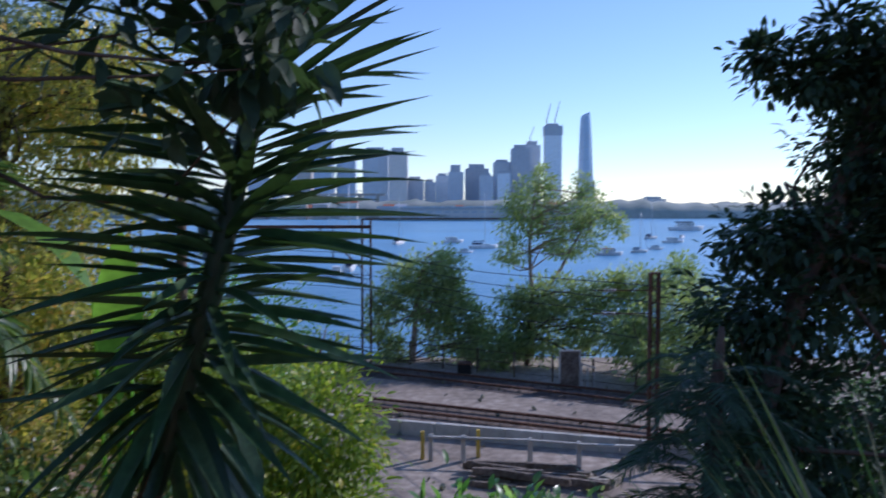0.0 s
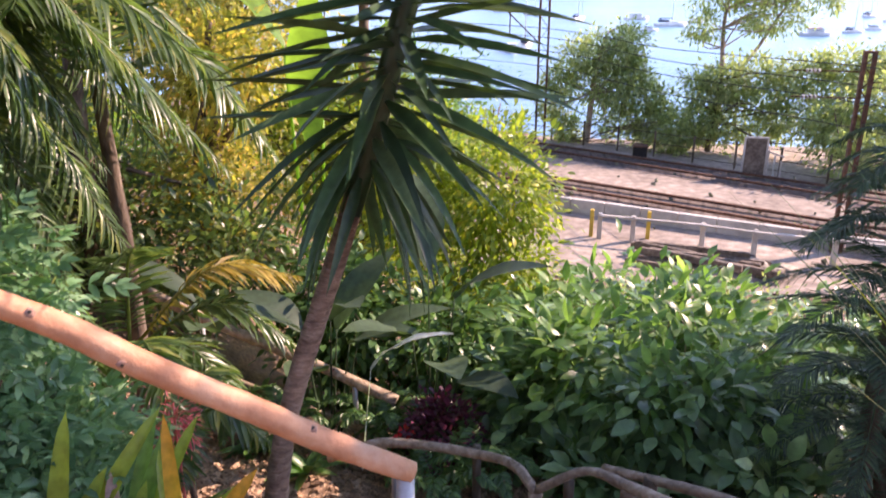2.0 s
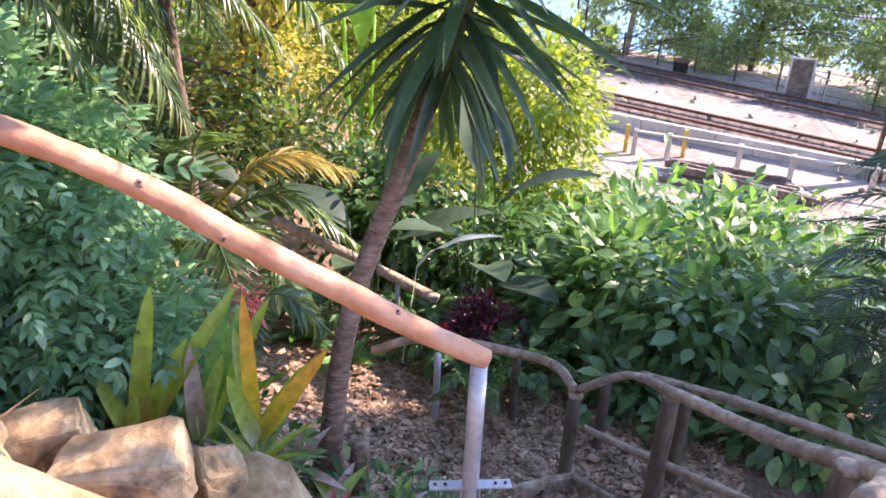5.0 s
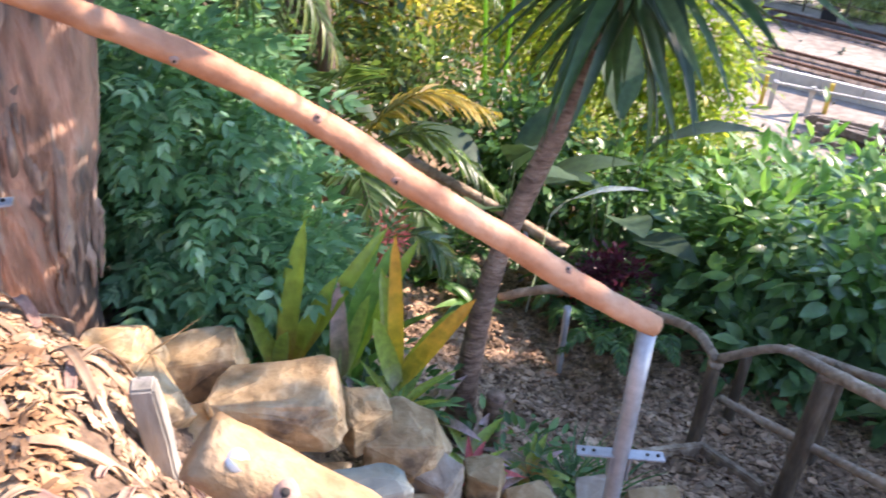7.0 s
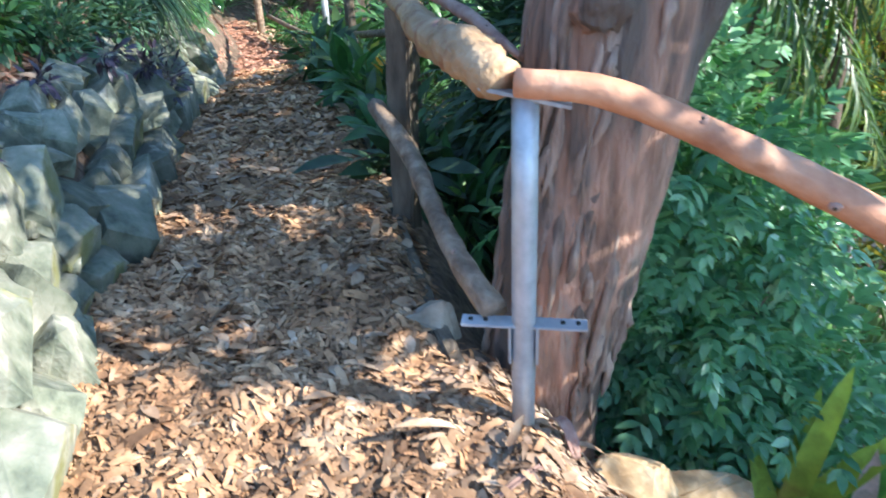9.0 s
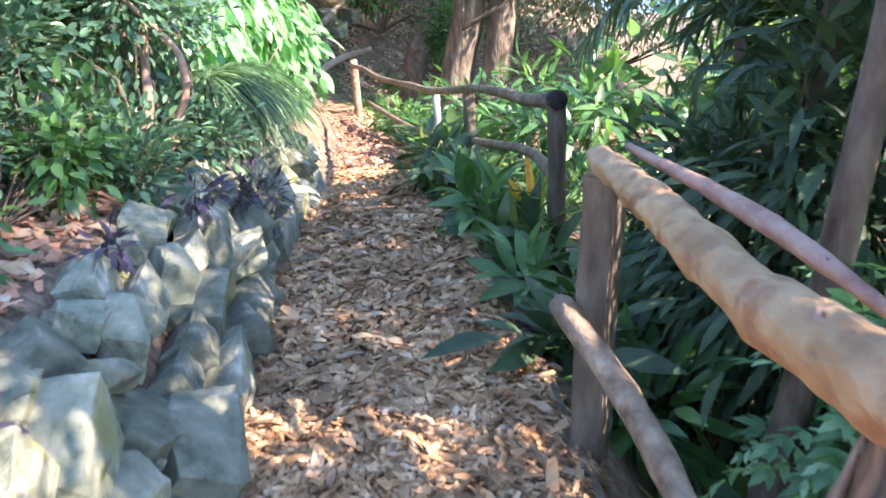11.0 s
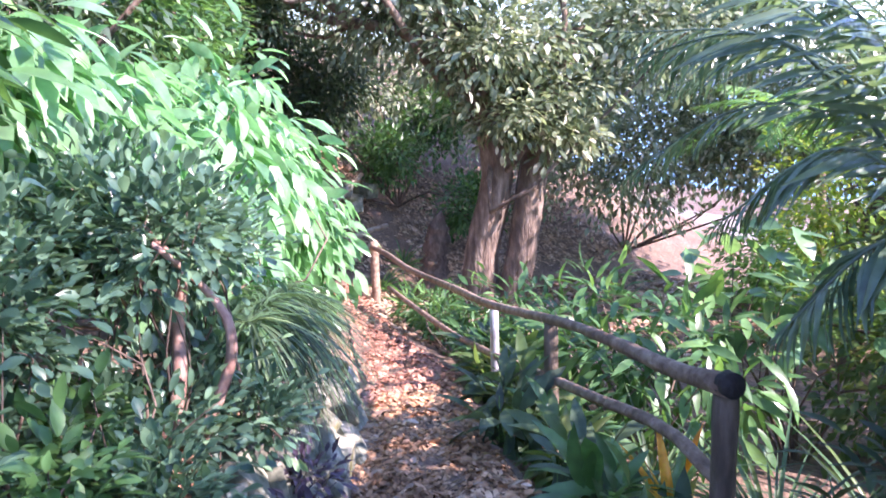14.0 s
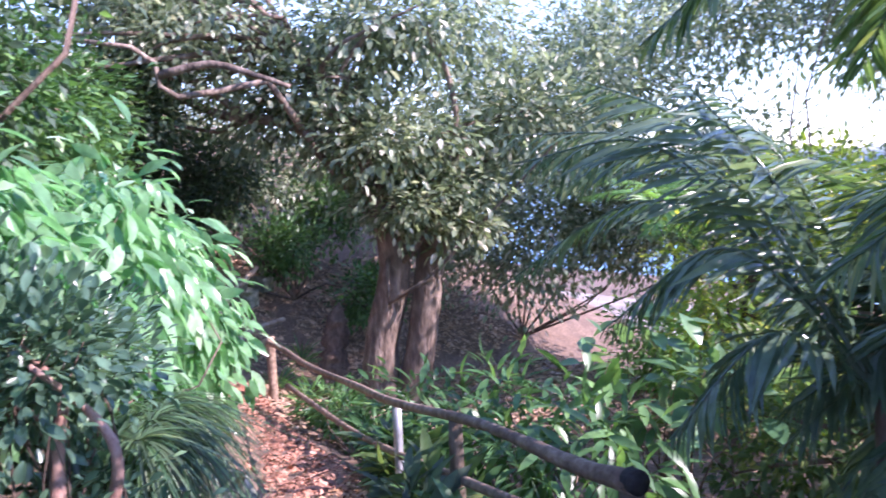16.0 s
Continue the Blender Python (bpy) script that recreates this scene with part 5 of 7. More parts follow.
part("foliage", mesh_of("foliage", *scatter(LANCE, pp, ww, 0.19, None, 1.9, 6), L_FRESH), L_FRESH, tp)
part("branchwork", mesh_of("branchwork", *twigs(cc, (0.5, 6.3, -2.8), 40, 0.01, 4), M_PALETRUNK), M_PALETRUNK, tp)
shrub("hedge", (-0.3, 10.6, -4.8), [((-1.6, 10.2, -3.1), (1.0, 0.9, 0.7)), ((0.1, 11.0, -3.5), (1.2, 0.9, 0.6)), ((2.0, 11.4, -3.7), (1.3, 0.9, 0.6)), ((4.2, 10.6, -3.5), (1.3, 1.0, 0.7))], 9000, DIAMOND, 0.1, L_TREE, "sunlit yellow-green shrubs at the foot of the bank", 131)
shrub("shrub", (-1.6, 8.1, -3.6), [((-1.25, 8.0, -0.75), (0.65, 0.6, 0.75)), ((-1.3, 8.1, -1.75), (0.75, 0.65, 0.8)), ((-1.6, 8.2, -2.5), (0.9, 0.7, 0.7)), ((-2.3, 8.3, -0.9), (0.8, 0.6, 0.9))], 11000, OVAL, 0.1, L_LIME, "rounded bush with sunlit yellow-green leaves", 132, stems=24)
rosette("grass_tuft", (2.4, 3.4, float(ground_z(2.4, 3.4))), 70, 2.9, 0.03, [L_GRASS, L_DRYGRASS], "tall grassy tuft with some dry blades", 133, (1.15, 1.5), 0.3, "grass tuft", steps=7)
rosette("grass_tuft", (2.25, 3.15, float(ground_z(2.25, 3.15))), 60, 2.8, 0.026, [L_GRASS, L_DRYGRASS, L_LIME], "tall grassy tuft with some dry blades", 134, (1.15, 1.5), 0.3, "grass tuft", steps=7)

# ---------------------------------------------------------------- dark tree beside the view
tree("tree", [(2.05, 5.6, -3.2), (2.2, 5.7, -1.8), (2.6, 6.1, 0.0), (3.5, 6.4, 2.2), (4.2, 6.5, 4.0)], [0.12, 0.1, 0.09, 0.07, 0.04],
     [((2.62, 6.4, 2.8), (0.26, 0.28, 0.13)), ((3.0, 6.4, 2.62), (0.42, 0.4, 0.22)), ((3.5, 6.45, 2.72), (0.55, 0.5, 0.38)), ((3.25, 6.4, 3.02), (0.24, 0.28, 0.13)), ((4.3, 6.4, 2.7), (0.9, 0.8, 0.7)),
      ((3.5, 6.4, 2.0), (0.48, 0.5, 0.34)), ((2.72, 6.4, 1.36), (0.46, 0.5, 0.3)), ((3.4, 6.4, 1.25), (0.85, 0.7, 0.5)), ((2.75, 6.4, 0.65), (0.7, 0.6, 0.5)), ((2.65, 6.3, -0.1), (0.78, 0.7, 0.6)), ((3.4, 6.2, -1.2), (1.2, 0.9, 0.9)),
      ((4.3, 6.4, 1.4), (1.1, 1.0, 1.2)), ((4.5, 6.5, 4.0), (1.2, 1.1, 0.9)), ((5.2, 6.0, 2.5), (1.2, 1.2, 1.6)), ((4.6, 7.8, 0.9), (0.9, 0.8, 1.0)), ((5.0, 8.0, 2.6), (1.0, 0.9, 1.3)), ((4.9, 7.4, -0.6), (1.1, 0.8, 0.8))], 60000, OVAL, 0.105, L_DARK, M_BARK,
     "dark dense tree with small oval leaves beside the view", 141, limbs=46, limb_r=0.025, clump=12, shell=0.1)
fe = thing("feathery_tree", (1.9, 5.5, -3.1), "dark feathery conifer with drooping layered sprays", "tree")
tube_part("trunk", [(1.9, 5.25, -3.0), (1.85, 5.3, -1.5), (1.95, 5.4, 0.2), (2.0, 5.45, 0.7)], [0.09, 0.07, 0.05, 0.02], M_BARK, fe, "", 10, 12, 0.05)
gf_ = np.random.default_rng(19)
for i in range(84):
    z = -2.2 + 2.7 * i / 84
    a = i * 2.4 + gf_.uniform(-0.3, 0.3)
    L = np.interp(z, [-2, -0.9, 0.9], [1.15, 0.95, 0.55]) * gf_.uniform(0.8, 1.15)
    c = np.array([1.87, 5.32, z])
    part("spray", mesh_of("spray", *frond_np(c, c + (math.cos(a) * L, math.sin(a) * L, -0.15 + 0.1 * gf_.normal()), 0.12, 44, 0.2, 0.015, 200 + i, droop=0.2, r=0.008), L_FEATHER), L_FEATHER, fe)

# ---------------------------------------------------------------- sunlit wood behind the palms
wood = [("tree", [(-5.0, 6.2, -2.4), (-5.0, 6.2, 0), (-4.8, 6.2, 2)], [((-4.9, 6.3, -0.9), (1.1, 0.8, 0.9)), ((-6.0, 6.0, -0.3), (1.2, 0.9, 1.1)), ((-3.6, 6.5, -1.2), (0.8, 0.7, 0.7))], L_PALM, 0.12, 8000),
        ("tree", [(-5.6, 9.2, -3.5), (-5.4, 9.1, 0.5), (-5.0, 9.0, 3.5)], [((-5.0, 9.0, 1.2), (1.6, 1.0, 1.3)), ((-4.0, 9.2, 2.8), (1.3, 1.0, 1.1)), ((-5.2, 9.0, 2.9), (0.9, 0.8, 0.8))], L_GOLD, 0.09, 18000),
        ("tree", [(-8.2, 8.6, -3.0), (-8.0, 8.6, 0), (-7.4, 8.4, 1.6)], [((-7.6, 8.5, 0.2), (1.5, 1.1, 1.2)), ((-7.2, 8.5, 1.4), (0.8, 0.7, 0.6))], L_LIME, 0.1, 9000),
        ("tree", [(-3.6, 10.2, -4.0), (-3.5, 10.1, -1), (-3.4, 10, 2)], [((-3.4, 10.0, -0.6), (1.1, 0.9, 1.2)), ((-3.2, 10.2, -2.2), (1.2, 0.9, 1.0)), ((-4.6, 9.9, -1.0), (1.4, 0.9, 1.4))], L_LIME, 0.1, 16000),
        ("tree", [(-4.4, 7.2, -3.2), (-4.3, 7.3, -1.0), (-4.2, 7.4, 1.0)], [((-4.2, 7.4, 0.6), (1.0, 0.8, 0.6)), ((-4.4, 7.3, -0.6), (0.9, 0.7, 0.8))], L_GOLD, 0.1, 7000)]
for i, (nm, line, blobs, lf, size, n) in enumerate(wood):
    tree(nm, line, [0.13, 0.1, 0.05], blobs, n, DIAMOND, size, lf, M_BARK, ("rust and olive-leaved tree in full sun" if lf is L_GOLD else "sunlit tree with light green leaves"), 151 + i, 24, 0.03, shell=0.3)
# overhanging bough in front of the palm crown
ov = thing("overhanging_bough", (-2.75, 2.0, 2.6), "dark leafy bough hanging over the view", "bough")
me, cen = crown_mesh("foliage", [((-0.95, 2.42, 2.1), (0.32, 0.2, 0.22)), ((-0.68, 2.5, 2.22), (0.24, 0.2, 0.16)), ((-1.2, 2.6, 2.75), (0.9, 0.4, 0.3)), ((-0.9, 2.45, 1.85), (0.16, 0.12, 0.12)), ((-0.6, 2.42, 2.05), (0.22, 0.15, 0.2)), ((-0.47, 2.45, 2.2), (0.16, 0.15, 0.12))], 780, OVAL, 0.125, L_DARK, 161, 8, 0.2, 0.4)
part("foliage", me, L_DARK, ov)
part("branchwork", mesh_of("branchwork", *twigs(cen, (-2.3, 1.85, 2.3), 30, 0.012, 162), M_BARK), M_BARK, ov)["kind"] = "stuff"

# ---------------------------------------------------------------- plants on the downhill side of the path
gp = np.random.default_rng(23)
for i in range(17):
    x = -3.95 - i * 0.31
    y = float(np.interp(x, PATH_X, PATH_R)) + gp.uniform(0.18, 0.6)
    z = float(ground_z(x, y)) - 0.02
    h = gp.uniform(0.12, 0.26)
    shrub("ginger_clump", (x, y, z), [((x, y, z + h), (0.26, 0.22, h * 0.9))], 75, LANCE, 0.26, [L_MID, L_DARK, L_PALM][i % 3], "clump of arching long green leaves by the path", 171 + i, 0.007, 14, L_MID, "ground plant", 5, 0.1, 0.15, 1.5, "green clumps along the path")
for i, (x, y, s) in enumerate(((-3.5, 1.95, 0.55), (-4.2, 2.3, 0.7), (-4.5, 2.8, 0.8), (-3.9, 2.9, 0.8), (-4.9, 3.2, 0.8), (-5.6, 3.6, 0.8), (-4.6, 3.7, 0.9), (-6.4, 3.6, 0.7), (-5.4, 4.4, 0.9))):
    rosette("grass_clump", (x, y, float(ground_z(x, y)) - 0.02), 48, s, 0.03, [L_GRASS, L_PALM, L_DARK], "dark clump of long arching strap leaves", 195 + i, (0.5, 1.45), 0.75, "strap-leaved plant", "strap-leaved clumps below the path", steps=6)
rosette("bromeliad", (-5.62, 2.86, -0.2), 9, 0.42, 0.05, [L_ORANGE, L_BROM_Y, L_BIG], "plant with orange and yellow leaves", 206, (0.9, 1.4), 0.15)
shrub("shrub", (-6.9, 4.2, -1.2), [((-6.8, 4.3, -0.25), (0.8, 0.6, 0.55)), ((-8.2, 4.9, -0.5), (0.9, 0.7, 0.6)), ((-9.6, 5.3, -0.8), (0.9, 0.6, 0.55))], 1500, LANCE, 0.22, L_MID, "leafy shrubs with long leaves behind the rail", 207, droop=0.3, width=1.4, stems=30)
shrub("shrub", (-9.6, 4.5, -1.2), [((-9.2, 4.5, -0.82), (0.8, 0.3, 0.24)), ((-10.6, 5.0, -1.05), (0.8, 0.3, 0.24)), ((-12, 5.45, -1.15), (0.9, 0.35, 0.28))], 1900, LANCE, 0.16, L_MID, "low green plants along the far rail", 208, droop=0.2, width=1.2)
# young plant with large heart-like leaves in front of the bank
shrub("shrub", (-6.6, 5.3, -1.2), [((-6.9, 5.0, 0.3), (0.5, 0.4, 0.4)), ((-7.2, 5.4, 0.55), (0.5, 0.4, 0.35)), ((-6.4, 5.3, 0.1), (0.5, 0.4, 0.35))], 90, OVAL, 0.24, L_BIG, "tall thin shrub with large green leaves", 209, clump=5, stems=20, width=1.25)

# palms beyond the corner
palm("palm", (-4.6, 3.3, -0.9), (-4.55, 3.2, 0.95), [(-1.55, -0.2, 0.87, 0.45), (-0.85, -0.45, 0.2, 0.42), (-1.3, -0.06, 1.25, 0.3), (-0.54, -0.37, 1.14, 0.15), (-0.45, -0.6, -0.1, 0.3), (0.4, 0.9, 0.5, 0.4), (0.9, -0.1, 0.4, 0.4)],
     "feather palm with long arching dark green fronds", 211, 0.04, 0.34, mat=L_GLOSSY, width=0.036, n=36, droop=0.8)
palm("palm", (-5.0, 4.6, -1.2), (-5.05, 4.35, 1.05), [(-1.64, -0.85, 0.95, 0.35), (-1.85, -0.8, 0.0, 0.55), (-0.6, -0.4, 1.1, 0.15), (-1.2, 0.4, 0.9, 0.4), (0.6, -1.1, 0.4, 0.4), (1.1, -0.3, 0.6, 0.4), (0.2, 1.2, 0.6, 0.4), (-1.9, -0.2, 0.6, 0.5)],
     "feather palm with arching fronds behind the corner", 214, 0.07, 0.36, mat=L_GLOSSY, width=0.034, n=36, droop=0.7)
palm("palm", (-9.2, 9.6, -2.4), (-9.1, 9.4, 0.7), [(-1.6, -0.5, 0.7, 0.4), (-1.4, -1.1, 0.1, 0.5), (0.3, -1.6, 0.3, 0.5), (1.4, -0.6, 0.5, 0.5), (-1.2, 0.9, 0.6, 0.5), (-0.6, -1.2, 1.0, 0.3), (1.0, 0.9, 0.6, 0.5), (0.7, -1.4, 0.9, 0.4)],
     "feather palm in the sun beyond the rail", 212, 0.08, 0.42, mat=L_FRESH)
palm("palm", (-4.2, 4.0, -1.2), (-4.25, 3.85, 0.75), [(-0.55, -0.85, 0.15, 0.3), (-0.75, -0.55, -0.15, 0.35), (-0.3, -1.0, -0.3, 0.35), (-0.9, -0.3, 0.4, 0.3), (-0.2, -0.9, 0.5, 0.2), (-0.65, -0.75, -0.6, 0.35), (0.5, -0.8, 0.2, 0.3), (0.8, -0.2, 0.4, 0.3), (0.0, 0.9, 0.4, 0.3), (-0.5, -0.6, 0.7, 0.1), (-1.0, -0.6, 0.1, 0.35)],
     "glossy feather palm with narrow drooping leaflets", 213, 0.05, 0.34, mat=L_GLOSSY, width=0.035, n=44, droop=0.6)


# ---------------------------------------------------------------- bed above the wall
sh = thing("jade_shrub", (-6.0, 0.75, 0.4), "rounded shrub with thick reddish branches and fleshy dark leaves", "shrub")
JB = [((-6.4, 0.95, 1.25), (0.45, 0.35, 0.24)), ((-6.2, 0.35, 1.15), (0.5, 0.4, 0.34)), ((-6.85, 1.25, 1.1), (0.35, 0.3, 0.25)), ((-6.0, 0.2, 0.75), (0.35, 0.3, 0.26)), ((-6.8, 0.8, 1.3), (0.45, 0.35, 0.26)), ((-6.2, 0.8, 0.6), (0.5, 0.3, 0.2)), ((-5.75, -0.1, 0.85), (0.5, 0.3, 0.4)), ((-6.7, 1.2, 0.62), (0.35, 0.25, 0.2)), ((-5.45, 0.1, 0.95), (0.42, 0.25, 0.26)), ((-4.85, -0.25, 0.95), (0.45, 0.25, 0.3)), ((-5.75, 0.75, 0.55), (0.32, 0.2, 0.15)), ((-6.3, 1.25, 0.5), (0.25, 0.15, 0.13))]
me, cen = crown_mesh("foliage", JB, 15000, ROUND, 0.062, L_BLUE, 221, 10, 0.4, -0.25, 0.85)
part("foliage", me, L_BLUE, sh)
for a, b in (([(-6.2, 0.85, 0.45), (-6.2, 0.95, 0.68), (-6.32, 1.0, 0.9), (-6.3, 1.02, 1.1), (-6.5, 0.95, 1.25)], [0.03, 0.026, 0.019, 0.01]), ([(-6.22, 1.0, 0.45), (-6.22, 1.14, 0.72), (-6.16, 1.14, 0.92), (-6.25, 1.08, 1.05), (-6.1, 0.9, 1.25)], [0.025, 0.021, 0.016, 0.009]), ([(-6.3, 1.0, 0.98), (-6.42, 0.88, 1.1), (-6.6, 0.85, 1.2)], [0.016, 0.012, 0.008])):
    tube_part("branch", a, b, M_REDTWIG, sh, "", 9, 16, 0.08)
part("branchwork", mesh_of("branchwork", *twigs(cen, cen[::9] - np.array([0, 0, 0.12]), 160, 0.006, 222), M_BARK), M_BARK, sh)
for i, (x, y, z, s) in enumerate(((-7.4, 1.98, 0.05, 1.2), (-7.1, 1.84, 0.1, 1.15), (-6.8, 1.68, 0.12, 1.0), (-7.75, 2.14, 0.0, 1.2), (-8.3, 2.45, -0.25, 0.95), (-8.8, 2.7, -0.35, 0.8))):
    t = rosette("grass_tuft", (x - 0.06, y - 0.26, z + 0.58), 190, s * 0.44, 0.013, [L_GRASS, L_DARK], "drooping tussock of long narrow blue-green leaves", 231 + i, (-0.5, 0.6), 1.35, "grass tuft", "tussocks on the wall", steps=7)
shrub("shrub", (-8.6, 1.2, 0.3), [((-8.0, 1.0, 1.45), (0.7, 0.6, 0.65)), ((-8.9, 1.9, 1.35), (0.75, 0.6, 0.6)), ((-9.7, 2.5, 0.9), (0.7, 0.55, 0.65)), ((-7.5, 0.5, 1.65), (0.5, 0.5, 0.45)), ((-8.8, 1.7, 0.7), (0.8, 0.6, 0.5)), ((-10.2, 3.0, 0.3), (0.5, 0.4, 0.6))], 5800, LANCE, 0.215, L_SUNNY,
      "large sunlit shrub with long drooping bright green leaves", 241, droop=1.5, width=1.95, stems=40, clump=9, shell=0.4)
shrub("shrub", (-6.4, -0.6, 0.8), [((-5.8, -0.5, 1.7), (0.8, 0.6, 0.7)), ((-6.8, -0.2, 1.9), (0.8, 0.7, 0.7)), ((-4.8, -0.8, 1.5), (0.7, 0.5, 0.7)), ((-7.6, -0.1, 2.3), (0.9, 0.7, 0.8))], 5600, LANCE, 0.2, L_MID, "dense green shrub on the upper bed", 242, droop=0.5, width=1.5, stems=30)
for i, (x, y, z) in enumerate(((-5.9, 1.3, 0.22), (-6.25, 1.45, 0.15), (-5.3, 0.95, 0.45), (-4.75, 0.55, 0.5), (-3.9, 0.1, 0.5), (-6.5, 1.62, -0.02), (-3.3, -0.25, 0.4), (-6.0, 1.42, 0.02))):
    shrub("purple_plant", (x, y - 0.05, z - 0.02), [((x, y - 0.04, z + 0.05), (0.1, 0.09, 0.05))], 60, LANCE, 0.065, L_PURPLE, "trailing plant with purple leaves on the wall", 251 + i, 0.004, 8, L_PURPLE, "purple plant", 4, 0.1, -0.2, 1.7, "purple plants on the wall")
shrub("ground_cover", (-5.2, 0.2, 0.55), [((-5.0, 0.0, 0.62), (0.5, 0.2, 0.1)), ((-6.2, 0.5, 0.6), (0.5, 0.3, 0.12)), ((-5.55, 0.5, 0.72), (0.35, 0.2, 0.16))], 1200, OVAL, 0.08, L_MID, "low green plants at the top of the wall", 259, stems=24, stem=0.006, category="ground cover")

# ---------------------------------------------------------------- far end of the path
ft = tree("fig_tree", [(-13.9, 7.5, -2.3), (-13.9, 7.55, -1.0), (-13.6, 7.7, 0.6), (-13.9, 7.2, 2.5), (-14.6, 6.6, 4.0)], [0.36, 0.29, 0.27, 0.2, 0.12],
          [((-13.2, 7.2, 2.4), (1.7, 1.3, 0.8)), ((-13.0, 7.5, 1.35), (1.1, 0.8, 0.5)), ((-12.6, 8.3, 1.0), (0.7, 0.6, 0.45)), ((-14.8, 6.6, 3.2), (2.0, 1.5, 0.9)), ((-13.0, 8.4, 1.7), (1.3, 1.0, 0.7)), ((-15.6, 5.3, 4.2), (2.0, 1.5, 0.9)), ((-12.6, 9.6, 2.7), (2.0, 1.5, 1.0)), ((-13.6, 7.6, 4.2), (2.4, 2.0, 0.9)), ((-16.5, 4.0, 3.4), (1.5, 1.5, 0.9)), ((-17.0, 5.2, 5.2), (2.2, 2.0, 0.8))], 26000, OVAL, 0.17, L_GREYGREEN, M_FIGBARK,
          "old twin-trunked tree with grey-brown bark and small olive leaves", 261, 40, 0.06, shell=0.2, sides=16,
          more=(([(-13.75, 7.8, -2.3), (-13.45, 8.05, -1.0), (-13.2, 8.2, 0.7), (-12.8, 8.6, 2.4)], [0.3, 0.25, 0.24, 0.14]),
                ([(-13.7, 7.3, 2.2), (-14.6, 6.4, 2.75), (-15.4, 5.6, 2.95), (-16.4, 4.9, 3.6)], [0.11, 0.09, 0.08, 0.05]),
                ([(-15.0, 6.0, 2.85), (-15.6, 5.2, 3.5), (-16.4, 4.2, 3.6)], [0.07, 0.05, 0.03]),
                ([(-14.13, 7.22, 1.66), (-13.59, 6.13, 2.53), (-13.39, 5.52, 3.22), (-13.65, 4.55, 2.98), (-13.78, 4.15, 3.13), (-13.76, 4.02, 3.56), (-13.96, 3.31, 3.68)], [0.06, 0.05, 0.04, 0.03]),
                ([(-13.42, 8.02, 0.97), (-12.6, 8.24, 2.38), (-12.44, 7.98, 3.38), (-12.42, 7.52, 4.0)], [0.06, 0.05, 0.04, 0.03]),
                ([(-13.76, 4.15, 3.27), (-13.32, 4.68, 3.39), (-12.92, 5.12, 3.21), (-12.65, 5.46, 3.05)], [0.06, 0.05, 0.04, 0.03]),
                ([(-14.05, 7.16, 1.66), (-13.73, 6.7, 2.46), (-13.36, 6.72, 3.43), (-12.67, 7.0, 4.07)], [0.06, 0.05, 0.04, 0.03])))
st = thing("stump", (-14.6, 7.0, -1.7), "weathered dark broken stump", "stump")
tube_part("wood", [(-14.6, 7.0, -1.9), (-14.6, 7.05, -1.2), (-14.55, 7.1, -0.6), (-14.5, 7.15, -0.25)], [0.34, 0.22, 0.19, 0.03], M_BARK, st, "", 14, 22, 0.32)
for i, (x, y, z, s) in enumerate(((-17.0, 6.4, -0.5, 0.5), (-17.4, 6.8, -0.35, 0.55), (-16.8, 6.0, -0.55, 0.45), (-17.6, 7.3, -0.2, 0.5), (-17.2, 6.6, -0.1, 0.45))):
    ob = new("rock", stone_mesh("rock", (s * 1.2, s, s * 0.8), M_STONE, 270 + i))
    ob.matrix_basis = pose(x, y, z, 5, 8, 40 * i)
    tagged(ob, "dark grey block in the far terrace wall", "rock", "rocks in the far terrace")
for i, (a, b) in enumerate((((-15.6, 5.2, -0.75), (-17.6, 7.2, 0.15)), ((-15.0, 5.0, -1.0), (-16.2, 7.0, -0.7)))):
    log("fallen_branch", [a, ((a[0] + b[0]) / 2, (a[1] + b[1]) / 2, (a[2] + b[2]) / 2 + 0.12), b], [0.05, 0.06, 0.04], M_PALETRUNK, "pale branch rail on the far slope", 280 + i, 16, 0.12)
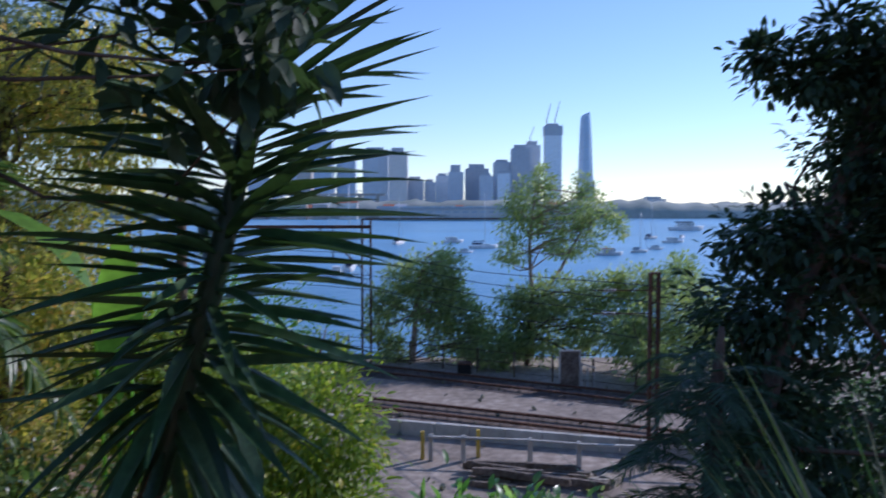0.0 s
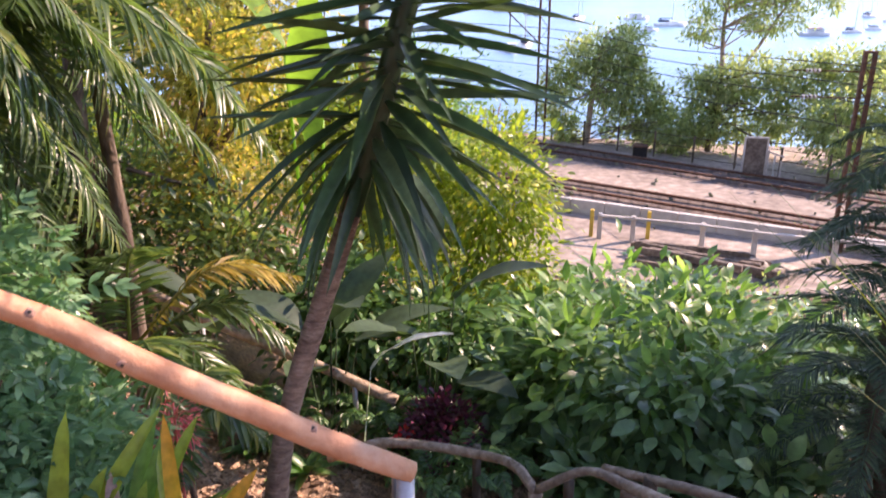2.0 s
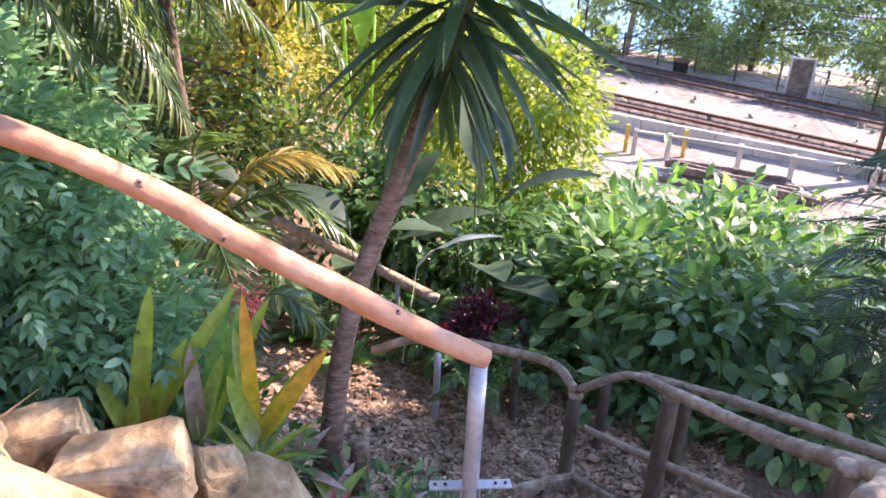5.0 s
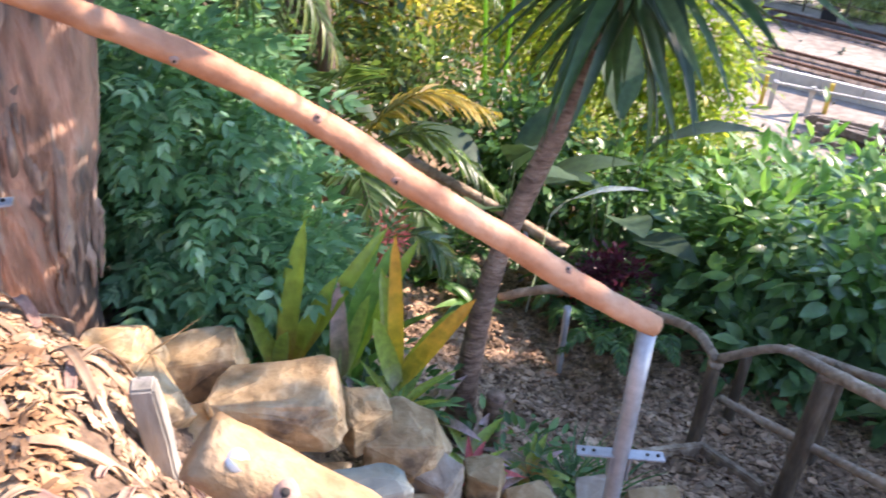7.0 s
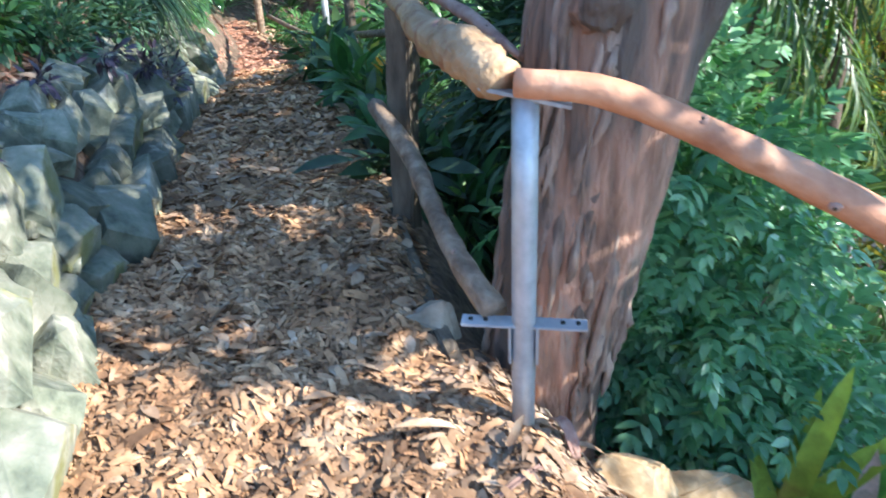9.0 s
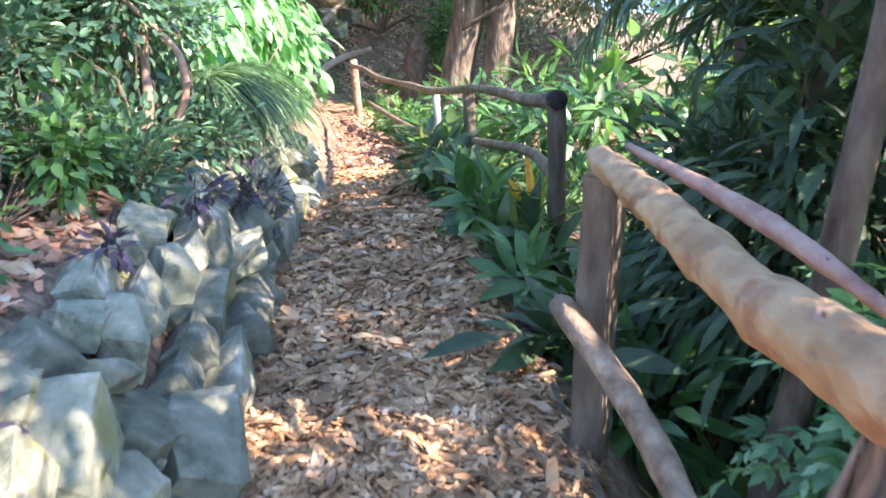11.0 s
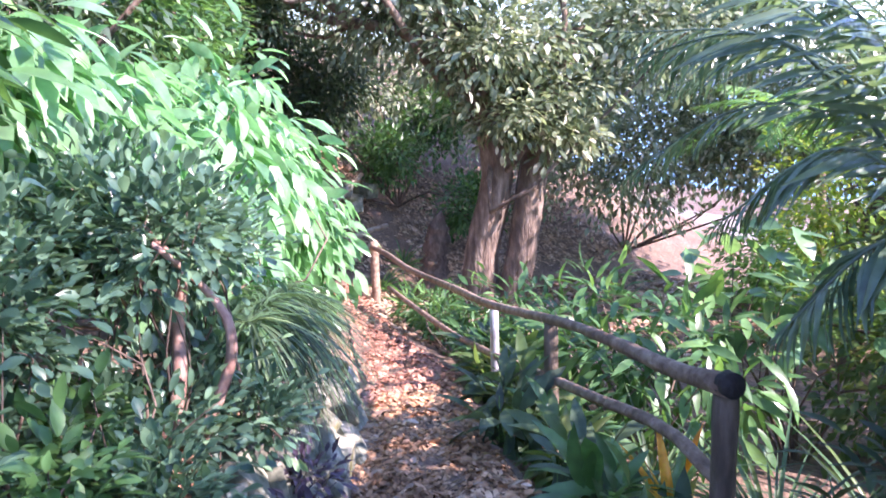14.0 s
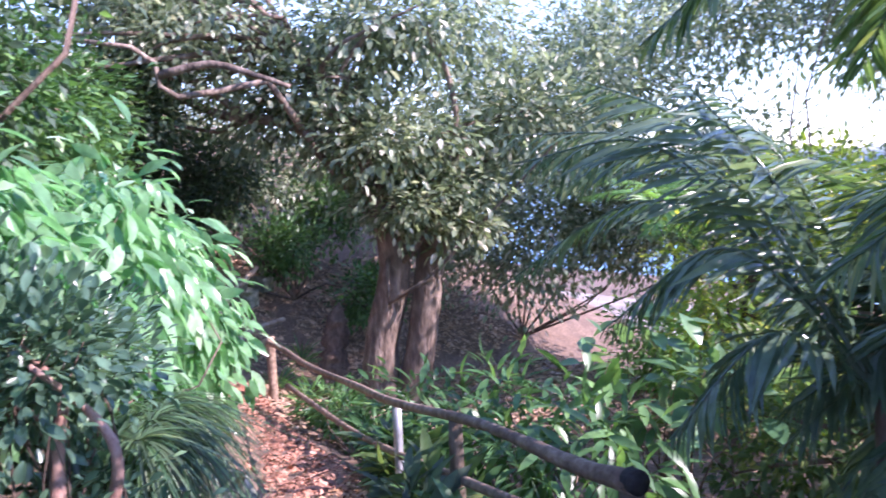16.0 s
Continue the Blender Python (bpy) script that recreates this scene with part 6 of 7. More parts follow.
far = [((-17.5, 4.2, -0.6), [((-17.0, 4.6, 1.2), (1.4, 1.3, 1.6)), ((-17.3, 6.2, 2.0), (1.5, 1.2, 0.9)), ((-16.6, 4.4, 2.9), (1.6, 1.3, 0.9))], L_DARK, 18000, 0.13, "dark dense shrub at the path bend"),
       ((-19.5, 8.5, 0), [((-19.6, 8.2, 2.4), (2.2, 2.2, 1.7)), ((-19.5, 11, 2.4), (2.2, 2.2, 2.0)), ((-19.0, 5.4, 4.2), (2.2, 2.2, 2.0))], L_GREYGREEN, 18000, 0.16, "sunlit olive-leaved trees on the far slope"),
       ((-16, 13, -2), [((-15.5, 13, 1.4), (2.4, 2.2, 2.4)), ((-12, 14, 1.2), (2.4, 2.0, 2.6)), ((-18, 14, 3.2), (2.5, 2.5, 2.5)), ((-14.2, 13.2, 3.4), (2.2, 1.6, 1.6)), ((-15.4, 16.5, 5.2), (3.2, 2.0, 1.8)), ((-13.8, 12.7, 0.9), (1.4, 1.0, 1.0)), ((-18.4, 13.8, 5.2), (2.4, 1.8, 1.3)), ((-11.5, 14.5, 5.0), (2.2, 1.8, 1.6)), ((-13.2, 12.9, 0.3), (1.3, 1.0, 0.8)), ((-14.3, 11.4, 0.3), (1.7, 1.2, 1.5)), ((-17.3, 12.0, 0.6), (1.9, 1.3, 1.6)), ((-15.2, 10.0, 0.7), (1.0, 0.8, 0.7)), ((-12.5, 12, 3.6), (2.2, 1.8, 1.6)), ((-11.5, 14.6, 1.5), (2.2, 1.3, 1.4)), ((-8.4, 15.2, 0.9), (2.0, 1.4, 1.3)), ((-9.6, 15.0, 4.6), (2.4, 1.4, 1.5)), ((-7.4, 14.6, 3.4), (1.8, 1.3, 1.3))], L_GREYGREEN, 54000, 0.17, "sunlit olive-green trees beyond the slope"),
       ((-9.5, 10.5, -2.2), [((-9.6, 11.4, -1.4), (1.5, 1.2, 0.9)), ((-8.8, 9.6, -1.0), (1.1, 0.8, 0.6)), ((-10.6, 10.9, -1.0), (1.2, 0.9, 0.6)), ((-7.4, 8.7, -0.9), (0.9, 0.7, 0.5)), ((-7.6, 11.4, -1.2), (1.5, 1.2, 0.9)), ((-11.2, 12.2, -1.4), (1.5, 1.2, 0.9)), ((-4.6, 15.5, -1.2), (2.2, 2.0, 1.6))], L_FRESH, 17000, 0.15, "sunlit fresh green trees below the path"),
       ((-14, 1.8, 0.3), [((-13.4, 2.4, 1.6), (1.7, 1.1, 1.4)), ((-12.2, 1.8, 2.6), (1.5, 1.2, 1.2)), ((-15.4, 3.0, 2.6), (1.6, 1.2, 1.5))], L_MID, 14000, 0.15, "green shrubs above the bend"),
       ((-17.6, 8.0, -0.6), [((-17.6, 7.8, 0.5), (1.0, 0.8, 0.6)), ((-18.6, 9.6, 1.2), (1.3, 1.1, 0.9)), ((-16.4, 9.0, -0.5), (0.9, 0.8, 0.6)), ((-18.3, 6.2, 1.0), (1.0, 0.9, 0.7))], L_MID, 9000, 0.14, "green shrubs on the far terrace"),
       ((-8.6, 13.8, -2.6), [((-8.3, 13.6, 4.4), (1.8, 1.1, 1.5)), ((-6.6, 13.8, 4.0), (1.5, 1.1, 1.5)), ((-11.8, 14.2, 0.8), (2.2, 1.1, 1.2)), ((-14.4, 14.2, 0.8), (1.8, 1.1, 1.1)), ((-9.4, 14.0, 1.0), (1.4, 1.0, 1.1))], L_GREYGREEN, 17000, 0.16, "olive-green trees screening the water"),
       ((-10.8, 0.3, 1.0), [((-10.6, 0.8, 3.0), (1.8, 1.3, 1.4)), ((-12.6, 1.6, 4.6), (2.0, 1.5, 1.4)), ((-9.0, -0.6, 3.6), (1.8, 1.3, 1.4))], L_DARK, 13000, 0.14, "dark trees above the bed")]
for i, (base, blobs, lf, n, size, lab) in enumerate(far):
    shrub("tree", base, blobs, n, DIAMOND, size, lf, lab, 291 + i, 0.03, 9, M_BARK, "tree", 16, 0.3)
for i, (x, y) in enumerate(((-15.6, 5.6), (-15.0, 6.2), (-14.4, 6.4), (-16.0, 7.2), (-12.8, 6.9), (-11.8, 6.2))):
    rosette("grass_tuft", (x, y, float(ground_z(x, y)) - 0.03), 40, 0.7, 0.035, [L_GRASS, L_FRESH], "clump of long green strap leaves on the slope", 301 + i, (0.5, 1.4), 0.6, "strap-leaved plant", "clumps on the far slope", steps=5)


# ---------------------------------------------------------------- railway yard
M_RUST = surface("rusty_steel", [(0.06, 0.028, 0.018), (0.13, 0.06, 0.035), (0.2, 0.1, 0.06)], 10, 0.8, 0.3, metal=0.2)
M_BALLAST = surface("rusty_ballast", [(0.08, 0.06, 0.05), (0.14, 0.105, 0.088), (0.22, 0.175, 0.15)], 4, 0.95, 0.8, fine=9)
M_SLEEPER = surface("timber_sleeper", [(0.07, 0.055, 0.048), (0.13, 0.1, 0.085)], 8, 0.95, 0.5, vary=0.2)
M_CONC = surface("pale_concrete", [(0.42, 0.4, 0.36), (0.56, 0.53, 0.48)], 5, 0.9, 0.3)
M_YEL = surface("yellow_paint", [(0.55, 0.38, 0.05), (0.66, 0.47, 0.09)], 8, 0.6, 0.1)
M_WHITEWOOD = surface("whitened_timber", [(0.42, 0.4, 0.36), (0.6, 0.57, 0.52)], 10, 0.8, 0.3)
M_OLDPLANK = surface("old_timber", [(0.1, 0.075, 0.055), (0.2, 0.155, 0.12), (0.32, 0.27, 0.22)], 8, 0.9, 0.5, vary=0.25, stretch=(1, 1, 1))


def track(name, a, b, c, d, label):
    """Two rails (a to b, c to d) on sleepers."""
    a, b, c, d = (Vector((*p, -5.93)) for p in (a, b, c, d))
    for p, q in ((a, b), (c, d)):
        w = q - p
        p -= w * 1.2
        q += w * 1.2
    t = thing(name, ((a + b + c + d) / 4)[:], label, "railway track", "railway tracks")
    n = 64
    for i in range(n):
        p, q = a.lerp(b, (i + 0.5) / n), c.lerp(d, (i + 0.5) / n)
        w = (q - p) * 0.3
        part("sleeper", beam((p - w) - Vector((0, 0, 0.22)), (q + w) - Vector((0, 0, 0.22)), 0.13, 0.23, 0.01), M_SLEEPER, t)
    bed = bmesh.new()
    w = (c - a) * 0.55
    for p in (a - w, b - w, d + w, c + w):
        bed.verts.new(p + Vector((0, 0, -0.112)))
    bed.faces.new(bed.verts[:])
    part("ballast", bed, M_BALLAST, t, "dark rust-stained ballast")
    for p, q in ((a, b), (c, d)):
        part("rail", beam(p + Vector((0, 0, 0.04)), q + Vector((0, 0, 0.04)), 0.17, 0.09, 0.02), M_RUST, t)
    return t


track("railway_track", (-2.24, 29.36), (6.91, 25.57), (-2.1, 28.05), (6.55, 24.45), "rusty railway track on dark sleepers, nearer line")
track("railway_track", (-3.59, 35.95), (8.13, 30.17), (-3.2, 34.5), (7.75, 28.95), "rusty railway track on dark sleepers, farther line")
cs = thing("cable_trough", (2, 24.2, -6.1), "long pale concrete cable trough beside the track", "cable trough")
for i in range(16):
    x0, x1 = -6 + i * 1.15, -6 + (i + 1) * 1.15 - 0.02
    y0, y1 = 25.55 - 0.29 * (x0 + 1.8), 25.55 - 0.29 * (x1 + 1.8)
    part("lid", beam((x0, y0, -6.02), (x1, y1, -6.02), 0.2, 0.85, 0.015), M_CONC, cs)
rl = thing("guard_rail", (2.5, 22.4, -6.1), "low guard rail on whitened timber posts", "guard rail")
RP = [(-0.37, 22.67), (0.61, 22.57), (2.58, 22.32), (3.96, 21.95), (6.0, 21.7), (8.2, 21.4)]
for i, (x, y) in enumerate(RP):
    part("post", box((x - 0.07, y - 0.07, -6.15), (x + 0.07, y + 0.07, -5.25), 0.015), M_WHITEWOOD, rl)
for (x, y), (u, v) in zip(RP, RP[1:]):
    part("rail", beam((x - 0.05, y - 0.1, -5.3), (u + 0.05, v - 0.1, -5.3), 0.12, 0.06, 0.012), M_CONC, rl)
for i, (x, y) in enumerate(((-0.62, 22.82), (1.07, 22.98))):
    yp = thing("yellow_post", (x, y, -6.1), "yellow painted marker post in the yard", "post", "yellow marker posts")
    part("shaft", box((x - 0.06, y - 0.06, -6.15), (x + 0.06, y + 0.06, -5.2), 0.012), M_YEL, yp)
gt = np.random.default_rng(33)
for i in range(16):
    x, y = gt.uniform(0.9, 4.2), gt.uniform(20.3, 21.7)
    L, a = gt.uniform(1.2, 2.6), -0.32 + gt.normal() * 0.12
    z = -6.0 + 0.13 * (i % 3)
    single("timber_baulk", beam((x - math.cos(a) * L / 2, y - math.sin(a) * L / 2, z), (x + math.cos(a) * L / 2, y + math.sin(a) * L / 2, z + 0.02), 0.14, 0.2, 0.02), M_OLDPLANK, "old timber baulk lying in a heap", "timber", "heap of old timbers")
for i, (x, y) in enumerate(((3.9, 21.0), (4.6, 20.7), (4.2, 20.5))):
    ob = new("rubble_sack", stone_mesh("rubble_sack", (0.8, 0.6, 0.35), M_PALE, 310 + i))
    ob.matrix_basis = pose(x, y, -5.95, 5, 10, 60 * i)
    tagged(ob, "white lumpy rubble sack by the timbers", "sack", "rubble sacks")
for i in range(46):
    x, y = gt.uniform(-2, 9), gt.uniform(20, 33)
    ob = new("ballast_lump", stones[i % 7])
    ob.matrix_basis = pose(x, y, -6.0, 30 * i, 17 * i, 50 * i) @ Matrix.Scale(gt.uniform(0.25, 0.7), 4)
    tagged(ob, "loose stone lying in the railway yard", "stone", "loose stones in the yard")


def lattice_mast(x, y, foot, top, w, label):
    t = thing("railway_mast", (x, y, foot), label, "mast", "railway masts")
    for sx in (-1, 1):
        part("leg", box((x + sx * w / 2 - 0.045, y - 0.09, foot), (x + sx * w / 2 + 0.045, y + 0.09, top), 0.01), M_RUST, t)
    n = int((top - foot) / (w * 1.3))
    for i in range(n):
        z0, z1 = foot + (top - foot) * i / n, foot + (top - foot) * (i + 1) / n
        s = 1 if i % 2 else -1
        part("lacing", beam((x - s * w / 2, y - 0.1, z0), (x + s * w / 2, y - 0.1, z1), 0.05, 0.02, 0.004), M_RUST, t)
    part("cap", box((x - w / 2 - 0.05, y - 0.1, top), (x + w / 2 + 0.05, y + 0.1, top + 0.06), 0.01), M_RUST, t)
    return t


mL = lattice_mast(-3.7, 36.9, -6.2, 0.95, 0.42, "rusty lattice steel railway mast with a boom")
part("boom", beam((-10.5, 36.9, 0.62), (-3.5, 36.9, 0.62), 0.1, 0.16, 0.01), M_RUST, mL)
part("brace", beam((-6.0, 36.9, 0.55), (-3.9, 36.9, -1.4), 0.06, 0.06, 0.01), M_RUST, mL)
part("hanger", beam((-5.3, 36.9, 0.55), (-5.3, 36.9, -1.0), 0.05, 0.05, 0.01), M_RUST, mL)
mR = lattice_mast(6.35, 22.9, -6.2, -0.45, 0.24, "rusty steel railway mast")
M_WIRE = surface("dark_wire", [(0.02, 0.02, 0.02), (0.04, 0.04, 0.04)], 10, 0.6, 0)
for i, (za, zb) in enumerate(((-1.0, -1.3), (-1.6, -1.75), (-2.3, -2.45), (-0.6, -0.8))):
    w = thing("overhead_wire", (-3.7, 36.9, za), "thin dark overhead railway wire", "wire", "overhead wires")
    tube_part("wire", [(-14, 42.5, za), (-3.7, 36.7, za - 0.1), (1.5, 31, (za + zb) / 2 - 0.35), (6.35, 22.75, zb), (11, 14.5, zb)], [0.014, 0.014], M_WIRE, w, "", 5, 30)
for i, (z, x0) in enumerate(((-0.93, 5.0), (-1.63, 5.0))):
    ins = thing("insulator", (x0, 22.9, z), "white ribbed porcelain insulator on a bracket arm", "insulator", "insulators")
    part("arm", beam((x0 - 0.5, 22.85, z), (6.3, 22.85, z), 0.035, 0.035, 0.005), M_RUST, ins)
    for k in range(4):
        part("disc", mesh_of("disc", *tube([(x0 - 0.18 + k * 0.1, 22.85, z), (x0 - 0.13 + k * 0.1, 22.85, z)], [0.07, 0.045], 10, 3), M_CONC), M_CONC, ins)

fence = thing("fence", (0, 36, -6.1), "dark post and wire fence along the waterside", "fence")
FP = [(-8 + i * 1.6, 40.4 - i * 0.9) for i in range(12)]
for (x, y) in FP:
    part("post", box((x - 0.04, y - 0.04, -6.4), (x + 0.04, y + 0.04, -4.9), 0.008), M_DARKPOST, fence)
for z in (-5.0, -5.45, -5.85):
    for (x, y), (u, v) in zip(FP, FP[1:]):
        part("wire", beam((x, y, z), (u, v, z), 0.025, 0.025, 0.004), M_DARKPOST, fence)
gate = thing("gate", (5.6, 31.8, -6.1), "rusty mesh gate panel with pale frame by the water", "gate")
for p, q in (((4.9, 31.83, -6.1), (4.9, 31.83, -4.45)), ((5.75, 31.83, -6.1), (5.75, 31.83, -4.45)), ((4.9, 31.83, -4.45), (5.75, 31.83, -4.45)), ((4.9, 31.83, -6.0), (5.75, 31.83, -6.0))):
    part("frame_bar", beam(p, q, 0.07, 0.07, 0.01), M_WHITEWOOD, gate)
part("panel", box((4.94, 31.82, -5.98), (5.72, 31.84, -4.48), 0.004), M_OLDPLANK, gate)
for i in range(3):
    part("rail", beam((5.8 + 0.25 * i, 31.7, -6.1), (5.8 + 0.25 * i, 31.7, -4.9 - 0.2 * i), 0.06, 0.06, 0.01), M_WHITEWOOD, gate)
part("hand_bar", beam((5.7, 31.7, -4.95), (6.4, 31.7, -5.15), 0.06, 0.06, 0.01), M_WHITEWOOD, gate)
bx = thing("signal_box", (0.98, 34.5, -6.1), "dark steel equipment box beside the track", "equipment box")
part("body", box((0.68, 34.3, -6.1), (1.28, 34.8, -5.55), 0.02), M_BLACK, bx)
part("lid", box((0.64, 34.26, -5.55), (1.32, 34.84, -5.49), 0.01), M_RUST, bx)

# ---------------------------------------------------------------- waterside trees
tree("tree", [(-1.5, 37.5, -6.6), (-1.4, 37.5, -4.5), (-1.2, 37.6, -2.2), (-0.8, 37.7, -0.9)], [0.17, 0.14, 0.1, 0.04], [((-1.6, 37.7, -2.0), (1.5, 1.2, 1.2)), ((0.0, 37.7, -1.4), (1.1, 1.0, 1.0)), ((-0.5, 37.6, -3.4), (2.2, 1.3, 1.2)), ((-2.9, 37.8, -3.2), (0.9, 0.9, 0.9)), ((0.6, 37.6, -2.9), (1.0, 1.0, 1.0)), ((1.6, 37.4, -4.0), (1.0, 0.9, 1.0)), ((-3.2, 37.7, -4.4), (0.9, 0.8, 0.9)), ((0.2, 37.4, -4.9), (1.6, 0.8, 0.8))],
     12000, DIAMOND, 0.24, L_TREE, M_PALETRUNK, "bushy waterside tree with olive-green leaves", 321, 24, 0.05, shell=0.3)
tree("tree", [(4.6, 40.6, -8), (4.8, 40.6, -4), (4.6, 40.6, -0.5), (4.9, 40.7, 2.6)], [0.17, 0.13, 0.09, 0.03], [((4.5, 40.7, 1.4), (1.6, 1.3, 1.7)), ((7.2, 40.5, 1.3), (2.0, 1.4, 1.2)), ((3.6, 40.6, -0.8), (1.1, 1.0, 0.8)), ((9.2, 40.4, 0.6), (0.9, 0.9, 0.6)), ((6.6, 40.5, -0.4), (1.9, 1.2, 0.8)), ((5.2, 40.6, 3.0), (0.8, 0.7, 0.8)), ((7.4, 40.5, 2.7), (0.7, 0.7, 0.7))],
     7600, DIAMOND, 0.24, L_TREE, M_PALETRUNK, "tall airy waterside tree with sparse yellow-green leaves", 322, 40, 0.045, 14, 0.35, more=(([(4.8, 40.6, -4), (6.3, 40.5, -1.6), (7.4, 40.5, 0.4), (8.6, 40.4, 1.2)], [0.1, 0.08, 0.05, 0.02]),))
tree("tree", [(4.0, 36.6, -6.6), (4.1, 36.6, -4.5), (4.3, 36.6, -2.5)], [0.14, 0.11, 0.05], [((3.4, 36.5, -3.4), (1.0, 0.9, 1.3)), ((4.6, 36.4, -3.0), (1.3, 1.0, 1.2)), ((5.8, 36.4, -2.9), (1.4, 1.0, 1.2)), ((4.6, 36.3, -4.8), (1.7, 1.0, 1.0)), ((7.3, 36.2, -2.6), (1.3, 1.0, 1.1)), ((3.2, 36.4, -5.0), (1.0, 0.8, 0.9)), ((6.8, 36.0, -4.4), (1.3, 0.9, 1.1)), ((8.4, 35.5, -4.0), (1.2, 0.9, 1.2))],
     13000, DIAMOND, 0.23, L_TREE, M_BARK, "dark green waterside tree", 323, 20, 0.05, shell=0.3)
tree("tree", [(9.6, 36.5, -6.6), (9.6, 36.5, -4.5), (9.7, 36.5, -2.2)], [0.15, 0.11, 0.05], [((9.2, 36.5, -2.2), (1.8, 1.2, 1.0)), ((11.2, 36.3, -1.9), (1.6, 1.2, 1.0)), ((8.6, 33.6, -4.3), (1.6, 1.0, 1.4)), ((11, 34, -3.6), (2.4, 1.6, 2.0)), ((9.0, 31.5, -5.0), (1.4, 0.9, 1.0))], 12000, DIAMOND, 0.24, L_TREE, M_BARK, "spreading olive-green waterside tree", 324, 22, 0.05, shell=0.3)
shrub("shrub", (-2.6, 37.9, -6.4), [((-2.4, 37.6, -5.5), (0.8, 0.5, 0.6)), ((2.4, 35.6, -5.1), (1.0, 0.6, 1.0)), ((1.6, 36.6, -5.0), (0.9, 0.6, 1.1))], 4200, DIAMOND, 0.22, L_TREE, "low waterside shrubs behind the fence", 325, 0.03, 20)
shrub("shrub", (-6, 36, -6.3), [((-5.5, 33, -5.2), (2.0, 1.6, 1.3)), ((-8, 30, -4.6), (2.5, 2.0, 1.8)), ((-5.5, 25, -4.8), (1.8, 1.6, 1.4)), ((-4.4, 16.5, -4.2), (1.8, 1.8, 1.6)), ((-9, 21, -3.4), (3, 2.5, 2.6))], 16000, DIAMOND, 0.2, L_LIME, "sunlit shrubs beside the railway yard", 326, 0.04, 30)
shrub("shrub", (9, 17, -5.8), [((8, 17.5, -4.6), (2.0, 1.5, 1.2)), ((11, 20, -4.4), (2.2, 2, 1.6)), ((6.5, 14, -4.6), (1.6, 1.2, 0.8))], 8000, DIAMOND, 0.18, L_MID, "green shrubs at the edge of the yard", 327, 0.04, 24)

# ---------------------------------------------------------------- boats
M_HULL = surface("white_hull", [(0.68, 0.68, 0.67), (0.8, 0.8, 0.79)], 2, 0.35, 0)
M_NAVY = surface("dark_blue_canvas", [(0.02, 0.03, 0.07), (0.04, 0.06, 0.12)], 4, 0.7, 0.1)
M_DGLASS = surface("dark_cabin_glass", [(0.02, 0.025, 0.03), (0.04, 0.05, 0.06)], 3, 0.1, 0)
M_RED = surface("red_brown_deck", [(0.4, 0.12, 0.06), (0.5, 0.2, 0.1)], 4, 0.6, 0.1)


def boat(x, y, L, yaw, mast=0.0, cabin=True, deck=None, label="white motor boat at its mooring"):
    t = thing("boat", (x, y, WATER), label, "boat", "moored boats")
    base = pose(x, y, WATER, 0, 0, yaw)
    n = 9
    v, f = [], []
    for i in range(n):
        s = i / (n - 1)
        w = 0.17 * L * (math.sin(math.pi * (0.22 + 0.78 * (1 - s)) * 0.92) ** 0.7 if s < 1 else 0.02)
        zt = 0.11 * L * (0.85 + 0.35 * s * s)
        px = L * (s - 0.5)
        v += [(px * 0.92, -w * 0.65, -0.1), (px, -w, zt), (px, w, zt), (px * 0.92, w * 0.65, -0.1)]
    for i in range(n - 1):
        a = 4 * i
        f += [(a, a + 4, a + 5, a + 1), (a + 1, a + 5, a + 6, a + 2), (a + 2, a + 6, a + 7, a + 3)]
    f += [(0, 1, 2, 3), (4 * n - 4, 4 * n - 1, 4 * n - 2, 4 * n - 3)]
    v = np.array([(base @ Vector(q))[:] for q in v])
    part("hull", mesh_of("hull", v, [np.array(f)], M_HULL, False), M_HULL, t)

    def blk(nm, lo, hi, mt, up=None):
        bm = box([k * L for k in lo], [k * L for k in hi], 0.015 * L)
        bm.transform(base)
        return part(nm, bm, mt, up or t)
    if cabin:
        c = blk("cabin", (-0.25, -0.1, 0.1), (0.2, 0.1, 0.22), M_HULL)
        blk("windows", (-0.2, -0.104, 0.15), (0.17, 0.104, 0.19), M_DGLASS, c)
        blk("roof", (-0.3, -0.12, 0.22), (0.15, 0.12, 0.245), deck or M_HULL)
    else:
        blk("cabin", (-0.1, -0.07, 0.1), (0.2, 0.07, 0.15), M_HULL)
        blk("canvas", (-0.36, -0.08, 0.13), (-0.05, 0.08, 0.19), M_NAVY)
    if mast:
        def w3(p):
            return (base @ Vector(p))[:]
        tube_part("mast", [w3((0.05 * L, 0, 0.1 * L)), w3((0.05 * L, 0, mast))], [0.11, 0.08], M_HULL, t, "", 6, 2)
        tube_part("boom", [w3((0.05 * L, 0, 0.24 * L)), w3((-0.35 * L, 0, 0.23 * L))], [0.12, 0.12], M_NAVY, t, "", 6, 2)
        tube_part("stay", [w3((0.48 * L, 0, 0.13 * L)), w3((0.05 * L, 0, mast))], [0.03, 0.03], M_STEEL, t, "", 4, 2)
    return t


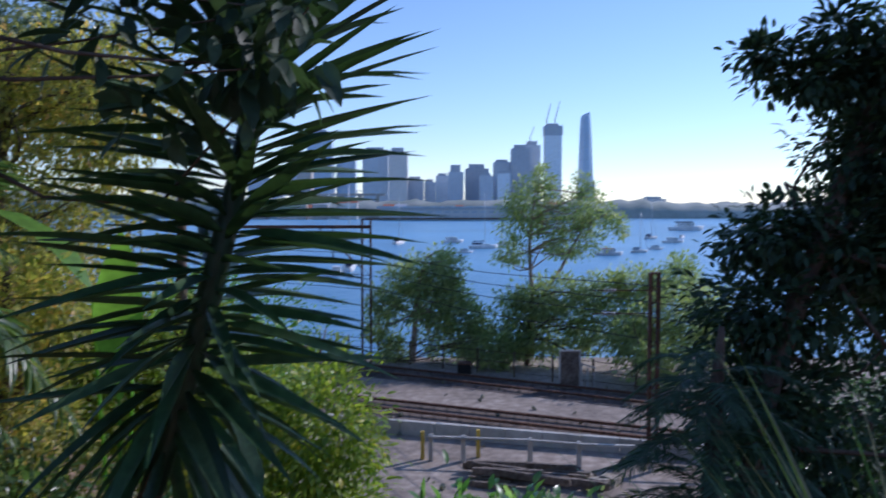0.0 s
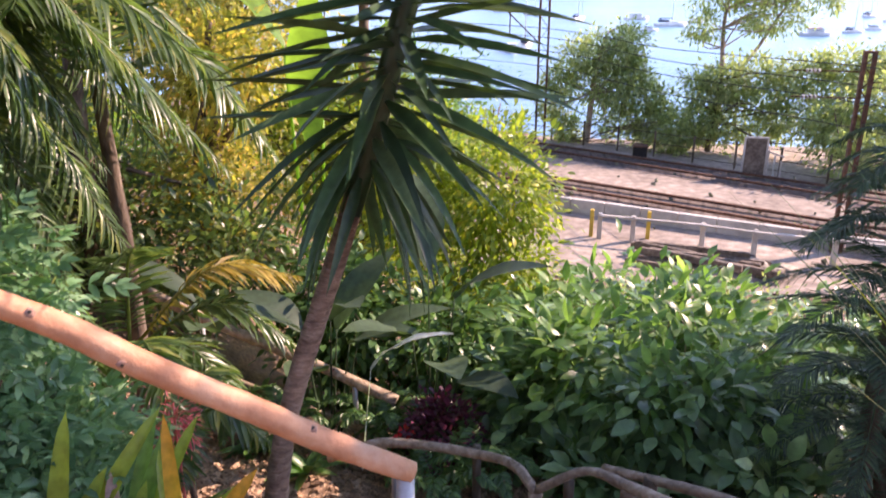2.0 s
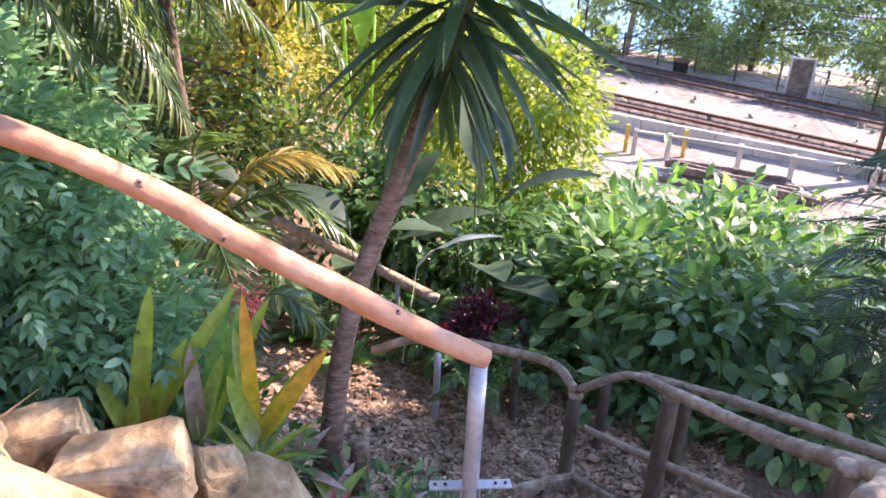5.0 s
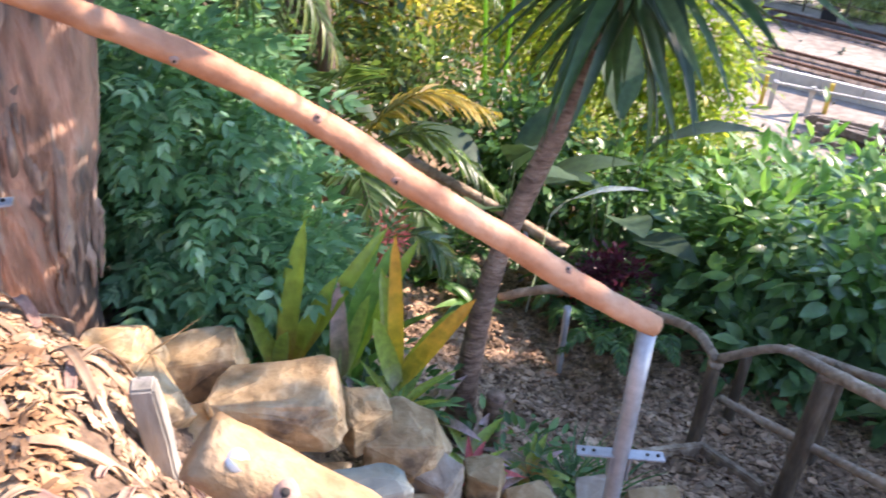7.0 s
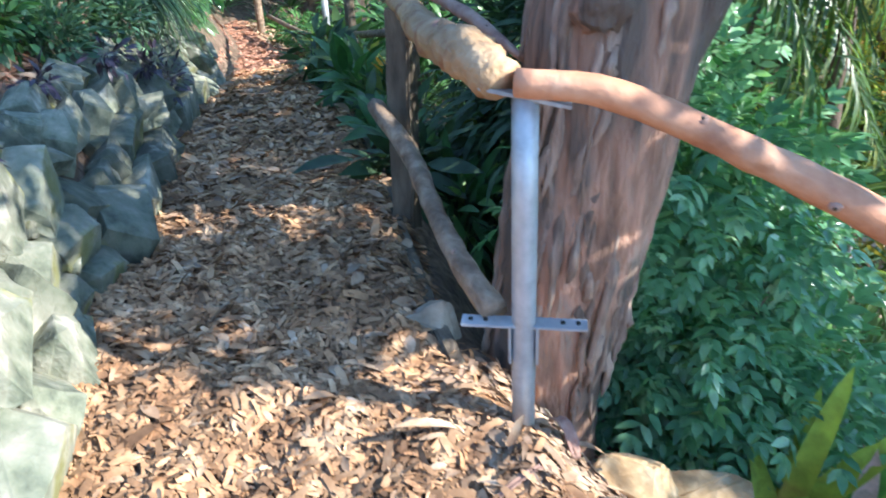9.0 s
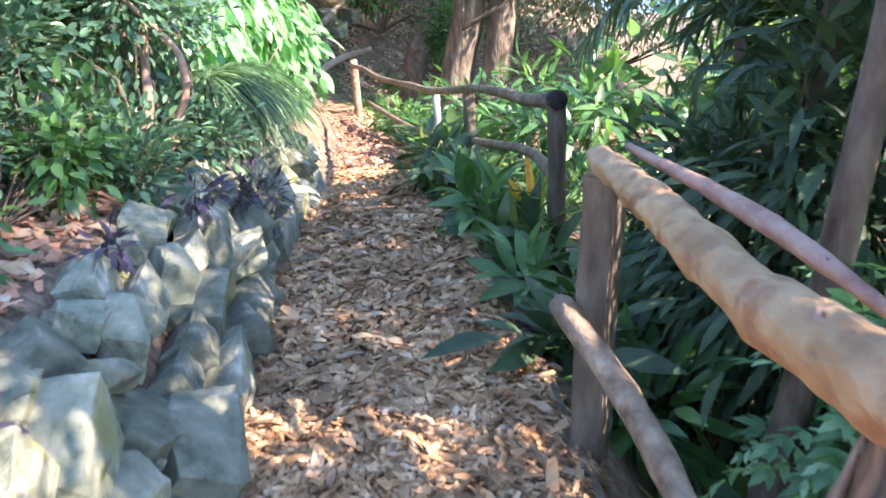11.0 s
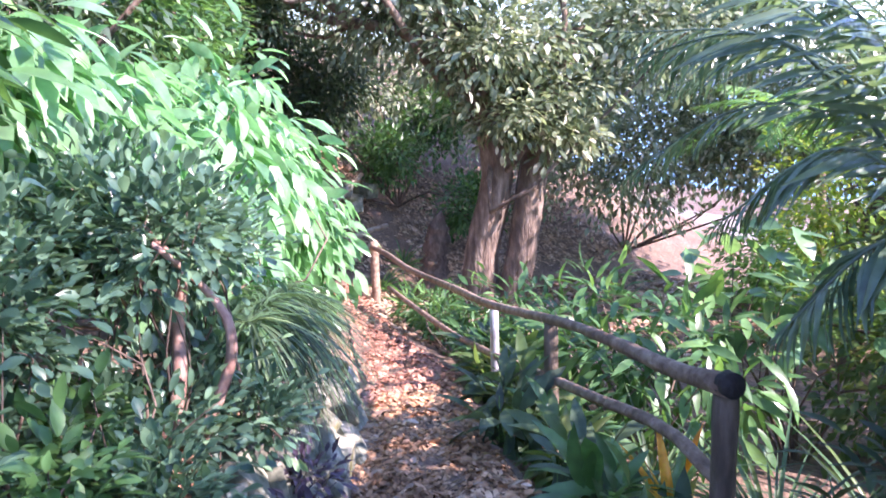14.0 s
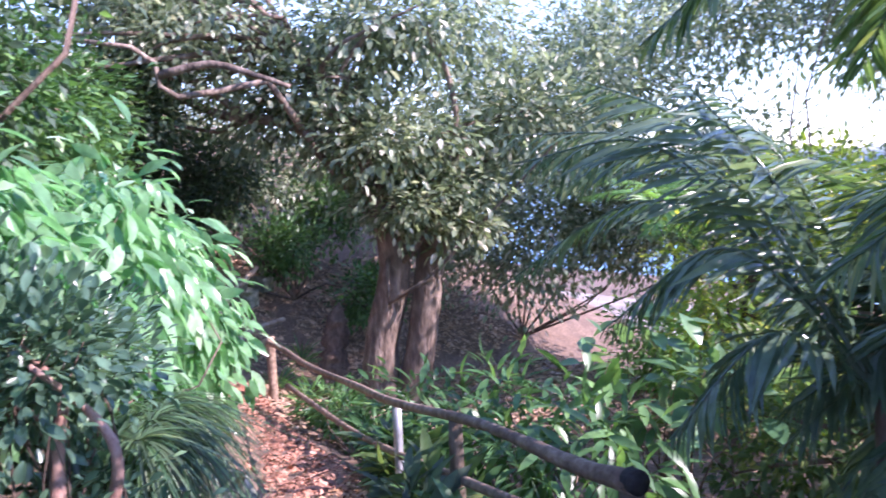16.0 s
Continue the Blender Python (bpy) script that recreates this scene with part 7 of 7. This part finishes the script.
boat(-15.9, 113.8, 5.5, 100, deck=M_HULL, label="white motor cruiser with dark windows at its mooring")
boat(-15.0, 122, 7.0, 95, 14, False, label="white sailing yacht with tall mast")
boat(2.6, 218, 7.0, 20, label="white motor cruiser at its mooring")
boat(4.8, 169, 3.8, 10, label="small dark-canopied motor boat", deck=M_NAVY)
boat(9.9, 188, 7.6, 12, 13.5, False, label="white sailing yacht with tall mast and blue sail cover")
boat(17, 205, 5, 30)
boat(35, 161, 6.2, 8, deck=M_RED, label="white ferry-like boat with red-brown roof")
boat(66.8, 246, 6.5, 40, 12, False)
boat(65.5, 218, 6.5, 5)
boat(50.9, 183, 4.0, 15, deck=M_NAVY)
boat(43.9, 171, 4.6, 20, 9, False)
boat(107, 337, 16, 3, deck=M_NAVY, label="long low pontoon with a dark roof")
boat(78, 250, 5, 60)
boat(-39, 260, 8, 30, 15, False, label="white sailing yacht with tall mast")
boat(-12.3, 211, 7, 70, 13, False, label="white sailing yacht with tall mast")
boat(-27, 240, 7, 30, 13, False, label="white sailing yacht with tall mast")
boat(58, 300, 5, 60)
boat(130, 300, 9, 10)


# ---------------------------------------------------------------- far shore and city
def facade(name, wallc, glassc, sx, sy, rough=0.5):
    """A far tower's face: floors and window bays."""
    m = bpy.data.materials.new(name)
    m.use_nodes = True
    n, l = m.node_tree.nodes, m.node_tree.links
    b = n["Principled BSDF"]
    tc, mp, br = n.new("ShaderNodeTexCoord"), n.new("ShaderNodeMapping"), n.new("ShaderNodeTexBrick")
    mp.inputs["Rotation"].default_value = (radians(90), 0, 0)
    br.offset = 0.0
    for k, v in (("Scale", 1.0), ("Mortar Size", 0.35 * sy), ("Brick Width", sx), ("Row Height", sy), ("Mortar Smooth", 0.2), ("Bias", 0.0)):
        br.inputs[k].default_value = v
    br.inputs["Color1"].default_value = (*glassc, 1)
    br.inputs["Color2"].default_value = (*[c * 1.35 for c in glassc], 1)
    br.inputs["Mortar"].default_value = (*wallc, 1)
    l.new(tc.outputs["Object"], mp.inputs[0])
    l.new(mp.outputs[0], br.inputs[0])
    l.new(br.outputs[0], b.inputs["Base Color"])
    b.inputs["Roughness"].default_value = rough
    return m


# aerial haze is put into these face colours: walls lightened, glass blued
F_GREY = facade("hazed_grey_tower_face", (0.6, 0.62, 0.64), (0.4, 0.48, 0.56), 7, 4)
F_BLUE = facade("hazed_blue_glass_face", (0.45, 0.55, 0.65), (0.32, 0.46, 0.6), 6, 4, 0.3)
F_WARM = facade("hazed_warm_tower_face", (0.75, 0.66, 0.58), (0.5, 0.5, 0.5), 6, 4)
F_DARK = facade("hazed_dark_tower_face", (0.48, 0.5, 0.53), (0.32, 0.38, 0.44), 8, 4)
F_PALE = facade("hazed_pale_tower_face", (0.8, 0.82, 0.82), (0.58, 0.66, 0.72), 7, 4)
# haze over the far woods is put into this pale grey-green
M_HAZEGREEN = surface("hazed_far_trees", [(0.24, 0.29, 0.26), (0.32, 0.36, 0.32), (0.42, 0.44, 0.4)], 0.06, 0.9, 0.6)
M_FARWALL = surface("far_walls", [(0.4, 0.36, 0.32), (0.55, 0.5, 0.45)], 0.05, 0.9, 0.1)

D = 1500.0


def tower(px0, px1, top, mat, depth=1.0, label="grey office tower across the harbour", crown=None, roof=None):
    """A far tower from its two edges and height in metres; stands behind the far shore."""
    y = D * depth
    t = thing("tower", ((px0 + px1) / 2, y, WATER), label, "tower", "city towers")
    w = px1 - px0
    part("body", box((px0, y, WATER), (px1, y + w * 0.8, top), 0.5), mat, t)
    part("roof", box((px0 + w * 0.15, y + 4, top), (px1 - w * 0.2, y + w * 0.6, top + (roof or 5)), 0.3), F_DARK, t)
    if crown:
        part("top_storeys", box((px0 - 1, y - 1, top - crown), (px1 + 1, y + w * 0.8 + 1, top + 1), 0.4), F_DARK, t)
    return t


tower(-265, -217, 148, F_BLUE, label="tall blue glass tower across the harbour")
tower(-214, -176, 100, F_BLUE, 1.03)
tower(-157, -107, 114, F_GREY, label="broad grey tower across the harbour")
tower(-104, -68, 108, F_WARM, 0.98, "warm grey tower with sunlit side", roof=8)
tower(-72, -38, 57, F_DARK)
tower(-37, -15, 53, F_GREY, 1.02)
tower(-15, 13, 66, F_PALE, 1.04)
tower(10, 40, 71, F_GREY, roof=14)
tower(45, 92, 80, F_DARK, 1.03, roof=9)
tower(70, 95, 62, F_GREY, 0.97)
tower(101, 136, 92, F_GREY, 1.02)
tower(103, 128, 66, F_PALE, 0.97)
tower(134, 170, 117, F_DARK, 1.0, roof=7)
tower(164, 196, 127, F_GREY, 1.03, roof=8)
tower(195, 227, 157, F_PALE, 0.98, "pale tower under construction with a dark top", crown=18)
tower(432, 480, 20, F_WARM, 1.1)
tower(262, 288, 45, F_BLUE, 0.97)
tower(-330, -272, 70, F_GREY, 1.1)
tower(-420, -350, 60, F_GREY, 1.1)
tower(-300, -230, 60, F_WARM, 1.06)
# tapering glass tower
sl = thing("glass_tower", (278, D, WATER), "slender twisting blue glass tower, tallest of the skyline", "tower", "city towers")
bm = bmesh.new()
rings = []
for i in range(15):
    s = i / 14
    z = WATER + s * (182 - WATER)
    hw = 18 * (1 - s) ** 0.6 * 0.5 + 9.2
    cx = 279 - 2 * s
    tw = 0.5 * s
    ring = [bm.verts.new((cx + hw * math.cos(tw + k * math.pi / 4) * (1.0 if k % 2 == 0 else 0.92), D + hw * math.sin(tw + k * math.pi / 4), z + (5 * math.cos(k * math.pi / 4) if i == 14 else 0))) for k in range(8)]
    rings.append(ring)
for a, b in zip(rings, rings[1:]):
    for k in range(8):
        bm.faces.new((a[k], a[(k + 1) % 8], b[(k + 1) % 8], b[k]))
bm.faces.new(rings[-1])
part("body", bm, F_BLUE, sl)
for i, (x, z0, x1, z1, cy) in enumerate(((199, 158, 206, 200, 1480), (215, 158, 224, 205, 1480), (176, 130, 184, 166, 1556))):
    c = thing("tower_crane", (x, D, z0), "thin construction crane on a tower roof", "crane", "tower cranes")
    tube_part("mast", [(x, cy, z0 - 6), (x, cy, z0 + 14)], [0.9, 0.9], M_RUST, c, "", 4, 2)
    tube_part("jib", [(x, cy, z0 + 12), (x1, cy, z1)], [0.8, 0.5], M_RUST, c, "", 4, 2)
# bridge approach
br = thing("bridge", (-230, 1200, WATER), "steel truss bridge approach with a stone pylon", "bridge")
part("pylon", box((-228, 1200, WATER), (-206, 1225, 64), 1), M_FARWALL, br)
part("deck", box((-420, 1205, 20), (-92, 1220, 23.5), 0.3), M_FARWALL, br)
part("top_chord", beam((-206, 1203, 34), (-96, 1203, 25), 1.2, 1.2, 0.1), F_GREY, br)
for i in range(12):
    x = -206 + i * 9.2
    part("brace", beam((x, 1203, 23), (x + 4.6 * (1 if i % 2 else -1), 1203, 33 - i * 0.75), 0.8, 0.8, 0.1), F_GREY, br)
for i in range(4):
    part("pier", box((-190 + i * 28, 1208, WATER), (-184 + i * 28, 1218, 20), 0.4), M_FARWALL, br)


def headland(name, xs, hs, y, mat, label, seed, depth=60):
    """A low far shore: a ridge of trees whose crest is uneven."""
    g = np.random.default_rng(seed)
    n = 140
    x = np.linspace(xs[0], xs[-1], n)
    h = np.interp(x, xs, hs) + g.normal(size=n) * 1.3
    v = np.concatenate([np.stack([x, 0 * x + y, 0 * x + WATER - 1], -1), np.stack([x, 0 * x + y + 4, WATER + (h - WATER) * 0.5], -1), np.stack([x, 0 * x + y + depth * 0.4, h], -1), np.stack([x, 0 * x + y + depth, 0 * x + WATER - 1], -1)])
    f = np.concatenate([np.stack([np.arange(n - 1) + k * n, np.arange(1, n) + k * n, np.arange(1, n) + (k + 1) * n, np.arange(n - 1) + (k + 1) * n], -1) for k in range(3)])
    return single(name, mesh_of(name, v, [f], mat), mat, label, "far shore", kind="structure")


headland("backdrop_city_shore", [-700, -420, -200, -60, 60, 200, 330], [14, 18, 12, 8, 9, 8, 2], 700, M_HAZEGREEN, "low wooded far shore before the city", 5)
headland("backdrop_east_shore", [330, 420, 520, 640, 1200], [4, 9, 10, 12, 20], 1150, M_HAZEGREEN, "low wooded headland across the bay", 6)
headland("backdrop_west_shore", [-2500, -1200, -700], [60, 40, 20], 1000, M_HAZEGREEN, "wooded shore beyond the bridge", 7)
headland("backdrop_near_east", [120, 160, 230, 400], [-8, -6.2, -6, -4], 330, M_FARWALL, "low sea wall at the edge of the bay", 8, 20)
gh = np.random.default_rng(41)
for i in range(34):
    x = gh.uniform(-190, 120)
    w, h = gh.uniform(6, 16), gh.uniform(2, 9)
    t = thing("waterfront_building", (x, 640, WATER), "low pale waterfront building with pitched roof", "building", "waterfront buildings")
    y = 640 + gh.uniform(0, 40)
    part("wall", box((x - w / 2, y, WATER), (x + w / 2, y + 10, WATER + 5 + h), 0.1), M_FARWALL if i % 3 else F_WARM, t)
    bm = bmesh.new()
    z = WATER + 5 + h
    q = [bm.verts.new(p) for p in ((x - w / 2 - 0.5, y - 0.5, z), (x + w / 2 + 0.5, y - 0.5, z), (x + w / 2 + 0.5, y + 10.5, z), (x - w / 2 - 0.5, y + 10.5, z), (x - w / 2, y + 5, z + 2.4), (x + w / 2, y + 5, z + 2.4))]
    for k in ((0, 1, 5, 4), (2, 3, 4, 5), (1, 2, 5), (3, 0, 4), (3, 2, 1, 0)):
        bm.faces.new([q[j] for j in k])
    part("roof", bm, F_DARK if i % 2 else M_RED, t)
wharf = thing("wharf", (30, 610, WATER), "long pale finger wharf with dark piles", "wharf")
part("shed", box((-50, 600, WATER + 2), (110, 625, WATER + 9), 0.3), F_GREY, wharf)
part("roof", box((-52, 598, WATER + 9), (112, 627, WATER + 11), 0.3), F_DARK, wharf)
part("deck", box((-60, 590, WATER + 0.8), (120, 630, WATER + 2), 0.2), M_DARKPOST, wharf)
